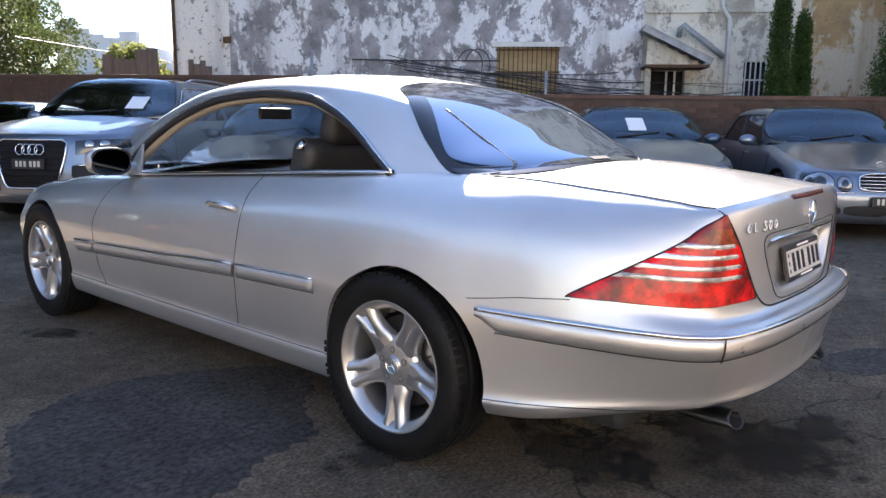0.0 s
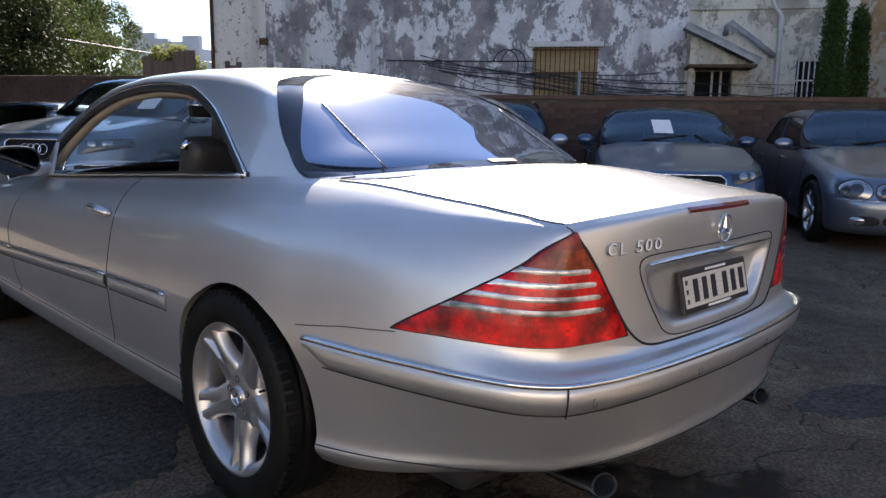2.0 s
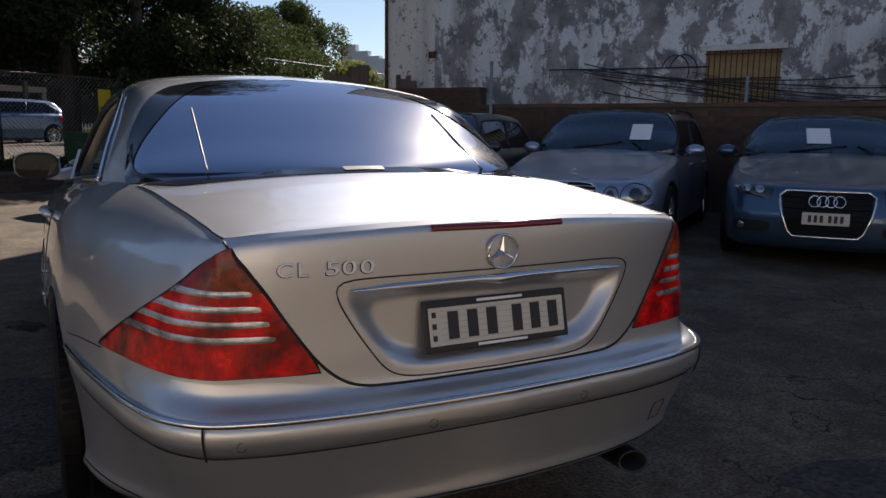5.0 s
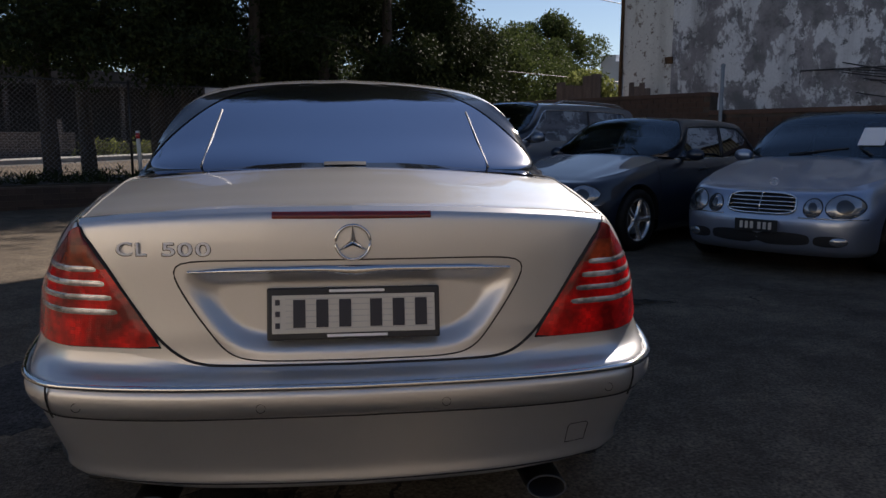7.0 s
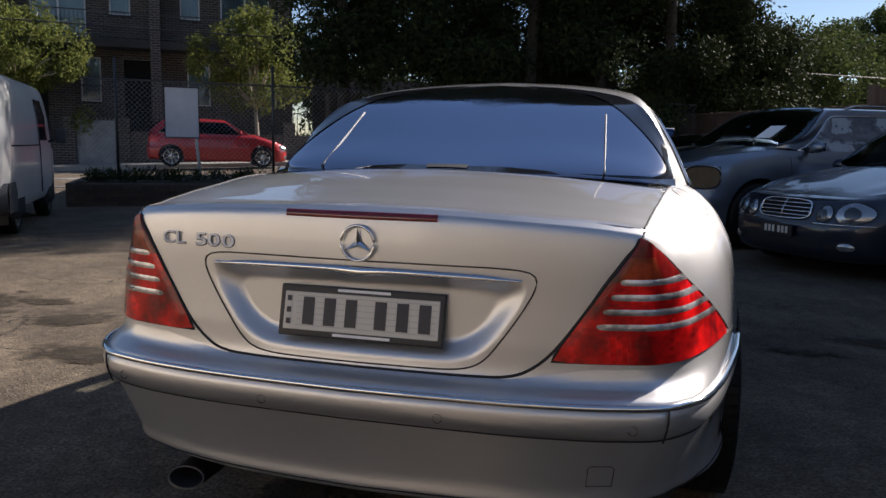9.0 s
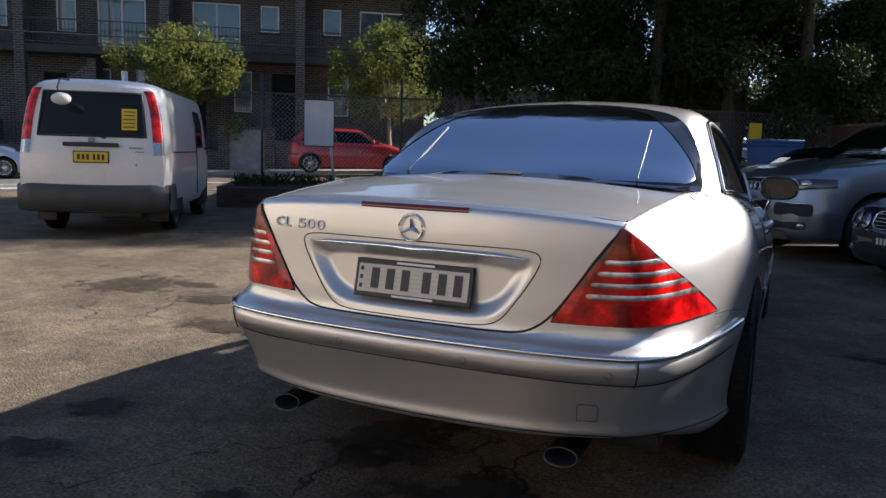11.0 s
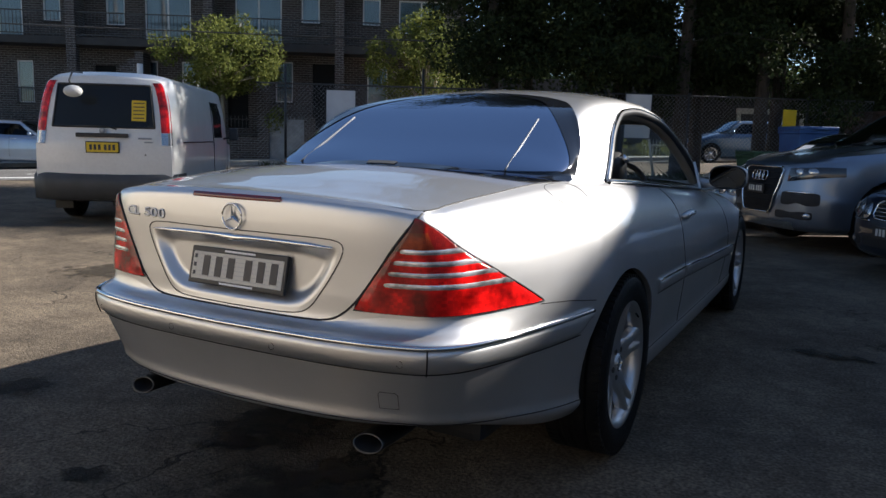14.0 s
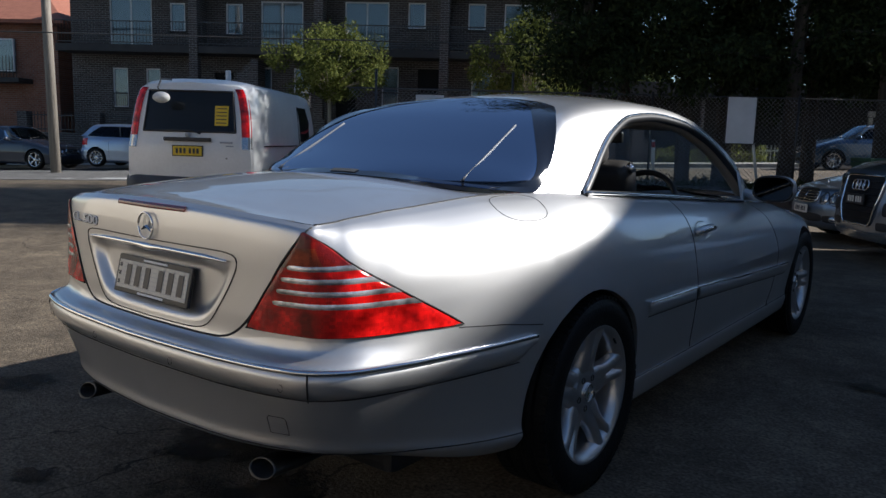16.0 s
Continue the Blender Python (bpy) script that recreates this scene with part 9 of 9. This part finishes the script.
def bin_(u, n, mat, w, d, h, label, turn=0):
    b = empty("rubbish_bin", yard_pose(u, n, float(ground_z(u, n)), turn))
    tagged(b, label, "bin", "bins by the fence")
    rows = []
    for z, k in ((0.12, 0.80), (0.15, 0.84), (h - 0.12, 0.98), (h - 0.10, 1.04), (h - 0.05, 1.04)):
        rows.append([(w / 2 * k * sx, d / 2 * k * sy, z) for sx, sy in ((-1, -1), (0, -1.02), (1, -1), (1, 1), (0, 1.02), (-1, 1))])
    grid("body", rows, mat, b, False, True, smooth=False)
    part("lid", boxes([((0, 0, h - 0.01), (w * 1.06, d * 1.08, 0.07))], 0.025, 3), mat, b, smooth=False)
    part("lid_handle", boxes([((0, -d * 0.56, h - 0.02), (w * 0.5, 0.04, 0.03))], 0.008), mat, b)
    for sx in (-1, 1):
        lathe("wheel", [(-0.03, 0.0), (-0.03, 0.10), (0.03, 0.10), (0.03, 0.0)], RUBBER, b, 16, "x", at=(sx * w * 0.40, d * 0.36, 0.10))
    return b


bin_(6.95, 10.75, BIN_GREEN, 0.58, 0.7, 1.0, "dark green wheeled bin beside the blue one")
bin_(7.83, 10.7, BIN_BLUE, 0.72, 0.75, 1.48, "large blue wheeled rubbish bin by the fence")
ySign = empty("yellow_sign", yard_pose(7.98, 11.66, 0.40))
tagged(ySign, "small yellow sign on a stake among the trees", "sign")
part("panel", boxes([((0, 0, 1.25), (0.28, 0.015, 0.55))], 0.004), YELLOW, ySign)
tube("stake", [(0, 0.02, 0), (0, 0.02, 1.5)], 0.02, TIN, ySign, 6)

# ---- unseen plain walls added to close the yard and bounce warm light ----
RENDER_CREAM = varied(node_material("cream_render", (0.52, 0.47, 0.39), 0.9), [(0.3, (0.46, 0.41, 0.33)), (0.7, (0.58, 0.52, 0.43))], 0.6, second=(8, 0.08), bump=0.2)
closing = at_yard(part("wall_south", slab([(-14.0, 12.6, -14.3, -14.0, 0, 5.2)]), RENDER_CREAM))
tagged(closing, "unseen plain cream rendered wall added to bounce warm light", "wall", kind="structure")
closing = at_yard(part("wall_west", slab([(-14.3, -14.0, -14.3, 5.0, 0, 5.2)]), RENDER_CREAM))
tagged(closing, "unseen plain cream rendered wall added to bounce warm light", "wall", kind="structure")
